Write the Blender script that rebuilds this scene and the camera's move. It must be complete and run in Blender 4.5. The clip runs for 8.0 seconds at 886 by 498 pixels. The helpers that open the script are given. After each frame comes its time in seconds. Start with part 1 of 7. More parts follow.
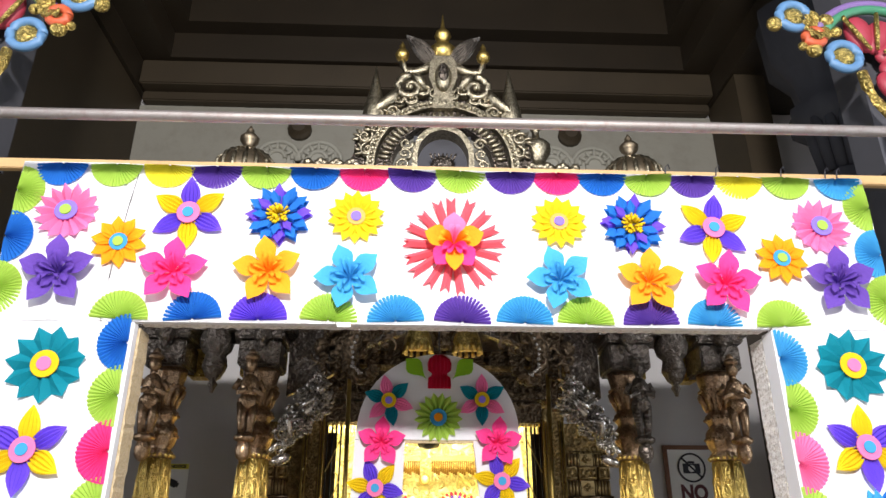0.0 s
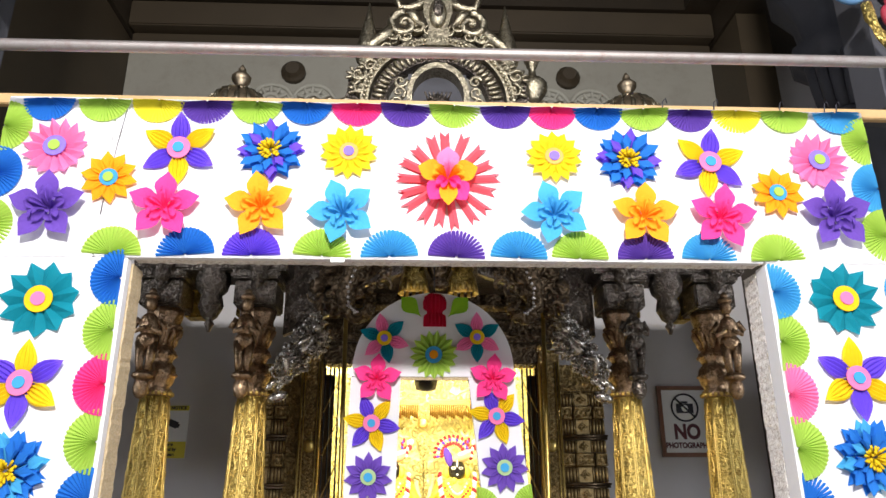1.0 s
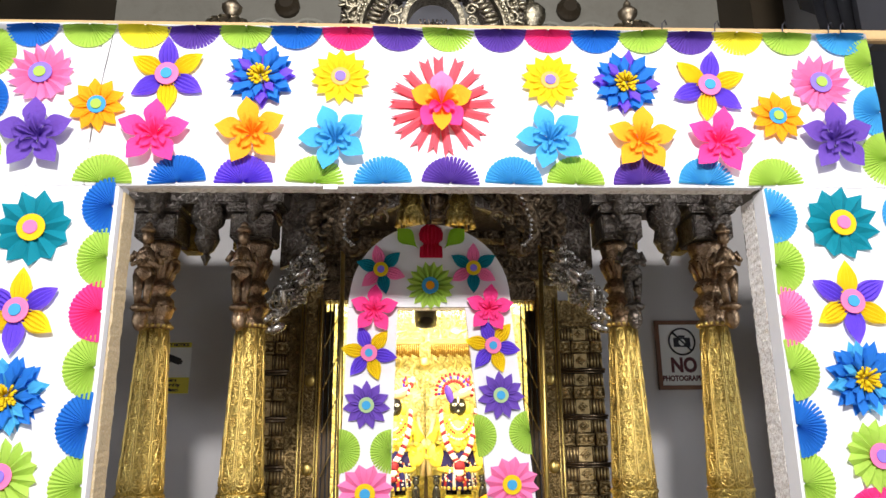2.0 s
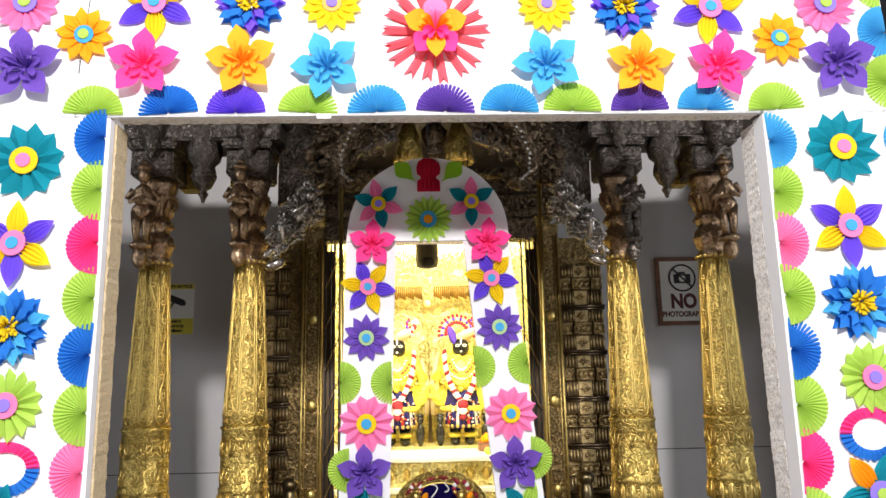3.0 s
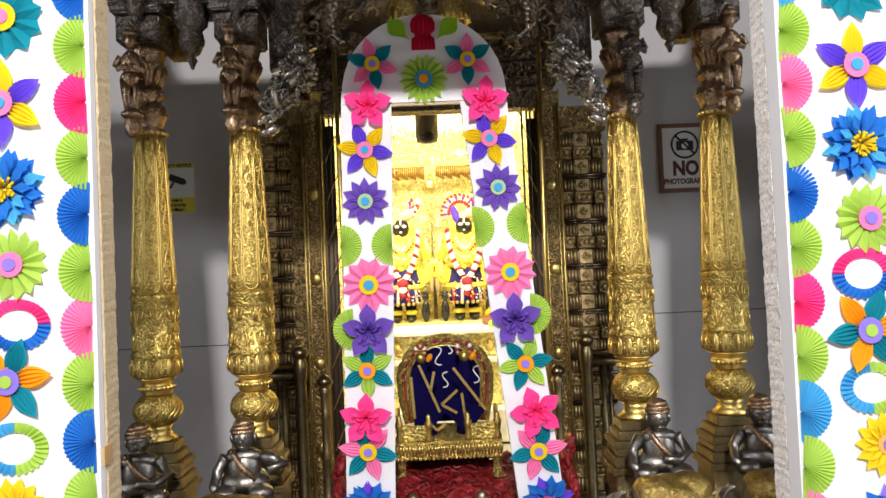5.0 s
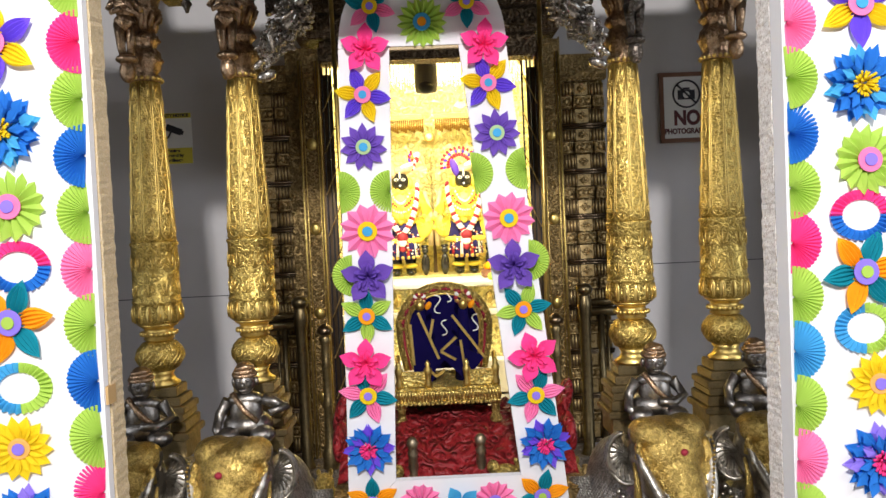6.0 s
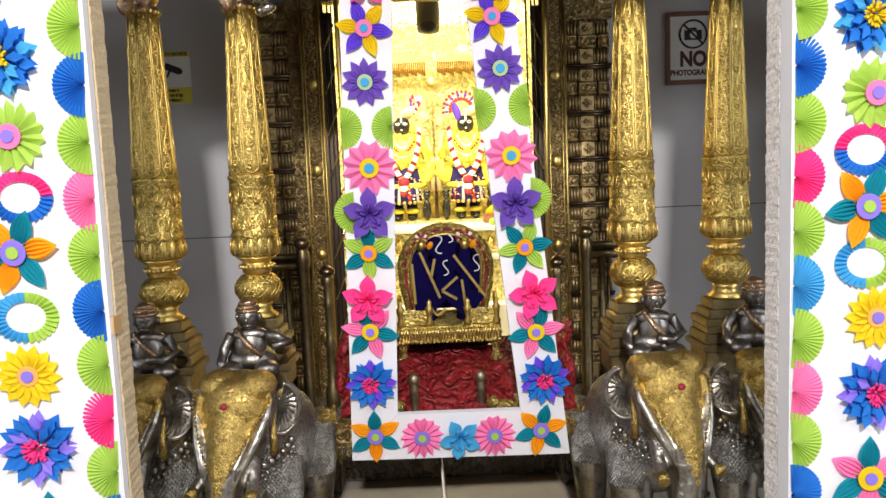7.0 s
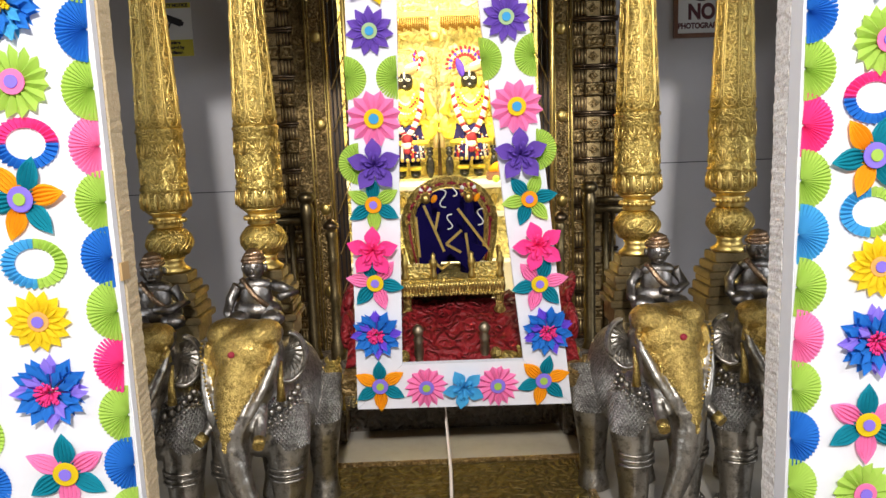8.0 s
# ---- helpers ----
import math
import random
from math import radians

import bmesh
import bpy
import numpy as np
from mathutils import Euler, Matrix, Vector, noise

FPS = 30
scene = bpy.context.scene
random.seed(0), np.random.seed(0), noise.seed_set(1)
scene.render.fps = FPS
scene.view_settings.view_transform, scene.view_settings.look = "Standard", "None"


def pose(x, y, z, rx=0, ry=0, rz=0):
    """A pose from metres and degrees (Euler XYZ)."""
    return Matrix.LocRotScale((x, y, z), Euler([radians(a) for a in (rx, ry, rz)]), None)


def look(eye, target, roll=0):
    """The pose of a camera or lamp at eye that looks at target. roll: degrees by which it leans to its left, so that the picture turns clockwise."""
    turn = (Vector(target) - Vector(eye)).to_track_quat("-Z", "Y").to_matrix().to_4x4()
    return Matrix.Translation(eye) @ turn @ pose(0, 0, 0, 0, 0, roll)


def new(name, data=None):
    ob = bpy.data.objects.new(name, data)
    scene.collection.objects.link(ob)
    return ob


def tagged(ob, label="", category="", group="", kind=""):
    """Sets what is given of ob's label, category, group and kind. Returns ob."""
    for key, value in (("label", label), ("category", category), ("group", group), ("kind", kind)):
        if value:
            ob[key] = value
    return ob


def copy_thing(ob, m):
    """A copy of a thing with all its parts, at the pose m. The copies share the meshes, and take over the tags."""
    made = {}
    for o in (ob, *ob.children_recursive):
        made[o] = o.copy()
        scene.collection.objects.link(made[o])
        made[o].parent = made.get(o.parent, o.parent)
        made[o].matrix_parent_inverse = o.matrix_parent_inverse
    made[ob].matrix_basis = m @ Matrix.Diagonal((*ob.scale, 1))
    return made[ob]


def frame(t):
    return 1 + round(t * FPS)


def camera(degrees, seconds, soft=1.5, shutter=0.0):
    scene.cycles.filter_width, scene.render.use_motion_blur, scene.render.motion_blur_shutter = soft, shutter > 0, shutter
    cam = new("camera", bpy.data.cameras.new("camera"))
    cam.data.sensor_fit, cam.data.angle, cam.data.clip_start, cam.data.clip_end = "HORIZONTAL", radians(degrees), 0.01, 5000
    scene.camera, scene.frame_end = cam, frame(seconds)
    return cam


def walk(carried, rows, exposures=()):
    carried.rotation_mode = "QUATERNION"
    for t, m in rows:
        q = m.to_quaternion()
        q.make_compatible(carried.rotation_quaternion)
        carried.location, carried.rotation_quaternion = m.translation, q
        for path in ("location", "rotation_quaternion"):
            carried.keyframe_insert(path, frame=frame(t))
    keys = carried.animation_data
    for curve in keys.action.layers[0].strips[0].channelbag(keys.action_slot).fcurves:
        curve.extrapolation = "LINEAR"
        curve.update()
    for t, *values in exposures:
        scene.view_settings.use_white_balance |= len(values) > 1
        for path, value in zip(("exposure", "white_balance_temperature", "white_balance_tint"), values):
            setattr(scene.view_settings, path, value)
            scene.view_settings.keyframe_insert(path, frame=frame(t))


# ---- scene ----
cam = camera(63.3, 8.0)
METRES, EYE, TILT, LEAN, TURN = 0.40, 1.85, 23.0, 0.0, -2.4
ROWS = [
    (0.0, 0.0, 0.0, 0.0, 0.0, 0.0, -0.0),
    (0.5, 0.0048, 0.0145, -0.0613, -0.19, -2.06, 0.09),
    (1.0, 0.0352, 0.0268, -0.1215, -0.12, -3.89, 0.18),
    (1.5, 0.0645, 0.0412, -0.1937, -0.06, -6.17, 0.36),
    (3.0, 0.1442, 0.0381, -0.3912, 0.17, -12.46, 1.29),
    (3.5, 0.168, 0.0314, -0.4642, 0.23, -15.06, 1.77),
    (4.0, 0.1831, 0.02, -0.5295, 0.2, -17.32, 2.11),
    (4.5, 0.1873, 0.005, -0.59, 0.06, -19.51, 2.56),
    (6.0, 0.2021, -0.0619, -0.7308, 0.08, -24.75, 2.76),
    (6.5, 0.2018, -0.0926, -0.7855, 0.1, -26.83, 2.82),
    (7.0, 0.1926, -0.1193, -0.8303, 0.29, -28.75, 2.56),
    (7.5, 0.1786, -0.1459, -0.8683, 0.37, -30.55, 2.58),
    (8.0, 0.167, -0.179, -0.8986, 0.53, -31.85, 2.49),
]
walk(cam, [(t, pose(0, 0, EYE, TILT, LEAN, TURN) @ pose(METRES * x, METRES * y, METRES * z, 90 + pitch, roll, yaw)) for t, x, y, z, yaw, pitch, roll in ROWS])

# ---------------------------------------------------------------- light
world = bpy.data.worlds.new("world")
scene.world = world
world.use_nodes = True
world.node_tree.nodes["Background"].inputs[0].default_value = (0.55, 0.6, 0.75, 1)
world.node_tree.nodes["Background"].inputs[1].default_value = 0.05


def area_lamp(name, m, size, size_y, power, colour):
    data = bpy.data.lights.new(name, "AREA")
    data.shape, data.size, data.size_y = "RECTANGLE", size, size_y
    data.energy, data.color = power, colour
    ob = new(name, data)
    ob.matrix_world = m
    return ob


# hall flood lamp high behind the viewer, and two added overhead fill lamps
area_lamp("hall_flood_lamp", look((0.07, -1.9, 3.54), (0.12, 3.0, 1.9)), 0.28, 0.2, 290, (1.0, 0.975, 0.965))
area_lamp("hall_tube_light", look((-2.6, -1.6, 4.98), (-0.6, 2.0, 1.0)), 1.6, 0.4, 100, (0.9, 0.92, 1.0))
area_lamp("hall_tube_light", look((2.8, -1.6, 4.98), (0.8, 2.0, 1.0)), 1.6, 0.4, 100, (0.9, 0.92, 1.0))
# cool fill lamps added out of view at both sides to lift the shadows
area_lamp("west_window_light", look((-5.7, 0.6, 2.4), (0.0, 3.2, 1.8)), 3.4, 2.4, 140, (0.84, 0.9, 1.0))
area_lamp("east_window_light", look((6.0, 0.6, 2.4), (0.3, 3.2, 1.8)), 3.4, 2.4, 215, (0.84, 0.9, 1.0))
# lamps of the inner shrine, hidden behind its lintel
area_lamp("shrine_lamp", look((0.14, 6.3, 3.15), (0.14, 8.3, 1.5)), 1.6, 0.4, 160, (1.0, 0.92, 0.7))
area_lamp("shrine_lamp", look((0.14, 5.75, 3.1), (0.14, 6.9, 0.6)), 1.2, 0.2, 45, (1.0, 0.9, 0.66))


# ---------------------------------------------------------------- materials
MATS = {}


def material(name, colour, rough=0.6, metal=0.0, vary=0.12, scale=6.0, bump=0.0, bump_scale=60.0, dirt=None, dirt_amount=0.0,
             sheen=0.0, cells=False, island=0.0, groove=0.0):
    """Principled material: colour varied by broad and fine noise, optional stains and relief."""
    if name in MATS:
        return MATS[name]
    m = bpy.data.materials.new(name)
    m.use_nodes = True
    nt = m.node_tree
    n, l = nt.nodes, nt.links
    p = n["Principled BSDF"]
    p.inputs["Metallic"].default_value = metal
    p.inputs["Roughness"].default_value = rough
    if sheen:
        p.inputs["Sheen Weight"].default_value = sheen
    co = n.new("ShaderNodeTexCoord")
    big = n.new("ShaderNodeTexNoise")
    big.inputs["Scale"].default_value = scale
    big.inputs["Detail"].default_value = 6
    l.new(co.outputs["Object"], big.inputs["Vector"])
    ramp = n.new("ShaderNodeMapRange")
    ramp.inputs[3].default_value, ramp.inputs[4].default_value = 1 - vary, 1 + vary
    l.new(big.outputs[0], ramp.inputs[0])
    hsv = n.new("ShaderNodeHueSaturation")
    hsv.inputs["Color"].default_value = (*colour, 1)
    l.new(ramp.outputs[0], hsv.inputs["Value"])
    col = hsv.outputs[0]
    if island:
        geo = n.new("ShaderNodeObjectInfo")
        r2 = n.new("ShaderNodeMapRange")
        r2.inputs[3].default_value, r2.inputs[4].default_value = 0.5 - island, 0.5 + island
        l.new(geo.outputs["Random"], r2.inputs[0])
        l.new(r2.outputs[0], hsv.inputs["Hue"])
    if dirt:
        sp = n.new("ShaderNodeTexNoise")
        sp.inputs["Scale"].default_value = scale * 3.1
        sp.inputs["Detail"].default_value = 8
        sp.inputs["Roughness"].default_value = 0.7
        l.new(co.outputs["Object"], sp.inputs["Vector"])
        r3 = n.new("ShaderNodeMapRange")
        r3.inputs[1].default_value, r3.inputs[2].default_value = 0.48, 0.68
        r3.inputs[4].default_value = dirt_amount
        l.new(sp.outputs[0], r3.inputs[0])
        mix = n.new("ShaderNodeMix")
        mix.data_type = "RGBA"
        mix.inputs["B"].default_value = (*dirt, 1)
        l.new(r3.outputs[0], mix.inputs["Factor"])
        l.new(col, mix.inputs["A"])
        col = mix.outputs["Result"]
        r4 = n.new("ShaderNodeMapRange")
        r4.inputs[3].default_value, r4.inputs[4].default_value = rough, min(1, rough + 0.25)
        l.new(sp.outputs[0], r4.inputs[0])
        l.new(r4.outputs[0], p.inputs["Roughness"])
    l.new(col, p.inputs["Base Color"])
    if bump:
        b = n.new("ShaderNodeBump")
        b.inputs["Strength"].default_value = bump
        b.inputs["Distance"].default_value = 0.2 / bump_scale if cells else 0.004
        fine = n.new("ShaderNodeTexNoise")
        fine.inputs["Scale"].default_value = bump_scale
        fine.inputs["Detail"].default_value = 4
        l.new(co.outputs["Object"], fine.inputs["Vector"])
        h = fine.outputs[0]
        if cells:
            # repousse: scrolls of raised metal
            warp = n.new("ShaderNodeMix")
            warp.data_type = "RGBA"
            warp.blend_type = "LINEAR_LIGHT"
            warp.inputs["Factor"].default_value = 0.014
            l.new(co.outputs["Object"], warp.inputs["A"])
            l.new(fine.outputs["Color"], warp.inputs["B"])
            v = n.new("ShaderNodeTexVoronoi")
            v.feature = "SMOOTH_F1"
            v.inputs["Scale"].default_value = bump_scale
            l.new(warp.outputs["Result"], v.inputs["Vector"])
            wv = n.new("ShaderNodeMath")
            wv.operation = "SINE"
            mul = n.new("ShaderNodeMath")
            mul.operation = "MULTIPLY"
            mul.inputs[1].default_value = 13.0
            l.new(v.outputs["Distance"], mul.inputs[0])
            l.new(mul.outputs[0], wv.inputs[0])
            h = wv.outputs[0]
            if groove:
                # darker base colour in the hollows of the pattern
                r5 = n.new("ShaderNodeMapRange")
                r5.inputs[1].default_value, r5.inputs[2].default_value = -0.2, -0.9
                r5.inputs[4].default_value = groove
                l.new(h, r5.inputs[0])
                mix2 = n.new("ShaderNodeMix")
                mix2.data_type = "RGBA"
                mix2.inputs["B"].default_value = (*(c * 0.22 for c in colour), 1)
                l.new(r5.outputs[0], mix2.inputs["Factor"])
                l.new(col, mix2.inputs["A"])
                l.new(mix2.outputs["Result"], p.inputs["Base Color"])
        l.new(h, b.inputs["Height"])
        l.new(b.outputs[0], p.inputs["Normal"])
    MATS[name] = m
    return m


FOAM = material("white_board", (0.75, 0.738, 0.75), 0.7, vary=0.03, scale=3, bump=0.25, bump_scale=14, dirt=(0.62, 0.58, 0.55), dirt_amount=0.12)
SWING_BOARD = material("swing_board", (0.7, 0.69, 0.72), 0.7, vary=0.03, scale=3, bump=0.25, bump_scale=14, dirt=(0.56, 0.53, 0.52), dirt_amount=0.12)
CHIP = material("chipboard_edge", (0.5, 0.38, 0.22), 0.9, vary=0.3, scale=60, bump=1.0, bump_scale=120, dirt=(0.8, 0.74, 0.62), dirt_amount=0.5)
CHIP_PALE = material("torn_foam_edge", (0.8, 0.76, 0.72), 0.9, vary=0.25, scale=40, bump=1.0, bump_scale=90, dirt=(0.3, 0.2, 0.14), dirt_amount=0.85)
WOOD = material("batten_wood", (0.5, 0.32, 0.14), 0.6, vary=0.25, scale=8, bump=0.3)
STEEL = material("steel_pipe", (0.4, 0.36, 0.34), 0.46, 1.0, vary=0.15, scale=9, dirt=(0.3, 0.22, 0.2), dirt_amount=0.5)
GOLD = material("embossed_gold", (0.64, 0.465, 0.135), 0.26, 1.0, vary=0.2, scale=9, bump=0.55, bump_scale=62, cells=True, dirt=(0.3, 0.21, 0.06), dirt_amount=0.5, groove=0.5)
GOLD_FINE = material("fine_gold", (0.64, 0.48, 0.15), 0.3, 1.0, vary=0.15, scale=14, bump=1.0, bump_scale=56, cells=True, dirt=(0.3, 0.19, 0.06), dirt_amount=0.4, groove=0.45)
CANOPY_GOLD = material("canopy_gold", (0.36, 0.2, 0.035), 0.4, 0.8, vary=0.3, scale=30, bump=0.6, bump_scale=40)
CREAM_SILK = material("cream_silk", (0.62, 0.48, 0.26), 0.5, vary=0.15, scale=20, bump=0.4, bump_scale=50)
GOLD_PLAIN = material("plain_gold", (0.68, 0.5, 0.16), 0.27, 1.0, vary=0.15, scale=20, bump=0.25, bump_scale=40, dirt=(0.3, 0.18, 0.06), dirt_amount=0.45)
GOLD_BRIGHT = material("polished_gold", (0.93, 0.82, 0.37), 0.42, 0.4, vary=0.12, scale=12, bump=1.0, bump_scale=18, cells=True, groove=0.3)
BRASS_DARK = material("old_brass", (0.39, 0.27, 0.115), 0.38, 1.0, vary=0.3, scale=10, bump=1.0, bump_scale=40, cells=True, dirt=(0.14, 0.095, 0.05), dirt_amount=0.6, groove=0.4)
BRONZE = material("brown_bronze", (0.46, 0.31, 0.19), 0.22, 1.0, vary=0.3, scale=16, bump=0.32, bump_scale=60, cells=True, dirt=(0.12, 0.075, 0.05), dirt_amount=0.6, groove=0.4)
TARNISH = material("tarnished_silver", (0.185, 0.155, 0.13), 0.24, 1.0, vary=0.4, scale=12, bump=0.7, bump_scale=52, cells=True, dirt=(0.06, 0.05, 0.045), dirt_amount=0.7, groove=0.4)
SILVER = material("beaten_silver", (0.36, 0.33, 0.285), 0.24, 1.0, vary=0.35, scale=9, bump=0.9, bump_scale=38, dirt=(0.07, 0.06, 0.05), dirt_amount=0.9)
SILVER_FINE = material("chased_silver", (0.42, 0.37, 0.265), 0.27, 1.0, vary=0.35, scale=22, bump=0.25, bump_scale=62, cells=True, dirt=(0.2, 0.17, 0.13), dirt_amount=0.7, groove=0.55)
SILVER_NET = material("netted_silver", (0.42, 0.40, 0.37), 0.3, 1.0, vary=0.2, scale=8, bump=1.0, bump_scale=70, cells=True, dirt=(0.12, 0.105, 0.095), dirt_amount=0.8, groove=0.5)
# the elephants' caparison: a diamond net of raised cords
nt = SILVER_NET.node_tree
net_in = [x for x in nt.nodes if x.type == "BUMP"][0].inputs["Height"]
sep = nt.nodes.new("ShaderNodeSeparateXYZ")
nt.links.new([x for x in nt.nodes if x.type == "TEX_COORD"][0].outputs["Object"], sep.inputs[0])
cords = []
for sign in (1, -1):
    flat, lean, scaled, wave = (nt.nodes.new("ShaderNodeMath") for _ in range(4))
    flat.operation, lean.operation, scaled.operation, wave.operation = "ADD", "MULTIPLY_ADD", "MULTIPLY", "SINE"
    side_x = nt.nodes.new("ShaderNodeMath")
    side_x.operation = "ABSOLUTE"
    nt.links.new(sep.outputs[0], side_x.inputs[0])
    nt.links.new(side_x.outputs[0], flat.inputs[0])
    nt.links.new(sep.outputs[1], flat.inputs[1])
    nt.links.new(flat.outputs[0], lean.inputs[0])
    lean.inputs[1].default_value = sign
    nt.links.new(sep.outputs[2], lean.inputs[2])
    nt.links.new(lean.outputs[0], scaled.inputs[0])
    scaled.inputs[1].default_value = 330.0
    nt.links.new(scaled.outputs[0], wave.inputs[0])
    cords.append(wave)
both = nt.nodes.new("ShaderNodeMath")
both.operation = "MAXIMUM"
nt.links.new(cords[0].outputs[0], both.inputs[0])
nt.links.new(cords[1].outputs[0], both.inputs[1])
nt.links.new(both.outputs[0], net_in)
SILVER_BRACKET = material("bracket_silver", (0.5, 0.465, 0.43), 0.15, 1.0, vary=0.35, scale=24, bump=0.25, bump_scale=60, dirt=(0.08, 0.07, 0.06), dirt_amount=0.8)
DOME_METAL = material("dome_metal", (0.36, 0.29, 0.2), 0.36, 1.0, vary=0.25, scale=14, bump=0.4, bump_scale=50, dirt=(0.1, 0.08, 0.06), dirt_amount=0.7)
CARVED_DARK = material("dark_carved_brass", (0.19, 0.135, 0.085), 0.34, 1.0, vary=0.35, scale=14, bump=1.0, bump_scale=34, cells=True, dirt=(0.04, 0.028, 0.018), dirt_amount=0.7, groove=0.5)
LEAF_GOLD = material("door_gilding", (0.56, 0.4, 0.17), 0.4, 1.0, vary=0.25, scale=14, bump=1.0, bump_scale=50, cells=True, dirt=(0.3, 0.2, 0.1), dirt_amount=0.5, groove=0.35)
DOOR_GOLD = material("worn_door_gold", (0.52, 0.38, 0.18), 0.38, 1.0, vary=0.3, scale=16, bump=0.5, bump_scale=90, dirt=(0.2, 0.14, 0.07), dirt_amount=0.6)
PLINTH_BRASS = material("plinth_brass", (0.29, 0.22, 0.11), 0.3, 1.0, vary=0.35, scale=14, bump=0.3, bump_scale=80, dirt=(0.12, 0.09, 0.05), dirt_amount=0.7)
LEDGE_BRONZE = material("dark_ledge_bronze", (0.17, 0.12, 0.075), 0.3, 1.0, vary=0.3, scale=16, bump=0.3, bump_scale=40)
RAIL_BRONZE = material("rail_bronze", (0.19, 0.145, 0.075), 0.24, 1.0, vary=0.25, scale=9, bump=0.15, bump_scale=40, dirt=(0.07, 0.05, 0.03), dirt_amount=0.6)
BLUE_BACK = material("embroidered_blue", (0.004, 0.002, 0.042), 0.9, vary=0.3, scale=10, bump=0.3)
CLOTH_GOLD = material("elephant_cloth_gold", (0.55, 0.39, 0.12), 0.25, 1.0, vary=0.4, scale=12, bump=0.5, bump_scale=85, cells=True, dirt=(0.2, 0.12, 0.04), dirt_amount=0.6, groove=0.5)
GARLAND_RED = material("garland_red", (0.26, 0.01, 0.025), 0.7, vary=0.2, scale=20)
RIDER_SILVER = material("rider_silver", (0.24, 0.22, 0.2), 0.25, 1.0, vary=0.3, scale=16, bump=0.6, bump_scale=50, dirt=(0.08, 0.07, 0.06), dirt_amount=0.9)
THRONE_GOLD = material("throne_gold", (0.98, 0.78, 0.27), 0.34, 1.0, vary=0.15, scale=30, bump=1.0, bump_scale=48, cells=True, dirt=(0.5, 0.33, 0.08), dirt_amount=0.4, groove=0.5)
WALL = material("grey_wall_paint", (0.53, 0.512, 0.515), 0.5, vary=0.06, scale=1.5, bump=0.1, bump_scale=30, dirt=(0.48, 0.465, 0.465), dirt_amount=0.35)
PLASTER = material("cream_plaster", (0.29, 0.275, 0.23), 0.8, vary=0.12, scale=2, bump=0.2, bump_scale=25, dirt=(0.2, 0.18, 0.15), dirt_amount=0.4)
PALE_PLASTER = material("pale_plaster", (0.36, 0.345, 0.29), 0.8, vary=0.1, scale=3, bump=0.2)
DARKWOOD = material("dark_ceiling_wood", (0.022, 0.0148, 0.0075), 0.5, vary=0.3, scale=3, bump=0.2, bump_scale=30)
BROWN = material("brown_cornice", (0.042, 0.029, 0.0145), 0.6, vary=0.25, scale=3, bump=0.2)
STONE = material("grey_carved_stone", (0.06, 0.06, 0.07), 0.8, vary=0.25, scale=4, bump=0.5, bump_scale=24)
MARBLE = material("marble_floor", (0.36, 0.33, 0.28), 0.25, vary=0.12, scale=2.5, dirt=(0.26, 0.23, 0.19), dirt_amount=0.4)
WHITE_MARBLE = material("white_marble", (0.8, 0.77, 0.7), 0.3, vary=0.06, scale=4)
DARKSTONE = material("dark_step_stone", (0.15, 0.12, 0.09), 0.3, vary=0.5, scale=12, bump=1.0, bump_scale=30, cells=True)
BRASS_PLATE = material("embossed_brass_plate", (0.2, 0.155, 0.06), 0.4, 1.0, vary=0.3, scale=9, bump=0.7, bump_scale=24, cells=True, dirt=(0.12, 0.09, 0.03), dirt_amount=0.8)
RED_CLOTH = material("red_brocade", (0.25, 0.008, 0.012), 0.42, vary=0.45, scale=16, bump=1.0, bump_scale=22, cells=True, dirt=(0.09, 0.002, 0.004), dirt_amount=0.6)
BLUE_BACK.node_tree.nodes["Principled BSDF"].inputs["Specular IOR Level"].default_value = 0.08
BLUE_CLOTH = material("blue_velvet", (0.012, 0.007, 0.10), 0.8, vary=0.3, scale=10, bump=0.3)
BLACK = material("black_stone", (0.012, 0.011, 0.012), 0.25, vary=0.2)
WHITE = material("white_paint", (0.8, 0.8, 0.78), 0.5, vary=0.03)
INK = material("black_ink", (0.02, 0.018, 0.025), 0.5, vary=0.1)
MAROON = material("maroon_ink", (0.1, 0.02, 0.025), 0.5, vary=0.1)
YELLOW_SIGN = material("yellow_sign", (0.72, 0.62, 0.07), 0.5, vary=0.05)
FRAME_WOOD = material("sign_frame_wood", (0.2, 0.09, 0.05), 0.45, vary=0.25, scale=20)
GREY_PLASTIC = material("grey_plastic", (0.13, 0.115, 0.09), 0.45, vary=0.05)
CABLE = material("white_cable", (0.65, 0.55, 0.45), 0.5, vary=0.1)
YELLOW_SILK = material("yellow_silk", (0.87, 0.7, 0.08), 0.45, vary=0.15, scale=15, bump=0.5, bump_scale=40)
RED_FLOWER = material("red_petals", (0.45, 0.02, 0.03), 0.7, vary=0.3, scale=40)
ORN_BLUE = material("sky_blue_gloss", (0.1, 0.22, 0.4), 0.45, vary=0.1, scale=10, bump=0.2)
ORN_RED = material("crimson_gloss", (0.36, 0.035, 0.06), 0.5, vary=0.15, scale=8, bump=0.2)
ORN_ORANGE = material("vermilion_gloss", (0.5, 0.09, 0.03), 0.5, vary=0.1, scale=8)
ORN_PURPLE = material("mauve_gloss", (0.2, 0.12, 0.32), 0.5, vary=0.1)
ORN_GREEN = material("leaf_green_gloss", (0.05, 0.22, 0.12), 0.5, vary=0.1)

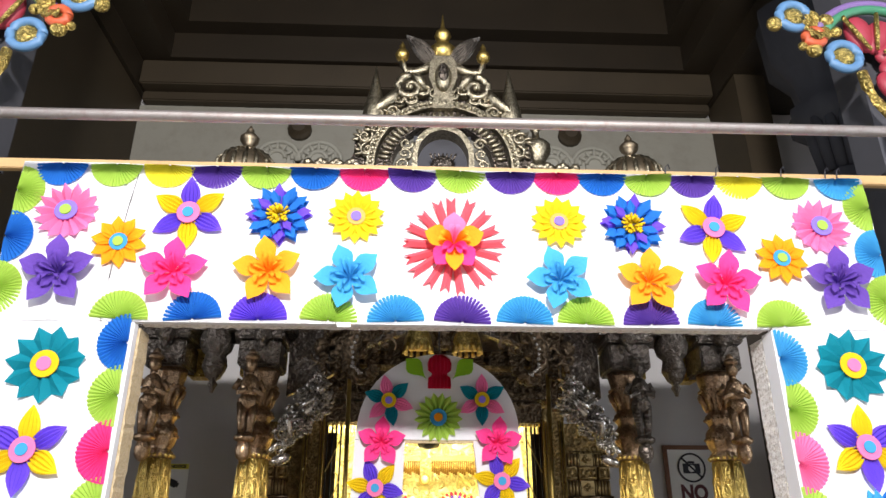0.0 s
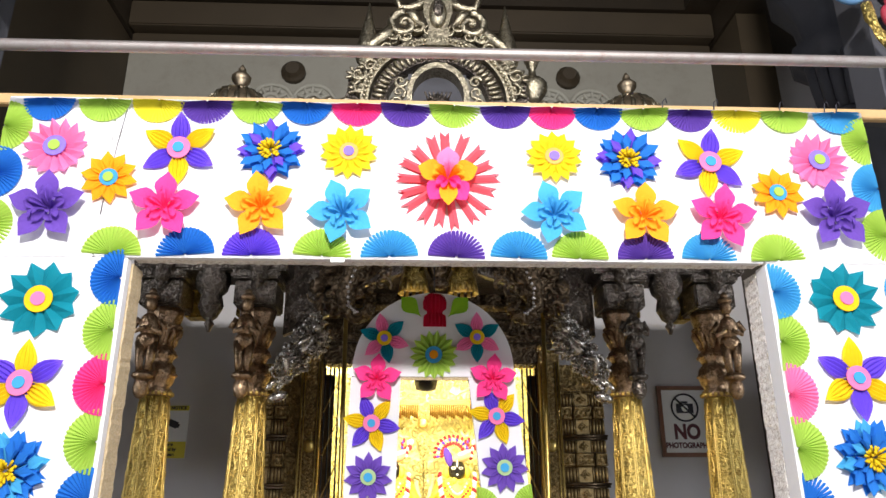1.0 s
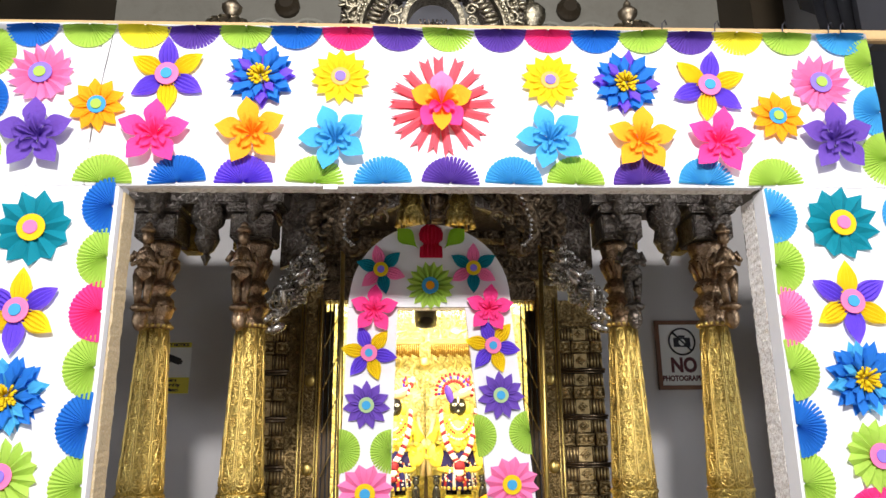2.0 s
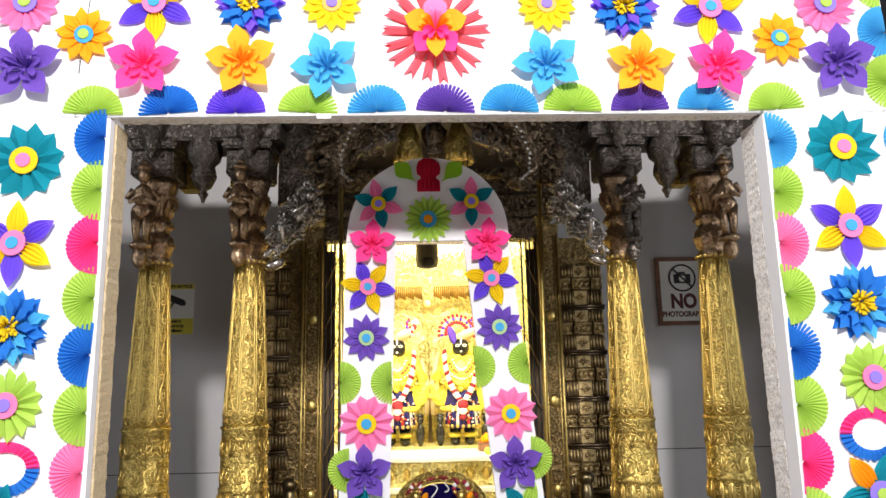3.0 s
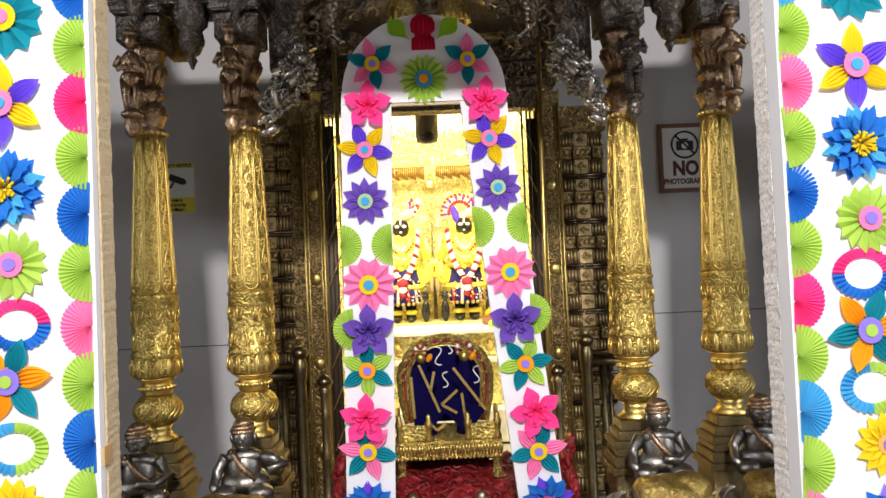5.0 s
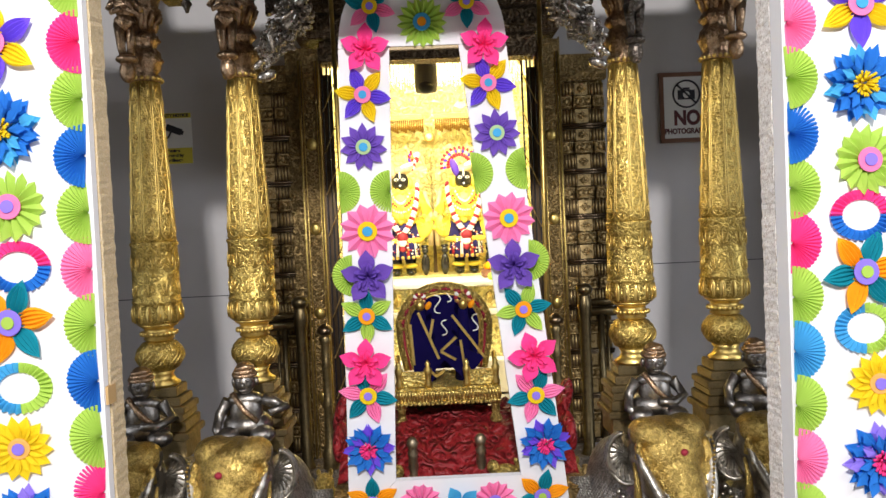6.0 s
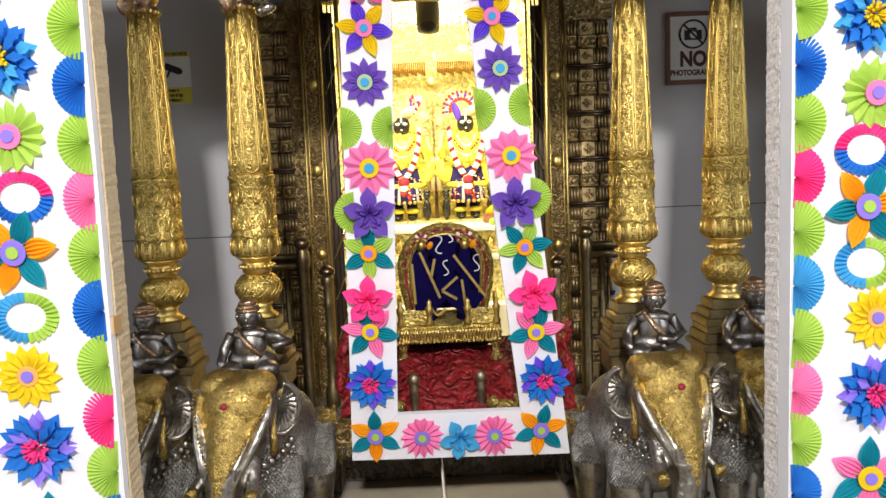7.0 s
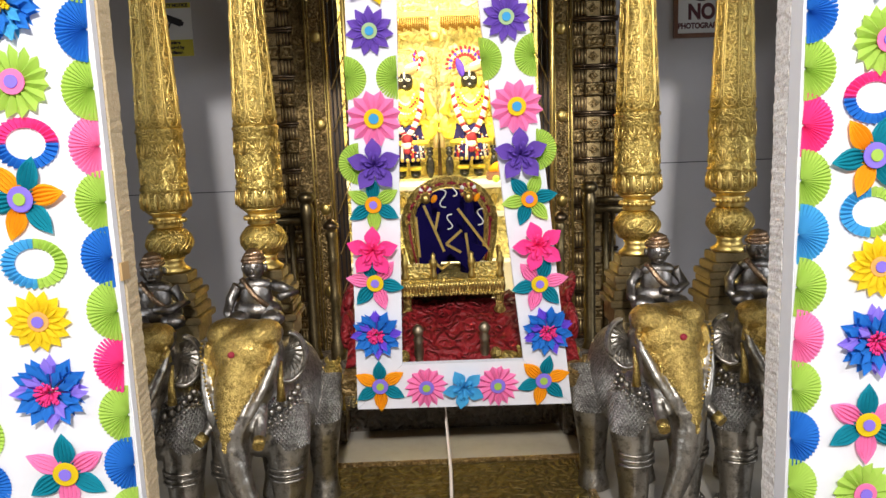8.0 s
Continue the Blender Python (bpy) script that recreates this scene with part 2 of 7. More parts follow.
PAPER = {
    "lime": (0.46, 0.66, 0.11), "blue": (0.022, 0.185, 0.62), "sky": (0.07, 0.4, 0.72), "purple": (0.15, 0.07, 0.42),
    "violet": (0.17, 0.08, 0.72), "pink": (0.95, 0.06, 0.3), "rose": (0.94, 0.24, 0.49), "yellow": (0.86, 0.62, 0.015),
    "lemon": (0.88, 0.8, 0.06), "orange": (0.95, 0.38, 0.01), "amber": (0.96, 0.4, 0.02), "teal": (0.005, 0.25, 0.33),
    "coral": (0.82, 0.13, 0.17), "crimson": (0.6, 0.01, 0.05), "lilac": (0.32, 0.22, 0.82), "apricot": (0.92, 0.52, 0.14),
    "mint": (0.46, 0.62, 0.33), "leaf": (0.25, 0.48, 0.02),
}


def paper(c):
    fresh = c + "_paper" not in MATS
    m = material(c + "_paper", PAPER[c], 0.75, vary=0.07, scale=18, bump=0.12, bump_scale=70)
    if fresh:
        m.node_tree.nodes["Principled BSDF"].inputs["Specular IOR Level"].default_value = 0.2
        # thin paper lets some light through
        nt = m.node_tree
        tr, mx = nt.nodes.new("ShaderNodeBsdfTranslucent"), nt.nodes.new("ShaderNodeMixShader")
        tr.inputs["Color"].default_value = (*PAPER[c], 1)
        mx.inputs[0].default_value = 0.3
        nt.links.new(nt.nodes["Principled BSDF"].outputs[0], mx.inputs[1])
        nt.links.new(tr.outputs[0], mx.inputs[2])
        nt.links.new(mx.outputs[0], nt.nodes["Material Output"].inputs[0])
    return m


# ---------------------------------------------------------------- helpers of this scene
def part(name, bm, mat, parent=None, label="", smooth=False, bevel=0.0):
    """Links a bmesh as one mesh object under a thing or a part."""
    me = bpy.data.meshes.new(name)
    if bevel:
        bmesh.ops.bevel(bm, geom=list(bm.edges), offset=bevel, segments=2, affect="EDGES", clamp_overlap=True)
    bmesh.ops.recalc_face_normals(bm, faces=list(bm.faces))
    bm.to_mesh(me)
    bm.free()
    for m in mat if isinstance(mat, (list, tuple)) else (mat,):
        me.materials.append(m)
    if smooth:
        me.polygons.foreach_set("use_smooth", [True] * len(me.polygons))
    ob = new(name, me)
    ob.parent = parent
    if label:
        ob["label"] = label
    return ob


def empty(name, m, label, category, group="", kind=""):
    ob = new(name)
    ob.empty_display_size = 0.05
    ob.matrix_world = m
    return tagged(ob, label, category, group, kind)


def box(bm, x0, x1, y0, y1, z0, z1, mi=0):
    vs = [bm.verts.new(p) for p in ((x0, y0, z0), (x1, y0, z0), (x1, y1, z0), (x0, y1, z0), (x0, y0, z1), (x1, y0, z1), (x1, y1, z1), (x0, y1, z1))]
    for f in ((0, 3, 2, 1), (4, 5, 6, 7), (0, 1, 5, 4), (1, 2, 6, 5), (2, 3, 7, 6), (3, 0, 4, 7)):
        bm.faces.new([vs[i] for i in f]).material_index = mi
    return bm


def cube(*a, **k):
    return box(bmesh.new(), *a, **k)


def lathe(profile, n=24, flute=0.0, flutes=12, bm=None, c=(0, 0), square=False):
    """A turned form from (radius, height) pairs, with optional flutes."""
    bm = bm or bmesh.new()
    rings = []
    for r, z in profile:
        ring = []
        for i in range(n):
            a = 2 * math.pi * (i + (0.5 if square else 0)) / n
            k = r * (1 + flute * math.cos(flutes * a))
            ring.append(bm.verts.new((c[0] + k * math.cos(a), c[1] + k * math.sin(a), z)))
        rings.append(ring)
    for a, b in zip(rings, rings[1:]):
        for i in range(n):
            bm.faces.new((a[i], a[(i + 1) % n], b[(i + 1) % n], b[i]))
    bm.faces.new(rings[0][::-1])
    bm.faces.new(rings[-1])
    return bm


def blob(bm, c, r, rot=(0, 0, 0), nu=16, nv=10, mi=0, pick=None):
    """An ellipsoid; pick(x, y, z) of the unit sphere gives a face's material slot."""
    m = Matrix.LocRotScale(c, Euler([radians(a) for a in rot]), r if isinstance(r, (tuple, list)) else (r, r, r))
    rows = []
    for j in range(1, nv):
        t = math.pi * j / nv
        rows.append([bm.verts.new(m @ Vector((math.sin(t) * math.cos(2 * math.pi * i / nu), math.sin(t) * math.sin(2 * math.pi * i / nu), math.cos(t)))) for i in range(nu)])
    top, bot = bm.verts.new(m @ Vector((0, 0, 1))), bm.verts.new(m @ Vector((0, 0, -1)))
    faces = []
    for a, b in zip(rows, rows[1:]):
        for i in range(nu):
            faces.append(bm.faces.new((a[i], b[i], b[(i + 1) % nu], a[(i + 1) % nu])))
    for i in range(nu):
        faces.append(bm.faces.new((top, rows[0][i], rows[0][(i + 1) % nu])))
        faces.append(bm.faces.new((bot, rows[-1][(i + 1) % nu], rows[-1][i])))
    inv = m.inverted()
    for f in faces:
        f.material_index = pick(*(inv @ f.calc_center_median())) if pick else mi
        f.smooth = True
    return bm


def tube(bm, pts, radii, n=10, mi=0, pick=None):
    """A swept tube through the points."""
    pts = [Vector(p) for p in pts]
    rings = []
    for k, p in enumerate(pts):
        d = (pts[min(k + 1, len(pts) - 1)] - pts[max(k - 1, 0)]).normalized()
        side = d.cross(Vector((0, 0, 1)) if abs(d.z) < 0.9 else Vector((0, 1, 0))).normalized()
        up = side.cross(d)
        r = radii[k] if isinstance(radii, (list, tuple)) else radii
        rings.append([bm.verts.new(p + r * (math.cos(2 * math.pi * i / n) * side + math.sin(2 * math.pi * i / n) * up)) for i in range(n)])
    fs = []
    for a, b in zip(rings, rings[1:]):
        for i in range(n):
            fs.append(bm.faces.new((a[i], a[(i + 1) % n], b[(i + 1) % n], b[i])))
    fs.append(bm.faces.new(rings[0][::-1]))
    fs.append(bm.faces.new(rings[-1]))
    for f in fs:
        f.material_index = pick(f.calc_center_median()) if pick else mi
        f.smooth = len(f.verts) == 4
    return bm


def curve_points(f, n):
    return [f(i / (n - 1)) for i in range(n)]


def slab(bm, outline, y0, y1, mi=0):
    """A plate: an outline in x and z, between two depths."""
    a = [bm.verts.new((x, y0, z)) for x, z in outline]
    b = [bm.verts.new((x, y1, z)) for x, z in outline]
    n = len(a)
    for f in [bm.faces.new(a), bm.faces.new(b[::-1])] + [bm.faces.new((a[i], b[i], b[(i + 1) % n], a[(i + 1) % n])) for i in range(n)]:
        f.material_index = mi
    return bm


def arc(cx, cz, r, a0, a1, n, rz=None):
    rz = r if rz is None else rz
    return [(cx + r * math.cos(radians(a0 + (a1 - a0) * i / (n - 1))), cz + rz * math.sin(radians(a0 + (a1 - a0) * i / (n - 1)))) for i in range(n)]


FRONT = pose(0, 0, 0, 90)          # lays a flat thing upright, facing the viewer

# ---------------------------------------------------------------- the setting
CX = 0.135                          # middle of the shrine
part("floor", cube(-6, 6.3, -6, 10, -0.2, 0.0), MARBLE)
tagged(bpy.data.objects["floor"], "pale polished marble floor", "floor", kind="structure")
bm = bmesh.new()
box(bm, -6, -0.62, 4.69, 4.95, 0, 5.04)
box(bm, 0.9, 6.3, 4.69, 4.95, 0, 5.04)
box(bm, -0.62, 0.9, 4.69, 4.95, 2.75, 5.04)
tagged(part("wall_north", bm, WALL), "grey painted wall with a tall doorway", "wall", kind="structure")
tagged(part("wall_west", cube(-6, -5.8, -6, 4.69, 0, 7.2), PLASTER), "plain plastered hall wall", "wall", kind="structure")
tagged(part("wall_east", cube(6.1, 6.3, -6, 4.69, 0, 7.2), PLASTER), "plain plastered hall wall", "wall", kind="structure")
tagged(part("wall_south", cube(-5.8, 6.1, -6, -5.8, 0, 7.2), PLASTER), "plain plastered hall wall", "wall", kind="structure")
# coffered ceiling: stepped mouldings round a deep dark panel
bm = bmesh.new()
box(bm, -6, 6.3, -6, 10, 7.2, 7.4)
for k, (h, inset) in enumerate(((5.05, 0.0), (5.275, 0.22), (5.5, 0.36), (5.85, 0.62))):
    z1 = (5.275, 5.5, 5.85, 7.2)[k]
    box(bm, -6, -2.07 + inset, -6, 4.69 - inset, h, z1)
    box(bm, 2.26 - inset, 6.3, -6, 4.69 - inset, h, z1)
    box(bm, -6, 6.3, 4.69 - inset - 0.0, 5.5, h, z1)
tagged(part("ceiling", bm, DARKWOOD), "dark brown coffered wooden ceiling with stepped mouldings", "ceiling", kind="structure")
bm = bmesh.new()
box(bm, -2.065, 2.255, 4.6, 4.688, 4.98, 5.06)
box(bm, -2.065, 2.255, 4.5, 4.688, 5.062, 5.27)
tagged(part("cornice", bm, BROWN, bevel=0.01), "brown painted cornice under the ceiling", "cornice", kind="structure")
# plaster scallops on the upper wall
for x in (-1.02, -0.72, 1.0, 1.32):
    bm = bmesh.new()
    for r, d in ((0.17, 0.03), (0.12, 0.05), (0.07, 0.07)):
        slab(bm, arc(x, 4.5, r, 0, 180, 18) + [(x - r, 4.40), (x + r, 4.40)], 4.67 - d, 4.671)
        tube(bm, [(px, 4.668 - d, pz) for px, pz in arc(x, 4.5, r - 0.008, 0, 180, 18)], 0.016, 8)
    for k in range(5):
        # curled leaf inside the shell
        b = radians(30 + 30 * k)
        blob(bm, (x + 0.1 * math.cos(b), 4.6, 4.5 + 0.1 * math.sin(b)), (0.014, 0.014, 0.035), (0, 90 - math.degrees(b), 0), nu=8, nv=6)
    tagged(part("plaster_scallop", bm, PALE_PLASTER), "pale plaster scallop moulding on the upper wall", "moulding", "wall scallops")
for x in (-0.88, 1.16):
    bm = lathe([(0.09, 0), (0.09, 0.05), (0.07, 0.07), (0.05, 0.1)], 14)
    ob = tagged(part("wooden_boss", bm, BROWN), "small brown wooden boss on the upper wall", "boss")
    ob.matrix_world = pose(x, 4.688, 4.78, 90)
tagged(part("upper_wall", cube(-2.098, 2.278, 4.672, 4.688, 3.6, 4.978), PLASTER), "cream plastered upper wall", "wall", kind="structure")
# carved stone figures at both sides above the board
for s, x0 in ((-1, -2.62), (1, 2.5)):
    bm = bmesh.new()
    lathe([(0.2, 0), (0.2, 0.2), (0.15, 0.3), (0.14, 2.9), (0.2, 3.0), (0.21, 3.1), (0.17, 3.2)], 24, 0.05, 8, bm, (x0, 3.62))
    lathe([(0.17, 3.2), (0.15, 3.3), (0.16, 3.6), (0.22, 3.7), (0.23, 3.78), (0.15, 3.86), (0.14, 4.1), (0.24, 4.2), (0.25, 4.3), (0.18, 4.36), (0.2, 4.5), (0.3, 4.66), (0.32, 5.045)], 32, 0.07, 8, bm, (x0, 3.55))
    for k in range(9):
        # worn carved folds
        a = math.pi * (1.02 + 0.96 * k / 8)
        tube(bm, [(x0 + 0.15 * math.cos(a), 3.55 + 0.15 * math.sin(a), 3.86), (x0 + 0.17 * math.cos(a), 3.55 + 0.17 * math.sin(a), 4.02), (x0 + 0.2 * math.cos(a), 3.55 + 0.2 * math.sin(a), 4.2)], [0.03, 0.036, 0.03], 8)
    ob = tagged(part("stone_pillar", bm, STONE, smooth=True), "dark grey carved stone pillar with worn folds", "pillar", "stone pillars")
for s, x0, x1 in ((-1, -5.8, -1.5), (1, 1.69, 6.1)):
    tagged(part("arch_spandrel", cube(x0, x1, 2.2, 2.36, 3.12, 5.045), STONE), "dark grey spandrel wall above the archway's side", "wall", kind="structure")


# ---------------------------------------------------------------- the decorated board in front
BY = 2.03                            # face of the board
board = empty("decorated_archway", pose(0, BY, 0), "white foam archway covered with paper flowers", "archway")


def board_piece(name, x0, x1, z0, z1, deep):
    return part(name, cube(x0, x1, 0, deep, z0, z1), FOAM, board, bevel=0.003)


def ragged_strip(x0, x1, y0, y1, z0, z1, mat, seed):
    """The broken edge of a board: a strip with an uneven inner face."""
    rnd = random.Random(seed)
    bm = bmesh.new()
    n = int(max(x1 - x0, z1 - z0) / 0.012)
    up = z1 - z0 > x1 - x0
    rows = []
    for i in range(n + 1):
        t = i / n
        d = [rnd.uniform(0, 0.0035) for _ in range(4)]
        if up:
            z = z0 + (z1 - z0) * t
            rows.append([bm.verts.new(p) for p in ((x0 - d[0], y0, z), (x1 + d[1], y0, z), (x1 + d[2], y1 + d[3], z), (x0 - d[3], y1 + d[1], z))])
        else:
            x = x0 + (x1 - x0) * t
            rows.append([bm.verts.new(p) for p in ((x, y0, z0 - d[0]), (x, y0, z1), (x, y1, z1), (x, y1, z0 - d[1]))])
    for a, b in zip(rows, rows[1:]):
        for i in range(4):
            bm.faces.new((a[i], a[(i + 1) % 4], b[(i + 1) % 4], b[i]))
    bm.faces.new(rows[0])
    bm.faces.new(rows[-1][::-1])
    return part("broken_edge", bm, mat, board, "rough chipboard edge")


board_piece("header_panel", -0.905, 1.066, 2.47, 2.99, 0.03)
board_piece("header_end_panel", -1.236, -0.907, 2.47, 2.992, 0.03)
board_piece("header_end_panel", 1.068, 1.466, 2.47, 2.988, 0.03)
board_piece("left_pillar_panel", -1.26, -0.806, 0.0, 2.468, 0.035)
board_piece("right_pillar_panel", 1.068, 1.5, 0.0, 2.468, 0.07)
ragged_strip(-0.84, -0.803, 0.037, 0.112, 0, 2.46, CHIP, 1)
ragged_strip(1.07, 1.1, 0.072, 0.15, 0, 2.46, CHIP_PALE, 2)
ragged_strip(-0.8, 1.06, 0.032, 0.07, 2.474, 2.5, CHIP_PALE, 3)
bm = cube(-0.808, -0.799, 0.012, 0.06, 1.13, 1.18)
part("tape_patch", bm, WOOD, board, "brown tape patch")
ob = tagged(part("top_batten", cube(-2.3, 2.5, 2.064, 2.09, 2.985, 3.022), WOOD, bevel=0.003), "orange-brown wooden batten behind the board's top edge", "batten")
bm = tube(bmesh.new(), [(-5.8, 1.78, 2.998), (0.1, 1.78, 3.008), (6.1, 1.78, 3.018)], 0.0165, 14)
tagged(part("steel_pipe", bm, STEEL), "scratched steel pipe across the archway", "pipe")
# wire ties that hold the batten
for x in (0.82, 0.99, 1.21, 1.36, 1.4):
    bm = tube(bmesh.new(), [(x, 2.058, 2.985), (x + 0.004, 2.056, 3.03), (x + 0.016, 2.06, 3.045), (x + 0.02, 2.062, 3.028)], 0.0022, 6)
    tagged(part("wire_tie", bm, INK), "thin twisted wire tie round the batten", "wire", "wire ties")


# ---------------------------------------------------------------- paper flowers
def petal(length, width, cup=0.0, lift=0.0, pleats=0, depth=0.004, sharp=1.0, nu=8, base=0.0, belly=0.5):
    """One petal along +y, rising by lift to its tip, hollow or pleated across."""
    bm = bmesh.new()
    nv = max(2, pleats * 2) if pleats else 4
    grid = []
    for i in range(nu + 1):
        t = i / nu
        w = (math.sin(math.pi * t ** (math.log(0.5) / math.log(belly))) ** sharp) * width + base * (1 - t)
        row = []
        for j in range(nv + 1):
            s = j / nv * 2 - 1
            z = lift * math.sin(t * math.pi * 0.55) + cup * (abs(s) ** 1.5) * math.sin(math.pi * min(1, t * 1.2)) * width
            if pleats:
                z += depth * (1 if j % 2 else -1) * math.sin(math.pi * min(1.0, t + 0.12)) ** 0.5 if t < 0.999 else 0
            row.append(bm.verts.new((s * max(w, 0.0004), t * length, z)))
        grid.append(row)
    for a, b in zip(grid, grid[1:]):
        for j in range(nv):
            bm.faces.new((a[j], a[j + 1], b[j + 1], b[j]))
    return bm


def spin(bm, deg, dz=0.0, tilt=0.0):
    bmesh.ops.transform(bm, matrix=pose(0, 0, dz, 0, 0, deg) @ pose(0, 0, 0, tilt), verts=bm.verts)
    return bm


def disc(r, z, h=0.004, rx=None):
    bm = lathe([(r * 0.97, z), (r, z + h * 0.3), (r, z + h * 0.8), (r * 0.96, z + h)], 24)
    return bm


def eye_discs(ob, outer, inner, r1, r2, z):
    ring = part("outer_disc", disc(r1, z), paper(outer), ob)
    part("inner_disc", disc(r2, z + 0.0045), paper(inner), ring)


def pleat_ring(r0, r1, n, depth, a0=0.0, a1=360.0, scallop=0.05, z0=0.004, squash=1.0):
    bm = bmesh.new()
    rows = []
    full = abs(a1 - a0) >= 359.9
    m = 2 * n
    for i in range(m if full else m + 1):
        a = radians(a0 + (a1 - a0) * i / m)
        hi = i % 2
        ro = r1 * (1 + (scallop if hi else -scallop))
        c, s = math.cos(a), math.sin(a) * squash
        rows.append([bm.verts.new((r0 * c, r0 * s, z0 + (depth * 0.5 if hi else 0))), bm.verts.new(((r0 + ro) / 2 * c, (r0 + ro) / 2 * s, z0 + (depth if hi else 0))),
                     bm.verts.new((ro * c, ro * s, z0 * 0.6 + (depth if hi else 0)))])
    k = len(rows)
    for i in range(k if full else k - 1):
        a, b = rows[i], rows[(i + 1) % k]
        bm.faces.new((a[0], a[1], b[1], b[0]))
        bm.faces.new((a[1], a[2], b[2], b[1]))
    return bm


def make_fan(c):
    ob = part("paper_fan", pleat_ring(0.004, 0.085, 21, 0.0065, 1, 179, 0.009), paper(c))
    return tagged(ob, c + " pleated half-round paper fan glued to the archway edge", "paper fan", "paper fans")


def make_rosette(c, outer, inner, r=0.092, n=15):
    ob = empty("pleated_paper_flower", Matrix(), c + " pleated round paper flower with a two-tone centre", "paper flower", "paper flowers")
    part("pleated_disc", pleat_ring(0.02, r * 0.95, n, 0.016, scallop=0.115), paper(c), ob)
    eye_discs(ob, outer, inner, r * 0.37, r * 0.19, 0.016)
    return ob


def make_daisy(c, outer, inner, r=0.088, n=10, wide=0.21):
    ob = empty("paper_daisy", Matrix(), c + " paper daisy with pointed folded petals", "paper flower", "paper flowers")
    for i in range(n):
        part("petal", spin(petal(r, r * wide, cup=0.6, lift=0.012, sharp=1.15, base=0.004, belly=0.58), 360 * i / n, 0.004), paper(c), ob)
    eye_discs(ob, outer, inner, r * 0.32, r * 0.18, 0.016)
    return ob


def make_star(c1, c2, outer, inner, r=0.122):
    ob = empty("paper_star_flower", Matrix(), c1 + " and " + c2 + " six-petalled pleated paper flower", "paper flower", "paper flowers")
    for i in range(6):
        part("petal", spin(petal(r, r * 0.225, cup=0.12, lift=0.012, pleats=5, depth=0.0042, sharp=1.0, base=0.006, belly=0.52), 60 * i, 0.004), paper(c2 if i % 2 else c1), ob)
    eye_discs(ob, outer, inner, r * 0.29, r * 0.14, 0.018)
    return ob


def make_kusudama(c, r=0.098, second=None):
    ob = empty("folded_paper_flower", Matrix(), c + " five-petalled folded paper flower with curled stamens", "paper flower", "paper flowers")
    for i in range(5):
        col = paper(second if second and i % 2 == 0 else c)
        leaf = part("petal", spin(petal(r * 1.12, r * 0.335, cup=0.28, lift=0.034, sharp=1.25, base=0.002, belly=0.56), 72 * i, 0.006), col, ob)
        bm = bmesh.new()
        for s in (-1, 1):
            # curled inner folds of the petal
            f = petal(r * 0.54, r * 0.1, cup=1.3, lift=0.045, sharp=0.6, base=0.001, belly=0.66)
            bmesh.ops.transform(f, matrix=pose(0, 0, 0.012, 0, s * 30, s * 16), verts=f.verts)
            me = bpy.data.meshes.new("fold")
            f.to_mesh(me)
            f.free()
            bm.from_mesh(me)
            bpy.data.meshes.remove(me)
        f = petal(r * 0.4, r * 0.06, cup=2.0, lift=0.06, sharp=0.6, base=0.001, belly=0.6)
        me = bpy.data.meshes.new("fold")
        f.to_mesh(me)
        f.free()
        bm.from_mesh(me)
        bpy.data.meshes.remove(me)
        part("inner_fold", spin(bm, 72 * i), col, leaf)
    return ob


def cone_petal(r0, r1, w, z, open_=0.7):
    """A paper cone lying outward, with an open pointed mouth."""
    bm = bmesh.new()
    rings = []
    for t in (0.0, 0.5, 1.0):
        ring = []
        for i in range(9):
            a = math.pi * 2 * i / 8
            k = w * (0.15 + 0.85 * t)
            y = r0 + (r1 - r0) * t
            if t == 1.0:
                y += (0.02 if i in (6, 2) else -0.006)
            ring.append(bm.verts.new((k * math.cos(a) * (0.97 if i == 8 else 1), y, z + k * open_ * (1 + math.sin(a)))))
        rings.append(ring)
    for a, b in zip(rings, rings[1:]):
        for i in range(8):
            bm.faces.new((a[i], a[i + 1], b[i + 1], b[i]))
    return bm


def make_burst(c1, c2, fringe, r=0.098):
    ob = empty("paper_cone_flower", Matrix(), c1 + " and " + c2 + " flower of rolled paper cones, " + fringe + " fringed centre", "paper flower", "paper flowers")
    for i in range(12):
        part("cone_petal", spin(cone_petal(0.02, r * 0.88, r * 0.235, 0.003), 30 * i), paper(c2 if i % 3 == 0 else c1), ob)
    for i in range(9):
        part("cone_petal", spin(cone_petal(0.015, r * 0.64, r * 0.19, 0.016), 40 * i + 12), paper(c2 if i % 4 == 1 else c1), ob)
    bm = bmesh.new()
    rnd = random.Random(3)
    for i in range(46):
        a, k = rnd.uniform(0, 6.283), rnd.uniform(0.2, 1) ** 0.6
        x, y = r * 0.4 * k * math.cos(a), r * 0.4 * k * math.sin(a)
        tube(bm, [(x * 0.3, y * 0.3, 0.022), (x * 0.85, y * 0.85, 0.042 - 0.008 * k), (x, y, 0.047 - 0.01 * k)], [0.003, 0.0042, 0.0035], 4)
    part("fringe", bm, paper(fringe), ob)
    return ob


def make_ring(c1, c2, side):
    ob = empty("paper_ring", Matrix(), "oval pleated paper ring, half " + c1 + " and half " + c2, "paper ring", "paper rings")
    a = 90 if side else 0
    part("ring_half", pleat_ring(0.054, 0.089, 15, 0.011, a, a + 180, 0.02, squash=0.78), paper(c1), ob)
    part("ring_half", pleat_ring(0.054, 0.089, 15, 0.011, a + 180, a + 360, 0.02, squash=0.78), paper(c2), ob)
    return ob


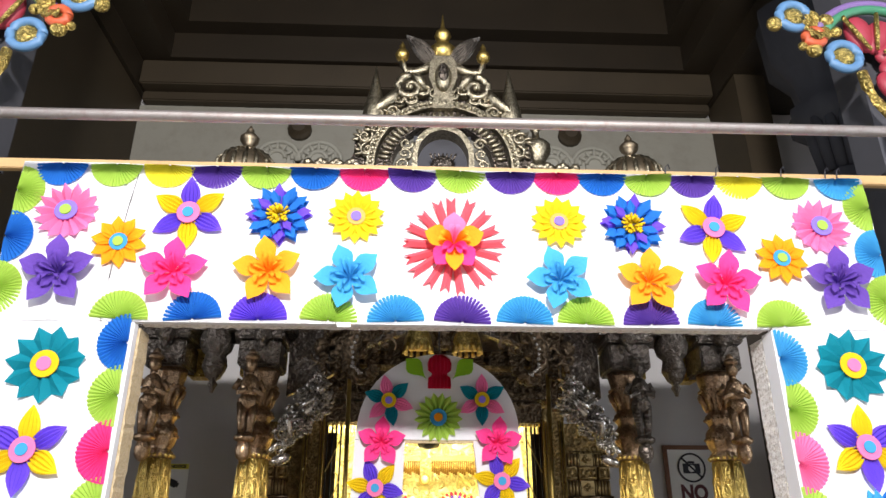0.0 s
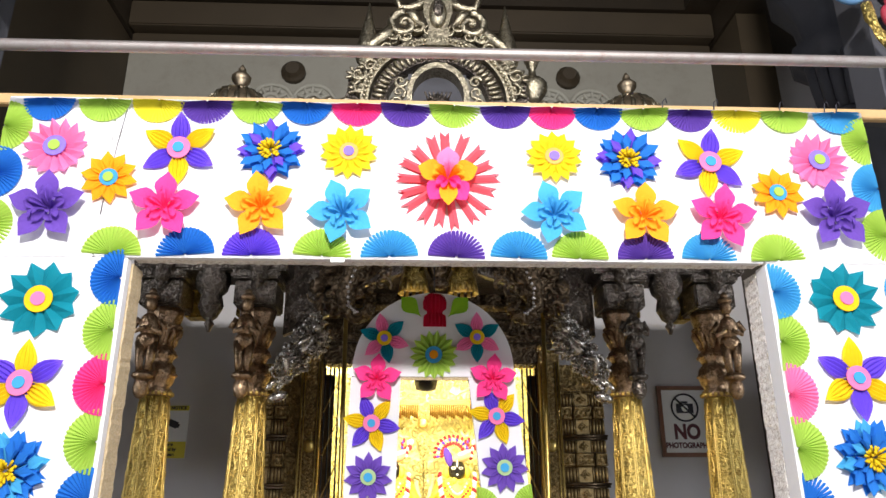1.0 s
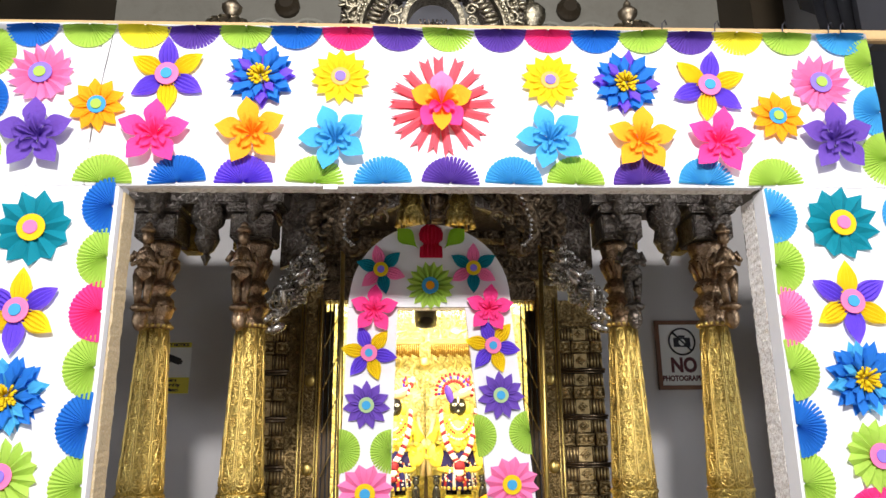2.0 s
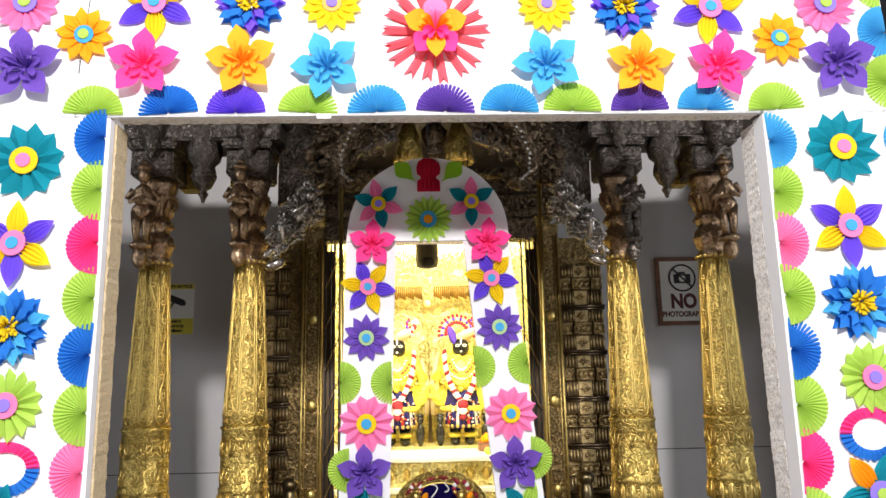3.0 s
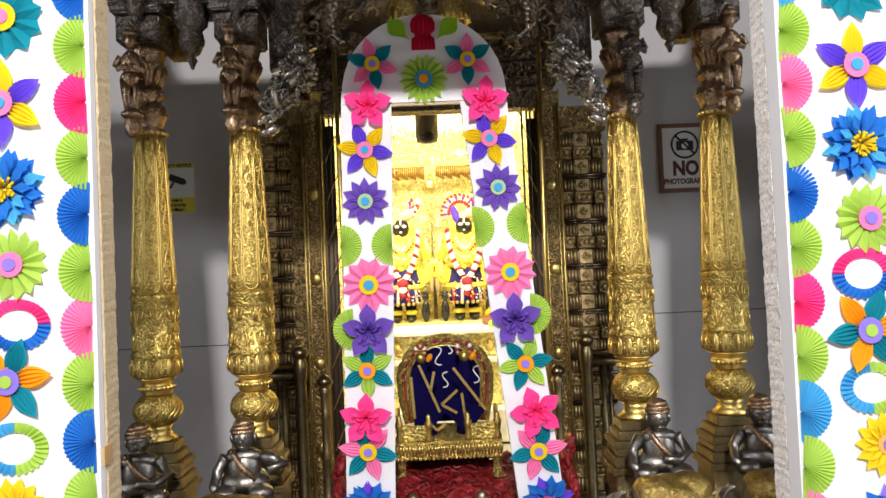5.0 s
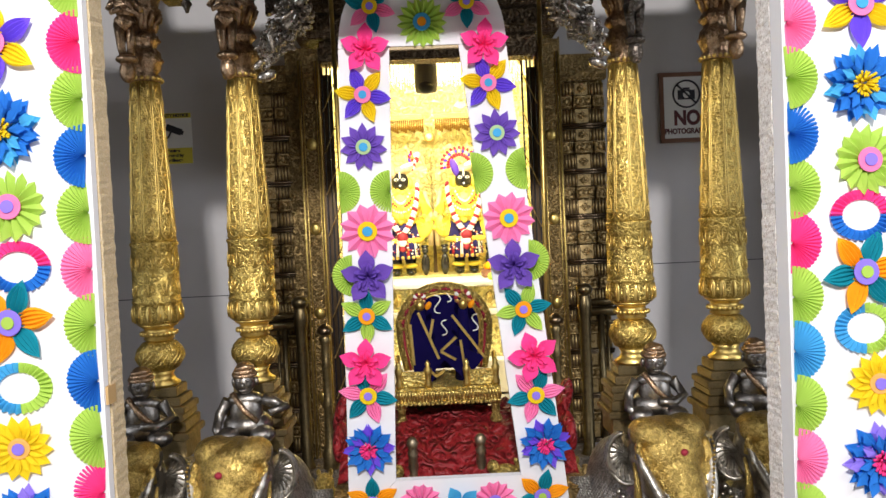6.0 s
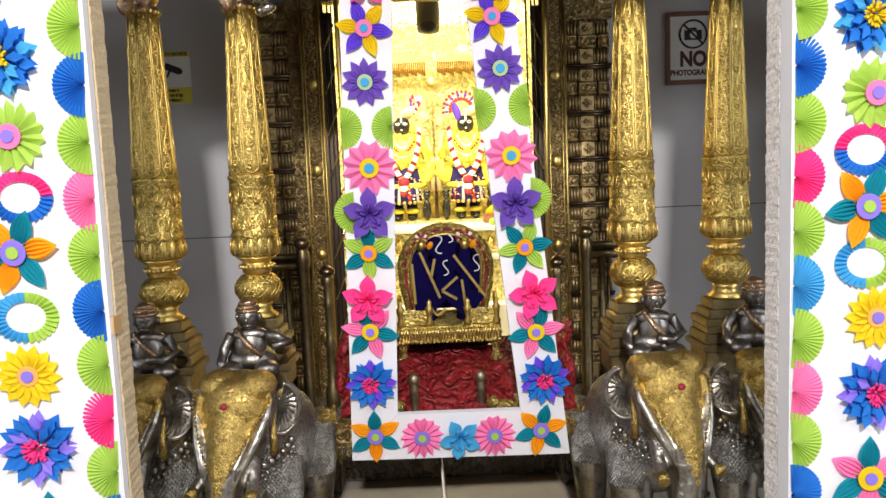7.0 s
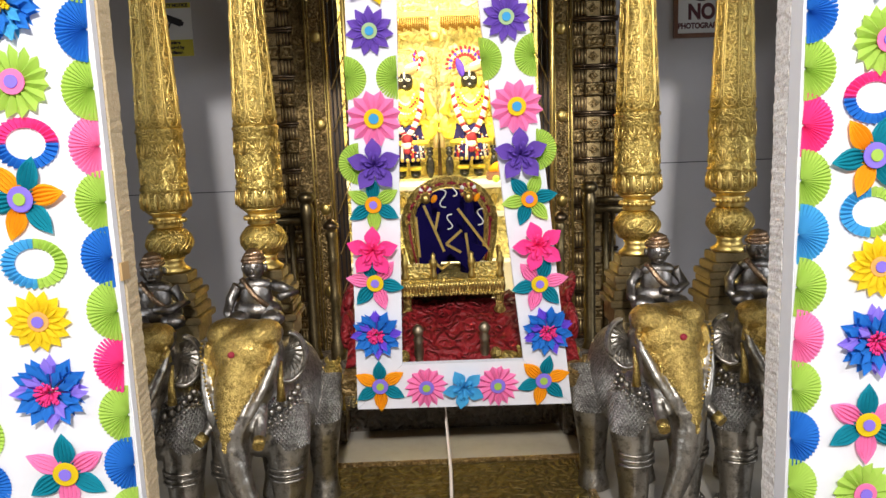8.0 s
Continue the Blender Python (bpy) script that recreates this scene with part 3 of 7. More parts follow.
def make_centrepiece():
    ob = empty("large_paper_flower", Matrix(), "large coral ribbon flower with a pink and yellow folded heart", "paper flower", "paper flowers")
    n, rnd = 17, random.Random(6)
    for i in range(n):
        bm = bmesh.new()
        w, r0, r1 = 0.0135, 0.03, 0.158 * rnd.uniform(0.94, 1.04)
        for s in (-1, 1):
            # folded ribbon with a forked end, its under layer showing in the notch
            v = [bm.verts.new(p) for p in ((0, r0, 0.018), (s * w * 0.8, r0, 0.008), (s * w, r1 * 0.84, 0.008), (s * w * 1.15, r1 * 1.03, 0.006), (0, r1 * 0.88, 0.021))]
            bm.faces.new(v)
            u = [bm.verts.new(p) for p in ((s * w * 0.9, r0, 0.002), (s * w * 1.1, r1 * 0.8, 0.001), (s * w * 0.55, r1 * 1.0, 0.001), (0, r1 * 0.9, 0.001), (0, r0, 0.001))]
            bm.faces.new(u)
        part("ribbon", spin(bm, 360 * i / n + rnd.uniform(-4, 4)), paper("coral"), ob)
    for i, c in enumerate(("rose", "amber", "pink", "pink", "amber")):
        leaf = part("heart_petal", spin(petal(0.094, 0.034, cup=0.35, lift=0.035, sharp=1.0, base=0.002, belly=0.58), 72 * i, 0.018), paper(c), ob)
        for q in (-13, 13):
            part("heart_fold", spin(petal(0.05, 0.01, cup=2.0, lift=0.05, sharp=0.6, belly=0.64), 72 * i + q, 0.022), paper(c), leaf)
    part("heart_petal", spin(petal(0.098, 0.027, cup=0.4, lift=0.042, sharp=1.0, base=0.002, belly=0.58), 180, 0.024), paper("amber"), ob)
    return ob


KINDS = {"fan": make_fan, "ros": make_rosette, "dai": make_daisy, "star": make_star, "kus": make_kusudama, "burst": make_burst, "ring": make_ring, "big": make_centrepiece}
MADE = {}
spot = random.Random(11)


def stick(kind, m, deg=0.0, args=(), size=1.0):
    """Glues a paper piece to the plane m, turned by deg; the first of each sort is built, the others are copies."""
    key = (kind, tuple(args))
    m = m @ pose(0, 0, 0, spot.uniform(-3, 3), spot.uniform(-3, 3), deg + (spot.uniform(-7, 7) if kind in ("kus", "dai", "ros", "burst") else 0)) @ Matrix.Scale(size, 4)
    if key not in MADE:
        MADE[key] = KINDS[kind](*args)
        MADE[key].matrix_world = m
        return MADE[key]
    src = MADE[key]
    ob = copy_thing(src, Matrix())
    ob.matrix_basis = m
    return ob


def on_board(x, z):
    return pose(x, BY, z, 90)


top_fans = "sky lime lemon purple lime blue pink purple lime purple pink blue lime purple lemon lime sky".split()
top_x = (-1.11, -0.943, -0.779, -0.631, -0.476, -0.322, -0.165, -0.011, 0.141, 0.302, 0.451, 0.597, 0.746, 0.893, 1.047, 1.203, 1.373)
for c, x in zip(top_fans, top_x):
    stick("fan", on_board(x, 2.985), 180 + spot.uniform(-5, 5), ("blue" if x < -1 else c,), 0.95)
low_fans = "lime blue violet lime sky purple sky lime purple sky lime".split()
low_x = (-0.854, -0.643, -0.454, -0.251, -0.054, 0.142, 0.327, 0.509, 0.706, 0.898, 1.108)
for c, x in zip(low_fans, low_x):
    stick("fan", on_board(x, 2.476), spot.uniform(-4, 4), (c,), 1.0)
for c, z in (("lime", 2.885), ("blue", 2.73), ("lime", 2.565)):
    stick("fan", on_board(-1.233, z), -90, (c,))
for c, z in (("lime", 2.878), ("sky", 2.715), ("lime", 2.56)):
    stick("fan", on_board(1.462, z), 90, (c,))
for s, spots in ((-1, ((-1.064, 2.814), (-1.045, 2.612), (-0.89, 2.714), (-0.695, 2.814), (-0.715, 2.618), (-0.419, 2.81), (-0.435, 2.626), (-0.184, 2.811), (-0.193, 2.608))),
                 (1, ((1.283, 2.806), (1.295, 2.617), (1.134, 2.693), (0.934, 2.793), (0.943, 2.606), (0.678, 2.798), (0.709, 2.607), (0.447, 2.804), (0.439, 2.612)))):
    for k, (x, z) in enumerate(spots):
        kind, args, turn, size = (("ros", ("rose", "lilac", "lime"), 0, 1.0), ("kus", ("purple",), 4, 1.03), ("dai", ("orange", "sky", "lime"), 8, 0.97),
                                  ("star", ("violet", "yellow", "rose", "sky"), -4 - s * 6, 1.0), ("kus", ("pink",), -6, 0.97), ("burst", ("blue", "violet", "yellow"), 0, 0.97),
                                  ("kus", ("amber",), 2, 0.97), ("dai", ("yellow", "apricot", "lilac", 0.09, 14, 0.2), 0, 1.0), ("kus", ("sky",), 14, 0.97))[k]
        stick(kind, on_board(x, z), turn, args, size)
stick("big", on_board(0.116, 2.72))

PILLAR = (("ros", ("teal", "yellow", "rose", 0.105, 11), 0), ("star", ("yellow", "violet", "rose", "sky"), 0), ("burst", ("blue", "sky", "yellow"), 10),
          ("ros", ("lime", "rose", "lilac"), 5), ("ring", ("pink", "blue", 0), 0), ("star", ("teal", "orange", "lilac", "lime"), -22),
          ("ring", ("sky", "lime", 1), 0), ("dai", ("yellow", "apricot", "lilac", 0.09, 14, 0.2), 6), ("burst", ("blue", "lilac", "pink"), 0),
          ("star", ("teal", "rose", "yellow", "lilac"), 0), ("ros", ("lime", "rose", "lilac"), 0), ("kus", ("pink",), 0))
for xs, zs in (((-1.027, -1.034, -1.029, -1.02, -1.01, -1.034, -1.026, -1.03, -1.02, -1.006, -1.02, -1.02), (2.339, 2.105, 1.879, 1.675, 1.515, 1.369, 1.191, 1.031, 0.829, 0.584, 0.37, 0.16)),
               ((1.283, 1.274, 1.274, 1.289, 1.268, 1.269, 1.274, 1.302, 1.302, 1.292, 1.295, 1.295), (2.357, 2.124, 1.91, 1.704, 1.555, 1.4, 1.245, 1.093, 0.881, 0.632, 0.418, 0.2))):
    for (kind, args, turn), x, z in zip(PILLAR, xs, zs):
        stick(kind, on_board(x, z), turn, args, 1.0)
left_fans = "blue lime pink lime blue lime rose lime blue lime pink lime blue lime".split()
for k, c in enumerate(left_fans):
    stick("fan", on_board(-0.814, 2.405 - 0.1505 * k), 90 + spot.uniform(-4, 4), (c,))
right_fans = "sky lime rose lime blue lime pink lime sky lime rose lime blue lime".split()
for k, c in enumerate(right_fans):
    stick("fan", on_board(1.073, 2.381 - 0.1488 * k), -90 + spot.uniform(-4, 4), (c,))
outer = "sky lime blue lime pink lime sky lime rose lime pink lime blue".split()
for k, c in enumerate(outer):
    stick("fan", on_board(-1.258, 2.36 - 0.151 * k), -90, (c,))
    stick("fan", on_board(1.498, 2.38 - 0.151 * k), 90, (c,))
# a loose thread over the panel joint, and a scrap of paper under the header
bm = tube(bmesh.new(), [(-0.872, BY - 0.004, 2.95), (-0.885, BY - 0.006, 2.82), (-0.9, BY - 0.004, 2.64), (-0.902, BY - 0.003, 2.6)], 0.0011, 5)
tagged(part("loose_thread", bm, INK), "thin dark thread hanging on the white board", "thread")
bm = cube(-0.225, -0.185, BY - 0.001, BY + 0.001, 2.46, 2.474)
tagged(part("paper_scrap", bm, WHITE), "small white paper scrap under the header board", "paper scrap")


# ---------------------------------------------------------------- the silver canopy: columns on elephants
def build_column(x, y):
    col = empty("ornate_column", pose(x, y, 0), "tapering embossed gold column with a bronze capital, standing on an elephant", "column", "canopy columns")
    bm = bmesh.new()
    for z0, z1, w in ((0.70, 0.78, 0.115), (0.782, 0.81, 0.132), (0.812, 0.85, 0.118), (0.852, 0.88, 0.108), (0.882, 0.91, 0.115), (0.912, 0.945, 0.096), (0.947, 0.985, 0.08)):
        box(bm, -w, w, -w * 0.8, w * 0.8, z0, z1)
    part("stepped_plinth", bm, PLINTH_BRASS, col, bevel=0.004)
    part("base", lathe([(0.07, 0.985), (0.075, 0.995), (0.055, 1.01), (0.047, 1.03), (0.056, 1.045)], 28), GOLD_PLAIN, col, smooth=True)
    part("ball", lathe([(0.05, 1.045), (0.074, 1.057), (0.089, 1.085), (0.092, 1.108), (0.086, 1.137), (0.066, 1.16), (0.05, 1.167)], 32), GOLD, col, smooth=True)
    for i in range(9):
        # swirling petals on the ball
        bm = bmesh.new()
        for q in (0.0, 0.24):
            pts = [(0.001 + 0.0925 * math.sin(u) , 1.106 - 0.0605 * math.cos(u), 2 * math.pi * i / 9 + q + 0.55 * u) for u in [0.65 + 0.19 * k for k in range(10)]]
            tube(bm, [(r * math.cos(a), r * math.sin(a), z) for r, z, a in pts], [0.0012 + 0.002 * math.sin(math.pi * k / 9) for k in range(10)], 6)
        part("swirl", bm, GOLD_PLAIN, col)
    part("neck_ring", lathe([(0.05, 1.167), (0.06, 1.174), (0.056, 1.184), (0.062, 1.19), (0.066, 1.197), (0.062, 1.204), (0.054, 1.208), (0.058, 1.218), (0.072, 1.228), (0.08, 1.236)], 32), GOLD_PLAIN, col, smooth=True)
    bm = bmesh.new()
    for i in range(22):
        a = 2 * math.pi * i / 22
        blob(bm, (0.066 * math.cos(a), 0.066 * math.sin(a), 1.197), (0.0085, 0.0085, 0.0095), nu=8, nv=6)
    part("neck_beads", bm, GOLD_PLAIN, col)
    part("lower_shaft", lathe([(0.08, 1.236), (0.091, 1.25), (0.0945, 1.275), (0.0915, 1.318), (0.095, 1.322), (0.0955, 1.329), (0.0905, 1.335), (0.089, 1.44), (0.0875, 1.545), (0.092, 1.55), (0.0925, 1.558), (0.088, 1.564)], 36), GOLD, col, smooth=True)
    for i in range(14):
        a = 2 * math.pi * i / 14
        bm = bmesh.new()
        blob(bm, (0.0, 0.0, 1.278), (0.015, 0.005, 0.037), nu=10, nv=7)
        tube(bm, [(0, -0.006, 1.25), (0, -0.0085, 1.28), (0, -0.004, 1.313)], [0.004, 0.0035, 0.0015], 6)
        bmesh.ops.transform(bm, matrix=pose(0, 0, 0, 0, 0, math.degrees(a)) @ pose(0, -0.0905, 0), verts=bm.verts)
        part("lotus_leaf", bm, GOLD_PLAIN, col)
    for i in range(8):
        # chased leaf sprays on the lower drum
        bm = bmesh.new()
        for z0, n, f in ((1.35, 5, 1), (1.45, 5, 1)):
            for k in range(n):
                b = radians(-70 + 140 * k / (n - 1))
                q = 0.5 * (z0 > 1.4)
                w = 0.045 + 0.012 * math.cos(b)
                tube(bm, [((q * 0.07) + 0.004 * math.sin(b), -0.0895, z0), (q * 0.07 + 0.5 * w * math.sin(b), -0.0905, z0 + 0.55 * w * math.cos(b)), (q * 0.07 + 0.72 * w * math.sin(b), -0.089, z0 + w * math.cos(b) + 0.008)], [0.0018, 0.0034, 0.0012], 6)
        for v in bm.verts:
            # wrap the flat spray round the drum
            r, a = -v.co.y, v.co.x / 0.09
            v.co.x, v.co.y = r * math.sin(a), -r * math.cos(a)
        bmesh.ops.rotate(bm, cent=(0, 0, 0), matrix=Matrix.Rotation(2 * math.pi * i / 8, 3, "Z"), verts=bm.verts)
        part("leaf_spray", bm, GOLD_PLAIN, col)

    def shaft_r(z):
        return 0.085 - 0.028 * (z - 1.56) / 0.636

    part("upper_shaft", lathe([(shaft_r(z), z) for z in [1.562 + 0.0453 * i for i in range(15)]], 48), GOLD, col, smooth=True)
    for i in range(8):
        # a raised frame with a rounded foot round each panel, and the vine inside it
        mid = -90 + 45 * i + 22.5 - 6
        bm = bmesh.new()
        pts = [(-1, 2.19), (-1, 2.06), (-1, 1.92), (-1, 1.78), (-1, 1.65), (-1, 1.605), (-0.8, 1.585), (-0.4, 1.574), (0.0, 1.571), (0.4, 1.574), (0.8, 1.585), (1, 1.605), (1, 1.65), (1, 1.78), (1, 1.92), (1, 2.06), (1, 2.19)]
        tube(bm, [(shaft_r(z) * math.cos(radians(mid + u * 19.5)), shaft_r(z) * math.sin(radians(mid + u * 19.5)), z) for u, z in pts], 0.0027, 6)
        part("rib", bm, GOLD_PLAIN, col)
        bm = bmesh.new()
        vine = [(0.5 * math.sin(k * 0.62), 1.59 + 0.0143 * k) for k in range(42)]
        tube(bm, [((shaft_r(z) + 0.0006) * math.cos(radians(mid + u * 14)), (shaft_r(z) + 0.0006) * math.sin(radians(mid + u * 14)), z) for u, z in vine], 0.0023, 5)
        for k in range(8):
            z = 1.612 + 0.0725 * k
            u = -0.55 * math.sin((z - 1.59) / 0.0143 * 0.62) * 14
            for j in range(6):
                r = shaft_r(z + 0.009 * math.sin(j * 1.047))
                a = radians(mid + u * 0.5) + 0.009 * math.cos(j * 1.047) / r
                blob(bm, (r * math.cos(a), r * math.sin(a), z + 0.009 * math.sin(j * 1.047)), 0.0052, nu=6, nv=5)
        part("vine_relief", bm, GOLD_PLAIN, col)
    bm = bmesh.new()
    for i in range(18):
        a = 2 * math.pi * i / 18
        blob(bm, (0.064 * math.cos(a), 0.064 * math.sin(a), 2.208), 0.0085, nu=8, nv=6)
    part("bead_ring", bm, GOLD_PLAIN, col)
    part("capital", lathe([(0.058, 2.2), (0.062, 2.222), (0.048, 2.235), (0.060, 2.25), (0.069, 2.285), (0.065, 2.315), (0.047, 2.335), (0.052, 2.35), (0.062, 2.365), (0.060, 2.38),
                           (0.045, 2.395), (0.046, 2.42), (0.06, 2.45), (0.069, 2.48), (0.063, 2.5), (0.072, 2.53), (0.075, 2.555)], 32, 0.04, 10), BRONZE, col, smooth=True)
    for z, r, n, q in ((2.285, 0.0705, 20, 0.006), (2.365, 0.063, 18, 0.0055), (2.483, 0.07, 22, 0.006)):
        bm = bmesh.new()
        for i in range(n):
            a = 2 * math.pi * i / n
            blob(bm, (r * math.cos(a), r * math.sin(a), z), q, nu=8, nv=6)
        part("bead_ring", bm, BRONZE, col)
    for i in range(10):
        a = 2 * math.pi * i / 10
        bm = tube(bmesh.new(), [(r * math.cos(a), r * math.sin(a), z) for r, z in ((0.048, 2.4), (0.054, 2.425), (0.064, 2.45), (0.076, 2.468), (0.08, 2.462))], [0.006, 0.012, 0.014, 0.009, 0.004], 8)
        part("capital_leaf", bm, BRONZE, col, smooth=True)
    bm = bmesh.new()
    box(bm, -0.085, 0.085, -0.1, 0.1, 2.556, 2.665)
    box(bm, -0.1, 0.1, -0.12, 0.12, 2.667, 2.7)
    part("abacus", bm, TARNISH, col, bevel=0.008)
    return col


def figure(name, m, mats, label, tall=0.42):
    """A small cast figure standing on a lotus bud, as one mesh."""
    s = tall / 0.42
    bm = bmesh.new()
    blob(bm, (0, 0, 0.02), (0.03, 0.03, 0.045), nu=12, nv=8)
    blob(bm, (0, 0, 0.065), (0.042, 0.04, 0.02), nu=12, nv=8)
    for k in (-1, 1):
        tube(bm, [(k * 0.014, 0, 0.075), (k * 0.018, -0.004, 0.13), (k * 0.02, 0, 0.2)], [0.012, 0.017, 0.023], 10)
        tube(bm, [(k * 0.036, 0, 0.29), (k * 0.056, 0.004, 0.255), (k * 0.046, -0.022, 0.235), (k * 0.012, -0.036, 0.25)], [0.014, 0.012, 0.01, 0.009], 8)
    blob(bm, (0, 0, 0.205), (0.041, 0.032, 0.035), nu=12, nv=8)
    blob(bm, (0, -0.002, 0.265), (0.038, 0.027, 0.052), nu=12, nv=8)
    tube(bm, [(0, 0, 0.3), (0, 0, 0.335)], 0.013, 8)
    blob(bm, (0, -0.004, 0.352), (0.024, 0.026, 0.03), nu=12, nv=8)
    blob(bm, (0, 0.002, 0.383), (0.03, 0.03, 0.018), nu=12, nv=8)
    blob(bm, (0, 0.004, 0.403), (0.016, 0.016, 0.018), nu=10, nv=6)
    bmesh.ops.scale(bm, vec=(s, s, s), verts=bm.verts)
    ob = tagged(part(name, bm, mats), label, "figurine", "capital figures")
    ob.matrix_world = m
    return ob


def fused(bm, voxel):
    """The parts of a sculpted form melted into one skin."""
    me = bpy.data.meshes.new("skin")
    bm.to_mesh(me)
    bm.free()
    tmp = new("skin", me)
    mod = tmp.modifiers.new("skin", "REMESH")
    mod.mode, mod.voxel_size = "VOXEL", voxel
    sm = tmp.modifiers.new("soft", "SMOOTH")
    sm.factor, sm.iterations = 0.5, 9
    out = bpy.data.meshes.new_from_object(tmp.evaluated_get(bpy.context.evaluated_depsgraph_get()))
    bpy.data.objects.remove(tmp)
    bm = bmesh.new()
    bm.from_mesh(out)
    bpy.data.meshes.remove(out)
    for f in bm.faces:
        f.smooth = True
    return bm


ELEPHANTS = {}


def elephant_mesh(side):
    """A standing elephant with a heart-shaped brow, trunk lowered and curled to one side."""
    bm = bmesh.new()
    blob(bm, (0, 0.27, 0.52), (0.145, 0.25, 0.22), nu=28, nv=18)                     # body
    blob(bm, (0, 0.06, 0.5), (0.15, 0.16, 0.17), nu=24, nv=14)                        # chest
    blob(bm, (0, -0.01, 0.75), (0.135, 0.125, 0.14), nu=32, nv=22)                    # head
    blob(bm, (0, -0.075, 0.77), (0.118, 0.075, 0.1), nu=28, nv=18)                   # brow
    blob(bm, (0, -0.075, 0.665), (0.088, 0.095, 0.15), nu=28, nv=18)                  # muzzle
    f = lambda t: (side * (0.22 * max(0, t - 0.32) ** 1.35), -0.11 - 0.12 * math.sin(min(1, t * 1.6) * 1.5) + 0.03 * t, 0.68 - 0.58 * t)
    tube(bm, [(0, -0.025, 0.87), (0, -0.05, 0.81), (0, -0.078, 0.75)] + curve_points(f, 30), [0.03, 0.055, 0.074] + [0.06 * (1 - t) ** 1.3 + 0.027 + 0.0012 * math.sin(t * 120) for t in [i / 29 for i in range(30)]], 22)
    tube(bm, [f(0.96), f(1.0), (side * 0.15, -0.235, 0.065), (side * 0.178, -0.255, 0.08), (side * 0.188, -0.26, 0.11)], [0.028, 0.028, 0.026, 0.023, 0.019], 14)
    for k in (-1, 1):
        blob(bm, (k * 0.075, -0.035, 0.842), (0.074, 0.08, 0.056), nu=24, nv=14)       # twin domes
        blob(bm, (k * 0.087, -0.085, 0.66), (0.04, 0.055, 0.085), (0, k * 16, 0), nu=16, nv=10)
        # worn ridge from the brow down to the trunk, and the lids of the eye below it
        tube(bm, [(k * 0.142, -0.06, 0.81), (k * 0.138, -0.105, 0.745), (k * 0.112, -0.15, 0.665), (k * 0.074, -0.195, 0.58), (k * 0.046, -0.22, 0.5)], [0.012, 0.018, 0.02, 0.016, 0.006], 9)
        tube(bm, [(k * 0.128, -0.055, 0.755), (k * 0.137, -0.09, 0.73), (k * 0.118, -0.125, 0.7)], [0.009, 0.012, 0.008], 8)
        tube(bm, [(k * 0.125, -0.055, 0.72), (k * 0.13, -0.09, 0.7), (k * 0.112, -0.12, 0.685)], [0.008, 0.01, 0.008], 8)
        tube(bm, [(k * 0.075, -0.1, 0.59), (k * 0.1, -0.16, 0.525), (k * 0.112, -0.2, 0.5)], [0.03, 0.024, 0.02], 12)
        for yy, q in ((0.02, 1.0), (0.38, 1.0)):
            tube(bm, [(k * 0.105, yy + 0.04, 0.54), (k * 0.118, yy, 0.42), (k * 0.12, yy - 0.02, 0.3), (k * 0.116, yy - 0.02, 0.18), (k * 0.115, yy - 0.015, 0.1), (k * 0.115, yy - 0.025, 0.0)],
                 [0.088 * q, 0.088 * q, 0.074 * q, 0.06 * q, 0.056 * q, 0.072 * q], 18)
    bm = fused(bm, 0.007)

    def half(z):
        # half width of the brow cloth: a heart that runs to a point down the trunk
        if z > 0.79:
            return 0.15
        return 0.036 + 0.114 * (z - 0.58) / 0.21 if z > 0.58 else max(0.0, 0.036 * (z - 0.46) / 0.12)
    for face in bm.faces:
        p = face.calc_center_median()
        if p.z > 0.86 and p.y < 0.1 or p.y < -0.03 and p.z > 0.46 and abs(p.x - f(max(0, (0.68 - p.z) / 0.58))[0]) < half(p.z) + 0.003 * math.sin(p.z * 160):
            face.material_index = 1
        elif 0.4 < p.z < 0.6 and p.y < 0.16 and abs(p.x) > 0.055 + 0.9 * max(0, 0.5 - p.z) and p.y > -0.1 or p.y > 0.1 and 0.36 < p.z < 0.72:
            face.material_index = 3
    for k in (-1, 1):
        # ear: a pleated hollow fan with a thick rolled rim
        c, rim, grid = Vector((k * 0.125, 0.0, 0.752)), [], []
        for i in range(23):
            a = radians(62 - 7.4 * i)
            r = 0.092 * (0.78 + 0.42 * math.sin(math.pi * (i + 2) / 27))
            d = Vector((k * math.cos(a) * 0.62, 0.5 * math.cos(a) + 0.06, math.sin(a) * 1.12))
            dip = 0.007 if i % 2 else 0.0
            grid.append([bm.verts.new(c + q * r * d + Vector((0, dip + 0.035 * math.sin(math.pi * q), 0))) for q in (0.08, 0.4, 0.75, 1.0)])
            rim.append(c + r * d)
        for a, b in zip(grid, grid[1:]):
            for q in range(3):
                face = bm.faces.new((a[q], a[q + 1], b[q + 1], b[q]))
        tube(bm, rim, 0.0085, 7)
        tube(bm, [v + Vector((0, 0.014, 0)) for v in rim], 0.0085, 7)
        blob(bm, (k * 0.132, -0.105, 0.713), (0.011, 0.012, 0.008), nu=10, nv=8)
        tube(bm, [(k * 0.152, -0.06, 0.75), (k * 0.155, -0.085, 0.69), (k * 0.153, -0.085, 0.61)], [0.005, 0.011, 0.018], 8, mi=1)
        tube(bm, [(k * 0.11, -0.192, 0.504), (k * 0.118, -0.222, 0.49)], [0.023, 0.021], 12, mi=1)
        for zz in (0.07, 0.092):
            for i in range(18):
                a = 2 * math.pi * i / 18
                blob(bm, (k * 0.115 + 0.066 * math.cos(a), 0.002 + 0.066 * math.sin(a), zz), 0.0125, nu=7, nv=5)
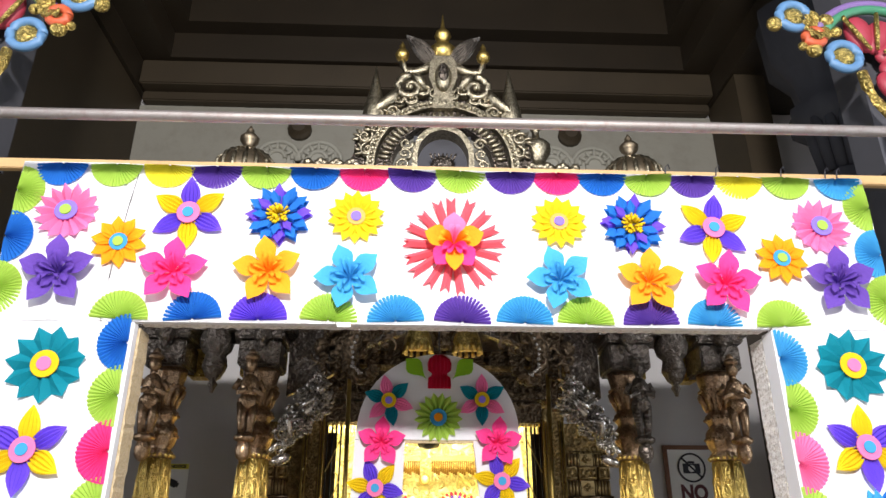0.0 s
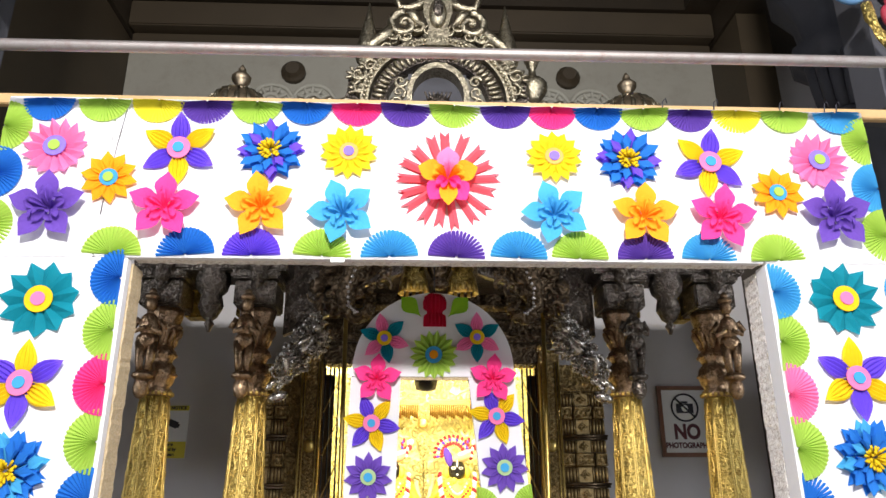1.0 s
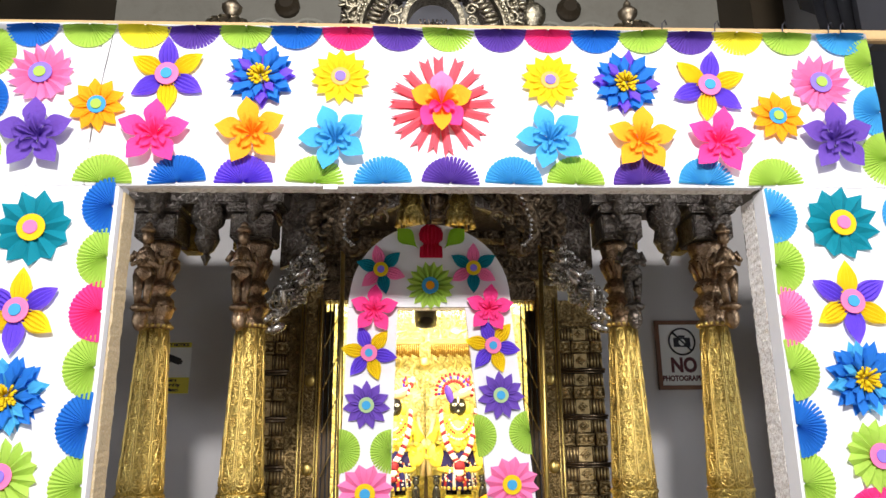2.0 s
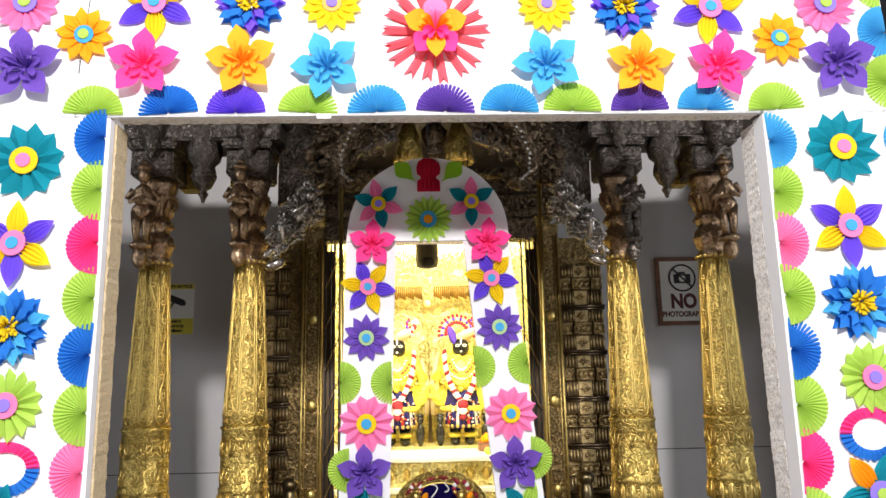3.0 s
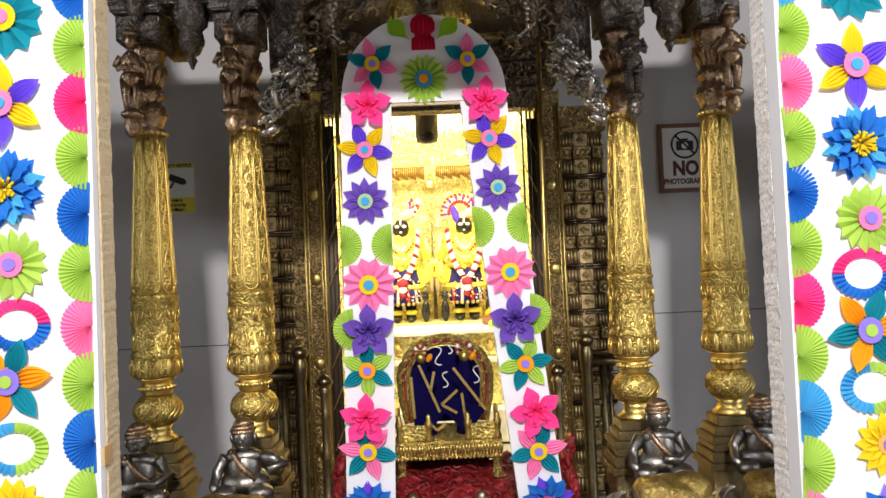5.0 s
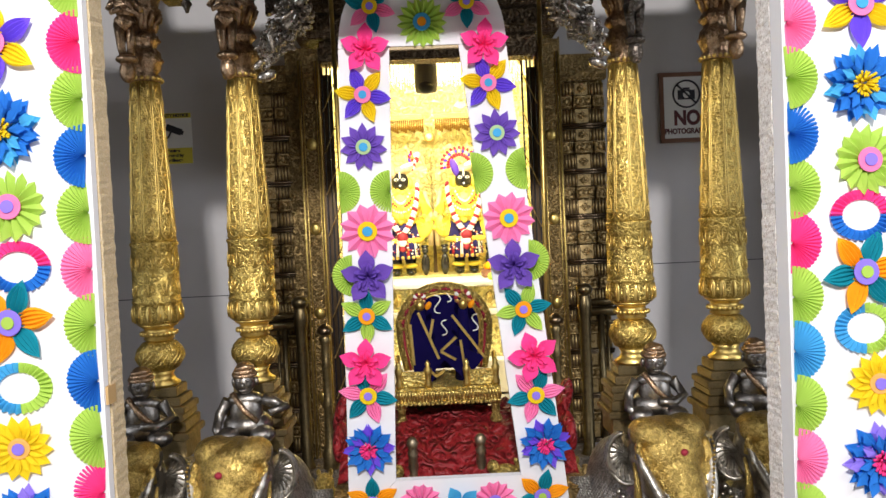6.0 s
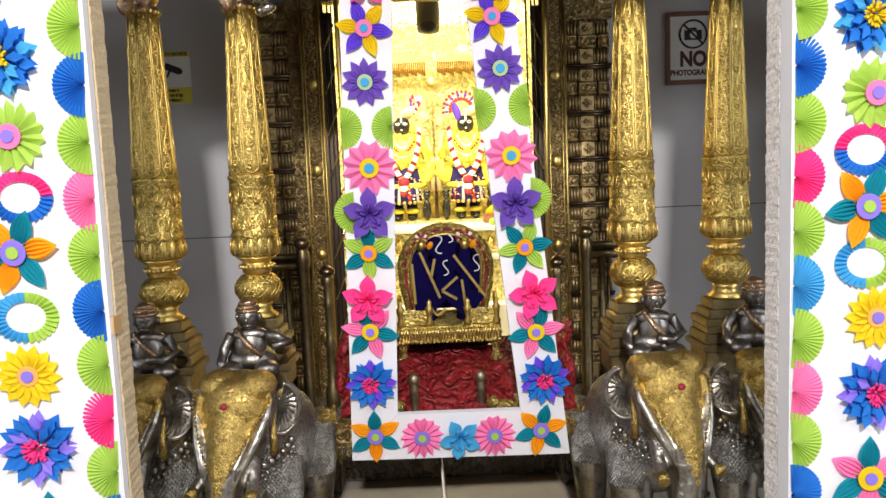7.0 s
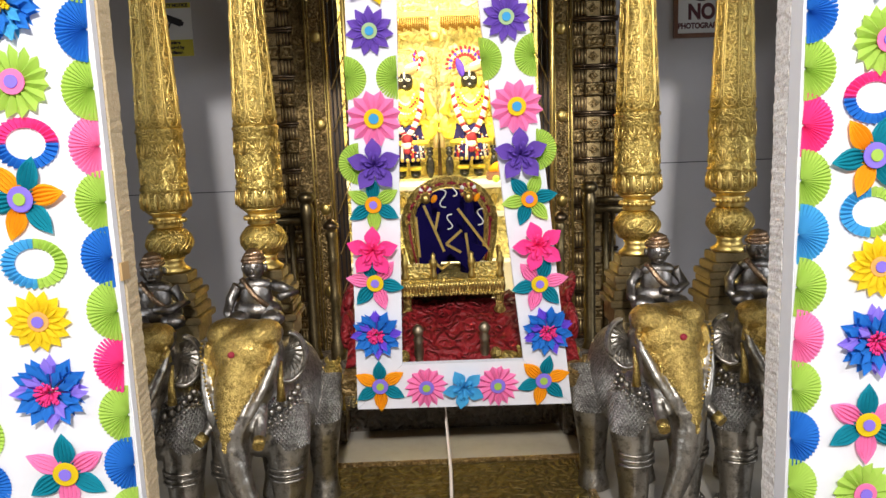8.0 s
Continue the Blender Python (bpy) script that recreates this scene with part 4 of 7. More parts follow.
        for i in range(3):
            tube(bm, [(k * 0.12 + 0.077 * math.cos(b), 0.0 + 0.077 * math.sin(b), 0.285 + 0.022 * i) for b in [math.pi * (1.12 + 0.76 * j / 8) for j in range(9)]], 0.006, 5)
    for row, (rr, zz, q) in enumerate(((0.158, 0.56, 0.014), (0.166, 0.53, 0.009), (0.17, 0.512, 0.007))):
        for i in range(19 + 5 * row):
            a = math.pi + math.pi * i / (18 + 5 * row)
            blob(bm, (rr * math.cos(a), 0.05 + rr * 0.98 * math.sin(a), zz - 0.07 * abs(math.sin(a)) + 0.05), q, nu=9, nv=6)
    for i in range(26):
        # beaded rim of the cloth
        z = 0.815 - 0.32 * i / 25
        for k in (-1, 1):
            x = k * half(z) + f(max(0, (0.68 - z) / 0.58))[0]
            y = -0.09 - 0.135 * math.sin(min(1.0, (0.84 - z) / 0.3) * 1.5) + 0.25 * abs(k * half(z)) ** 1.4
            blob(bm, (x, y, z), 0.0055, nu=7, nv=5, mi=1)
    blob(bm, (0, -0.148, 0.795), (0.014, 0.012, 0.012), nu=12, nv=8, mi=2)
    me = bpy.data.meshes.new("elephant_statue")
    bm.to_mesh(me)
    bm.free()
    for m in (SILVER, CLOTH_GOLD, GARLAND_RED, SILVER_NET):
        me.materials.append(m)
    return me


def build_elephant(x, y, side):
    if side not in ELEPHANTS:
        ELEPHANTS[side] = elephant_mesh(side)
    ob = tagged(new("elephant_statue", ELEPHANTS[side]), "beaten silver elephant statue with a gold forehead cloth", "statue", "elephant statues")
    ob.matrix_world = pose(x, y, 0, 0, 0, side * -13) @ Matrix.Diagonal((0.95, 0.97, 0.975, 1))
    return ob


def build_rider(x, y, turn, arm):
    bm = bmesh.new()
    blob(bm, (0, 0.02, 0.06), (0.1, 0.085, 0.06), nu=20, nv=12)
    blob(bm, (0, 0, 0.115), (0.066, 0.05, 0.085), nu=20, nv=12)
    blob(bm, (0, 0, 0.165), (0.074, 0.04, 0.035), nu=20, nv=10)
    tube(bm, [(0, 0, 0.185), (0, -0.003, 0.215)], 0.024, 10)
    blob(bm, (0, -0.012, 0.24), (0.043, 0.045, 0.05), nu=20, nv=14)
    blob(bm, (0, -0.058, 0.232), (0.009, 0.011, 0.013), nu=8, nv=6)
    blob(bm, (0, -0.052, 0.212), (0.018, 0.01, 0.006), nu=10, nv=6)
    for k in (-1, 1):
        blob(bm, (k * 0.045, 0, 0.238), (0.009, 0.014, 0.019), nu=8, nv=6)
        blob(bm, (k * 0.018, -0.05, 0.25), (0.01, 0.008, 0.006), nu=8, nv=6)
        blob(bm, (k * 0.07, -0.06, 0.035), (0.05, 0.05, 0.035), (0, 0, k * 25), nu=14, nv=8)
    tube(bm, [(-0.07, 0, 0.165), (-0.105, 0.0, 0.11), (-0.115, -0.04, 0.06), (-0.1, -0.07, 0.045)], [0.026, 0.022, 0.019, 0.016], 12)
    if arm:
        tube(bm, [(0.07, 0, 0.165), (0.12, -0.01, 0.145), (0.16, -0.03, 0.135), (0.1, -0.07, 0.12)], [0.026, 0.022, 0.018, 0.014], 12)
    else:
        tube(bm, [(0.07, 0, 0.165), (0.115, 0.0, 0.1), (0.06, -0.06, 0.08), (0.0, -0.07, 0.09)], [0.026, 0.022, 0.019, 0.015], 12)
    for q in range(3):
        # coils of the turban
        tube(bm, [((0.041 - 0.006 * q) * math.cos(a), (0.041 - 0.006 * q) * math.sin(a) - 0.004, 0.271 + 0.013 * q + 0.004 * math.sin(a + q)) for a in [2 * math.pi * i / 20 for i in range(21)]], 0.0105, 8, mi=1)
    blob(bm, (0, 0, 0.298), (0.034, 0.034, 0.022), nu=18, nv=10, mi=1)
    tube(bm, [(-0.05, -0.03, 0.2), (0.0, -0.05, 0.13), (0.05, -0.045, 0.08)], [0.012, 0.012, 0.012], 8, mi=1)
    ob = tagged(part("mahout_statue", bm, (RIDER_SILVER, BRONZE)), "silver rider statue in a bronze turban on an elephant", "statue", "rider statues")
    ob.matrix_world = pose(x, y, 0.81, 0, 0, turn) @ Matrix.Diagonal((0.92, 0.9, 0.92, 1))
    return ob


COLS = (-1.015, -0.632, 0.903, 1.288)
for i, x in enumerate(COLS):
    build_column(x, 3.0)
    s = 1 if x < 0.1 else -1
    figure("capital_figure", pose(x + (-0.02 if s > 0 else 0.02) + (0.01 if i == 3 else 0.0), 2.885, 2.2, 0, 0, 0 if i == 2 else s * 18), TARNISH if i == 2 else BRONZE, ("dark silver" if i == 2 else "brown bronze") + " standing figurine in front of a column capital", 0.42)
    build_elephant(x + 0.015 * s, 2.62, s)
    build_rider(x + 0.012, 2.77, 10 * s * (1 if i in (0, 3) else 0.4), i % 2)


# entablature over the columns
def build_beam(x0, x1):
    mid, half = (x0 + x1) / 2, (x1 - x0) / 2
    b = empty("carved_beam", pose(mid, 2.98, 0), "dark tarnished silver carved beam over a pair of columns", "beam", "canopy beams")
    bm = bmesh.new()
    box(bm, -half, half, -0.1, 0.14, 2.70, 2.78)
    box(bm, -half - 0.02, half + 0.02, -0.13, 0.16, 2.782, 2.84)
    box(bm, -half - 0.03, half + 0.03, -0.16, 0.18, 2.842, 2.95)
    box(bm, -half - 0.05, half + 0.05, -0.2, 0.2, 2.952, 3.04)
    box(bm, -half - 0.05, half + 0.05, -0.2, 0.2, 3.36, 3.42)
    part("moulding", bm, TARNISH, b, bevel=0.008)
    for px in (-half + 0.02, half - 0.02):
        part("roof_post", lathe([(0.05, 3.041), (0.06, 3.07), (0.035, 3.1), (0.035, 3.3), (0.06, 3.33), (0.05, 3.36)], 16, c=(px, 0)), TARNISH, b, smooth=True)
    for px in (-half * 0.36, half * 0.36):
        part("gold_corbel", cube(px - 0.045, px + 0.045, 0.1, 0.2, 2.55, 2.7), GOLD_FINE, b, "small gold carved corbel", bevel=0.01)
    n = int(half * 2 / 0.035)
    for i in range(n):
        part("bead", blob(bmesh.new(), (-half + 0.02 + i * 0.035, -0.14, 2.81), 0.014, nu=8, nv=6), TARNISH, b)
    for px in (0.0, -half * 0.62, half * 0.62):
        # hanging lotus bud
        big = 1.0 if px == 0 else 0.75
        prof = [(0.006, 2.44), (0.012, 2.46), (0.02, 2.475), (0.012, 2.49), (0.03, 2.505), (0.05, 2.55), (0.04, 2.6), (0.062, 2.625), (0.07, 2.66), (0.06, 2.7), (0.08, 2.74), (0.075, 2.8)]
        bm = lathe([(r * big, 2.8 - (2.8 - z) * (0.97 if px == 0 else 0.5)) for r, z in prof], 20, 0.06, 10)
        bmesh.ops.translate(bm, vec=(px, -0.1 if px else -0.04, 0), verts=bm.verts)
        part("pendant", bm, TARNISH, b, smooth=True)
    return b


build_beam(-1.13, -0.5)
build_beam(0.77, 1.42)

def build_bracket(side):
    """Openwork bracket of scrolls and leaves that leans out from a capital."""
    bm = bmesh.new()
    rnd = random.Random(8)
    # lower and upper bounds of the wedge at each step along its lean
    def inside(t, d):
        lo = (0.02 + 0.2 * t, 2.2 + 0.2 * t)
        hi = (-0.005 + 0.17 * t ** 1.6, 2.23 + 0.3 * t ** 0.75)
        return side * (lo[0] + (hi[0] - lo[0]) * d), lo[1] + (hi[1] - lo[1]) * d
    for k in range(150):
        x, z = inside(rnd.random() ** 0.7, rnd.random())
        r = rnd.uniform(0.009, 0.019)
        blob(bm, (x, rnd.uniform(-0.05, 0.02), z), (r * 0.7, r * 0.8, r * rnd.uniform(1.0, 1.9)), (rnd.uniform(-40, 40), side * rnd.uniform(-20, 95), 0), nu=9, nv=7)
    for k in range(26):
        x, z = inside(rnd.random() ** 0.6, rnd.uniform(0.05, 0.95))
        a0, g, big = rnd.uniform(0, 6.28), rnd.choice((-1, 1)), rnd.uniform(0.7, 1.25)
        tube(bm, [(x + 0.0024 * big * j * math.cos(g * j * 0.55 + a0), -0.05 - 0.001 * j, z + 0.0024 * big * j * math.sin(g * j * 0.55 + a0)) for j in range(11)], [0.0085 - 0.0005 * j for j in range(11)], 7)
    for k in range(80):
        x, z = inside(rnd.random() ** 0.6, rnd.random())
        blob(bm, (x, rnd.uniform(-0.075, -0.05), z), rnd.uniform(0.004, 0.008), nu=7, nv=5)
    # cast figure riding on the bracket
    blob(bm, (side * 0.13, -0.06, 2.39), (0.028, 0.026, 0.055), (0, side * 35, 0), nu=14, nv=10)
    blob(bm, (side * 0.17, -0.07, 2.455), 0.023, nu=12, nv=8)
    tube(bm, [(side * 0.09, -0.08, 2.37), (side * 0.13, -0.095, 2.4), (side * 0.16, -0.09, 2.425)], [0.009, 0.011, 0.009], 9)
    tube(bm, [(side * 0.11, -0.07, 2.35), (side * 0.06, -0.09, 2.32), (side * 0.07, -0.085, 2.26)], [0.019, 0.015, 0.011], 10)
    blob(bm, (side * 0.025, -0.03, 2.185), (0.042, 0.028, 0.021), (0, side * -20, 0), nu=14, nv=9)
    ob = tagged(part("figure_bracket", bm, SILVER_BRACKET), "openwork silver bracket of scrolls and small figures", "bracket", "figure brackets")
    ob.matrix_world = pose(-0.535 if side > 0 else 0.805, 2.93, 0.0)
    # dark back plate that carries it
    bm = slab(bmesh.new(), [(0, 2.46), (side * 0.1, 2.5), (side * 0.2, 2.56), (side * 0.34, 2.68), (side * 0.5, 2.74), (side * 0.5, 2.96), (0, 2.96)], 0.06, 0.1)
    ob = tagged(part("bracket_plate", bm, TARNISH), "dark silver carved plate behind a bracket", "plate", "bracket plates")
    ob.matrix_world = pose(-0.53 if side > 0 else 0.8, 2.97, 0)


build_bracket(1)
build_bracket(-1)


def build_scroll(side):
    """Sea-beast scroll of the arch: a ribbed trunk curling down beside the opening."""
    sc = empty("beast_scroll", pose(CX, 2.95, 0), "dark tarnished silver beast scroll of the canopy arch", "scroll", "beast scrolls")
    pts = [(side * x, 0, z) for x, z in ((0.08, 2.95), (0.19, 2.9), (0.285, 2.83), (0.365, 2.74), (0.402, 2.64), (0.395, 2.555), (0.355, 2.52), (0.31, 2.535), (0.295, 2.58))]
    fine = []
    for a, b in zip(pts, pts[1:]):
        for k in range(4):
            fine.append(tuple(Vector(a).lerp(Vector(b), k / 4)))
    bm = tube(bmesh.new(), fine, [(0.052 if k % 2 else 0.045) * (1 - 0.45 * k / len(fine)) for k in range(len(fine))], 14)
    part("trunk", bm, CARVED_DARK, sc, smooth=True)
    for k in range(2, len(fine) - 6):
        # beaded crest along the trunk
        d = Vector(fine[k + 1]) - Vector(fine[k])
        out = Vector((-d.z, 0, d.x)).normalized() * (-side if side > 0 else 1)
        bead = Vector(fine[k]) + out * 0.012 + Vector((0, -0.042 * (1 - 0.45 * k / len(fine)), 0))
        part("crest_bead", blob(bmesh.new(), bead, (0.009, 0.008, 0.009), nu=7, nv=5), SILVER_BRACKET, sc)
    bm = bmesh.new()
    rnd = random.Random(3)
    for k in range(60):
        a = rnd.uniform(0.1, 1.45)
        r = rnd.uniform(0.3, 0.5)
        blob(bm, (side * r * math.sin(a) * 1.1, rnd.uniform(0.02, 0.1), 2.5 + 0.45 * math.cos(a) + rnd.uniform(-0.05, 0.12)), (rnd.uniform(0.015, 0.04), 0.03, rnd.uniform(0.02, 0.05)), (0, rnd.uniform(-60, 60), 0), nu=10, nv=7)
    for k in range(34):
        # curled leaves between the trunk and the arch
        a, r = rnd.uniform(0.15, 1.5), rnd.uniform(0.18, 0.5)
        c, a0, g = (side * (0.05 + r * math.sin(a)), 0.02, 2.5 + 0.46 * math.cos(a) * (0.55 + r)), rnd.uniform(0, 6.28), rnd.choice((-1, 1))
        if abs(c[0]) < 0.16 and c[2] < 2.9:
            continue
        tube(bm, [(c[0] + 0.0038 * j * math.cos(g * j * 0.55 + a0), c[1] - 0.002 * j, c[2] + 0.0038 * j * math.sin(g * j * 0.55 + a0)) for j in range(12)], [0.013 - 0.0007 * j for j in range(12)], 7)
    part("foliage", bm, CARVED_DARK, sc)
    blob_head = bmesh.new()
    blob(blob_head, (side * 0.3, -0.03, 2.9), (0.07, 0.05, 0.06), nu=16, nv=10)
    blob(blob_head, (side * 0.27, -0.075, 2.915), 0.014, nu=8, nv=6)
    blob(blob_head, (side * 0.33, -0.07, 2.92), 0.014, nu=8, nv=6)
    part("head", blob_head, TARNISH, sc)


build_scroll(-1)
build_scroll(1)
bm = bmesh.new()
box(bm, -0.44, 0.71, 2.95, 3.1, 2.93, 3.42)
box(bm, -0.44, 0.71, 3.102, 4.32, 3.0, 3.06)
tagged(part("canopy_front_beam", bm, TARNISH, bevel=0.01), "tarnished silver front beam of the canopy", "beam")
# carved cusped arch between the inner columns
under = [(CX + 0.5 * (1 - 2 * i / 24), 2.66 + 0.2 * math.sin(math.pi * i / 24) ** 3 + 0.018 * abs(math.sin(math.pi * 6 * i / 24))) for i in range(25)]
bm = slab(bmesh.new(), [(CX - 0.5, 2.99), (CX + 0.5, 2.99)] + under, 2.99, 3.05)
rnd = random.Random(17)
for k in range(90):
    i = rnd.randrange(25)
    z = rnd.uniform(under[i][1] + 0.01, 2.98)
    c, a0, g = (under[i][0], 2.985, z), rnd.uniform(0, 6.28), rnd.choice((-1, 1))
    tube(bm, [(c[0] + 0.003 * j * math.cos(g * j * 0.55 + a0), c[1] - 0.001 * j, c[2] + 0.003 * j * math.sin(g * j * 0.55 + a0)) for j in range(10)], [0.009 - 0.0005 * j for j in range(10)], 6)
tagged(part("cusped_arch", bm, CARVED_DARK), "dark brass cusped arch carved with leaf scrolls", "arch")
# gold bell clusters hanging in the opening of the arch, a dark figure boss between them
for x in (CX - 0.115, CX + 0.11):
    bell = empty("gold_pendant", pose(x, 3.2, 0), "gold bell pendant with a beaded skirt under the canopy", "pendant", "gold pendants")
    part("bell", lathe([(0.058, 2.715), (0.064, 2.73), (0.056, 2.77), (0.044, 2.8), (0.05, 2.815), (0.034, 2.85), (0.022, 2.9), (0.026, 2.93), (0.008, 3.0)], 20, 0.05, 10), GOLD_FINE, bell, smooth=True)
    for k in range(12):
        a = 2 * math.pi * k / 12
        part("skirt_bead", tube(bmesh.new(), [(0.06 * math.cos(a), 0.06 * math.sin(a), 2.73), (0.063 * math.cos(a), 0.063 * math.sin(a), 2.69)], [0.007, 0.01], 7), GOLD_PLAIN, bell)
bm = lathe([(0.02, 2.7), (0.045, 2.72), (0.03, 2.75), (0.05, 2.79), (0.055, 2.83), (0.03, 2.86), (0.04, 2.9), (0.06, 2.94), (0.06, 3.0)], 20, 0.08, 8)
ob = tagged(part("carved_boss", bm, CARVED_DARK, smooth=True), "dark carved hanging boss in the middle of the canopy", "boss")
ob.matrix_world = pose(CX, 3.16, 0)

# ---------------------------------------------------------------- crest above the canopy
crest = empty("silver_crest", pose(0.115, 2.78, 0), "chased silver arched crest with gold finials on the canopy", "crest")
for r0, r1, y0, y1, zc, mat in ((0.30, 0.335, -0.04, 0.06, 3.42, SILVER_FINE), (0.225, 0.292, -0.015, 0.05, 3.42, TARNISH), (0.112, 0.135, -0.05, 0.04, 3.45, SILVER_FINE)):
    k = 0.98 if r0 > 0.2 else 1.2
    o = [(-r1, 3.2)] + arc(0, zc, r1, 180, 0, 26, r1 * k) + [(r1, 3.2), (r0, 3.2)] + arc(0, zc, r0, 0, 180, 26, r0 * k) + [(-r0, 3.2)]
    bm = bmesh.new()
    n = len(o)
    half = n // 2
    va, vb = [bm.verts.new((x, y0, z)) for x, z in o], [bm.verts.new((x, y1, z)) for x, z in o]
    for i in range(half - 1):
        j = n - 1 - i
        bm.faces.new((va[i], va[i + 1], va[j - 1], va[j]))
        bm.faces.new((vb[j], vb[j - 1], vb[i + 1], vb[i]))
        bm.faces.new((va[i + 1], va[i], vb[i], vb[i + 1]))
        bm.faces.new((va[j], va[j - 1], vb[j - 1], vb[j]))
    part("arch_band", bm, mat, crest)
def curl(bm, x, y, z, size, turn, start, r, steps=26):
    """A tapering scroll that winds inward."""
    pts = []
    for q in range(steps):
        t = q / (steps - 1)
        a, d = start + turn * 8.2 * t, size * (1 - t) ** 0.8 + size * 0.1
        pts.append((x + d * math.cos(a), y - 0.006 * t, z + d * math.sin(a)))
    tube(bm, pts, [r * (1 - 0.55 * q / steps) for q in range(steps)], 8)
    blob(bm, (x, y - 0.008, z), size * 0.24, nu=10, nv=7)


plate = [(0.345 * math.cos(radians(b)), 3.42 + 0.35 * math.sin(radians(b))) for b in range(0, 181, 10)]
rim = [((0.4 + 0.018 * (b % 20 == 0)) * math.cos(radians(b)), 3.42 + (0.41 + 0.02 * (b % 20 == 0)) * math.sin(radians(b))) for b in range(180, -1, -10)]
for a, b in zip(range(18), range(1, 19)):
    part("plate_segment", slab(bmesh.new(), [plate[a], plate[b], rim[18 - b], rim[18 - a]], 0.0, 0.03), TARNISH, crest)
for s in (-1, 1):
    for k in range(9):
        # rosettes, scrolls and leaves along the shoulders of the arch
        a = radians(84 - 9.2 * k)
        r = 0.355 + 0.03 * (k % 2)
        bm = bmesh.new()
        c = (s * r * math.cos(a) * 0.95, -0.03, 3.42 + r * math.sin(a) * 1.03)
        blob(bm, (c[0], -0.01, c[2]), (0.036, 0.02, 0.03), (0, s * -k * 8, 0), nu=14, nv=9)
        curl(bm, c[0], -0.035, c[2], 0.031, s * (1 if k % 2 else -1), k, 0.0085)
        for q in range(3):
            b = a + (q - 1) * 0.5
            blob(bm, (c[0] + s * 0.042 * math.cos(b), -0.02, c[2] + 0.042 * math.sin(b)), (0.009, 0.008, 0.02), (0, s * (90 - math.degrees(b)), 0), nu=8, nv=6)
        part("scroll_leaf", bm, SILVER_FINE, crest)
    for k in range(6):
        bm = bmesh.new()
        curl(bm, s * (0.192 - 0.006 * k), -0.05, 3.25 + 0.052 * k, 0.027, s * (1 if k % 2 else -1), 1.3 * k, 0.009)
        part("inner_scroll", bm, SILVER_FINE, crest)
    for k in range(15):
        # reeds across the dark inner band
        a = radians(87 - 5.6 * k)
        part("band_reed", tube(bmesh.new(), [(s * r * math.cos(a), -0.02, 3.42 + 0.98 * r * math.sin(a)) for r in (0.232, 0.26, 0.288)], [0.007, 0.011, 0.007], 7), SILVER_FINE, crest)
    for k in range(22):
        a = radians(88 - 4.2 * k)
        part("band_bead", blob(bmesh.new(), (s * 0.317 * math.cos(a), -0.045, 3.42 + 0.311 * math.sin(a)), 0.0095, nu=8, nv=6), SILVER_FINE, crest)
    # crouching scroll beside the niche, teardrop spire, wing and small finial
    bm = bmesh.new()
    curl(bm, s * 0.15, -0.035, 3.815, 0.06, -s, 1.57, 0.021, 34)
    tube(bm, [(s * 0.085, -0.03, 3.8), (s * 0.1, -0.035, 3.86), (s * 0.14, -0.035, 3.885)], [0.02, 0.024, 0.016], 9)
    tube(bm, [(s * 0.2, -0.03, 3.8), (s * 0.235, -0.03, 3.755), (s * 0.285, -0.03, 3.715), (s * 0.33, -0.03, 3.66)], [0.024, 0.028, 0.024, 0.016], 9)
    part("volute", bm, SILVER_FINE, crest)
    bm = lathe([(0.016, 3.6), (0.044, 3.63), (0.054, 3.67), (0.046, 3.73), (0.032, 3.79), (0.016, 3.87), (0.003, 3.95)], 18, 0.07, 8)
    bmesh.ops.translate(bm, vec=(s * 0.31, 0, 0), verts=bm.verts)
    part("teardrop_spire", bm, SILVER_FINE, crest, smooth=True)
    w = petal(0.185, 0.032, cup=0.2, lift=0.04, pleats=5, depth=0.007, belly=0.42, base=0.022)
    bmesh.ops.transform(w, matrix=Matrix.Translation((s * 0.04, -0.03, 3.96)) @ pose(0, 0, 0, 90) @ pose(0, 0, 0, 0, 0, -s * 46), verts=w.verts)
    ob = part("wing", w, RIDER_SILVER, crest)
    ob.modifiers.new("thick", "SOLIDIFY").thickness = 0.012
    bm = tube(bmesh.new(), [(s * x, -0.02, z) for x, z in ((0.05, 3.95), (0.09, 3.925), (0.13, 3.91), (0.165, 3.915), (0.185, 3.945), (0.19, 3.975))], [0.026, 0.024, 0.022, 0.019, 0.016, 0.014], 10)
    part("crocket", bm, SILVER_FINE, crest)
    bm = lathe([(0.012, 3.975), (0.028, 3.99), (0.033, 4.01), (0.022, 4.035), (0.01, 4.045), (0.014, 4.06), (0.003, 4.085)], 16)
    bmesh.ops.translate(bm, vec=(s * 0.19, -0.02, 0), verts=bm.verts)
    part("side_finial", bm, GOLD_PLAIN, crest, "gold pot finial", smooth=True)
bm = slab(bmesh.new(), [(-0.045, 3.7)] + [(-0.042, 3.8), (-0.066, 3.87), (-0.062, 3.95), (-0.04, 3.99)] + [(0.04, 3.99), (0.062, 3.95), (0.066, 3.87), (0.042, 3.8)] + [(0.045, 3.7)], -0.05, 0.03)
blob(bm, (0, -0.06, 3.86), (0.04, 0.03, 0.075), nu=16, nv=10)
part("central_niche", bm, SILVER_FINE, crest)
bm = bmesh.new()
blob(bm, (0, -0.085, 3.87), (0.024, 0.02, 0.05), nu=12, nv=8)
part("niche_figure", bm, TARNISH, crest)
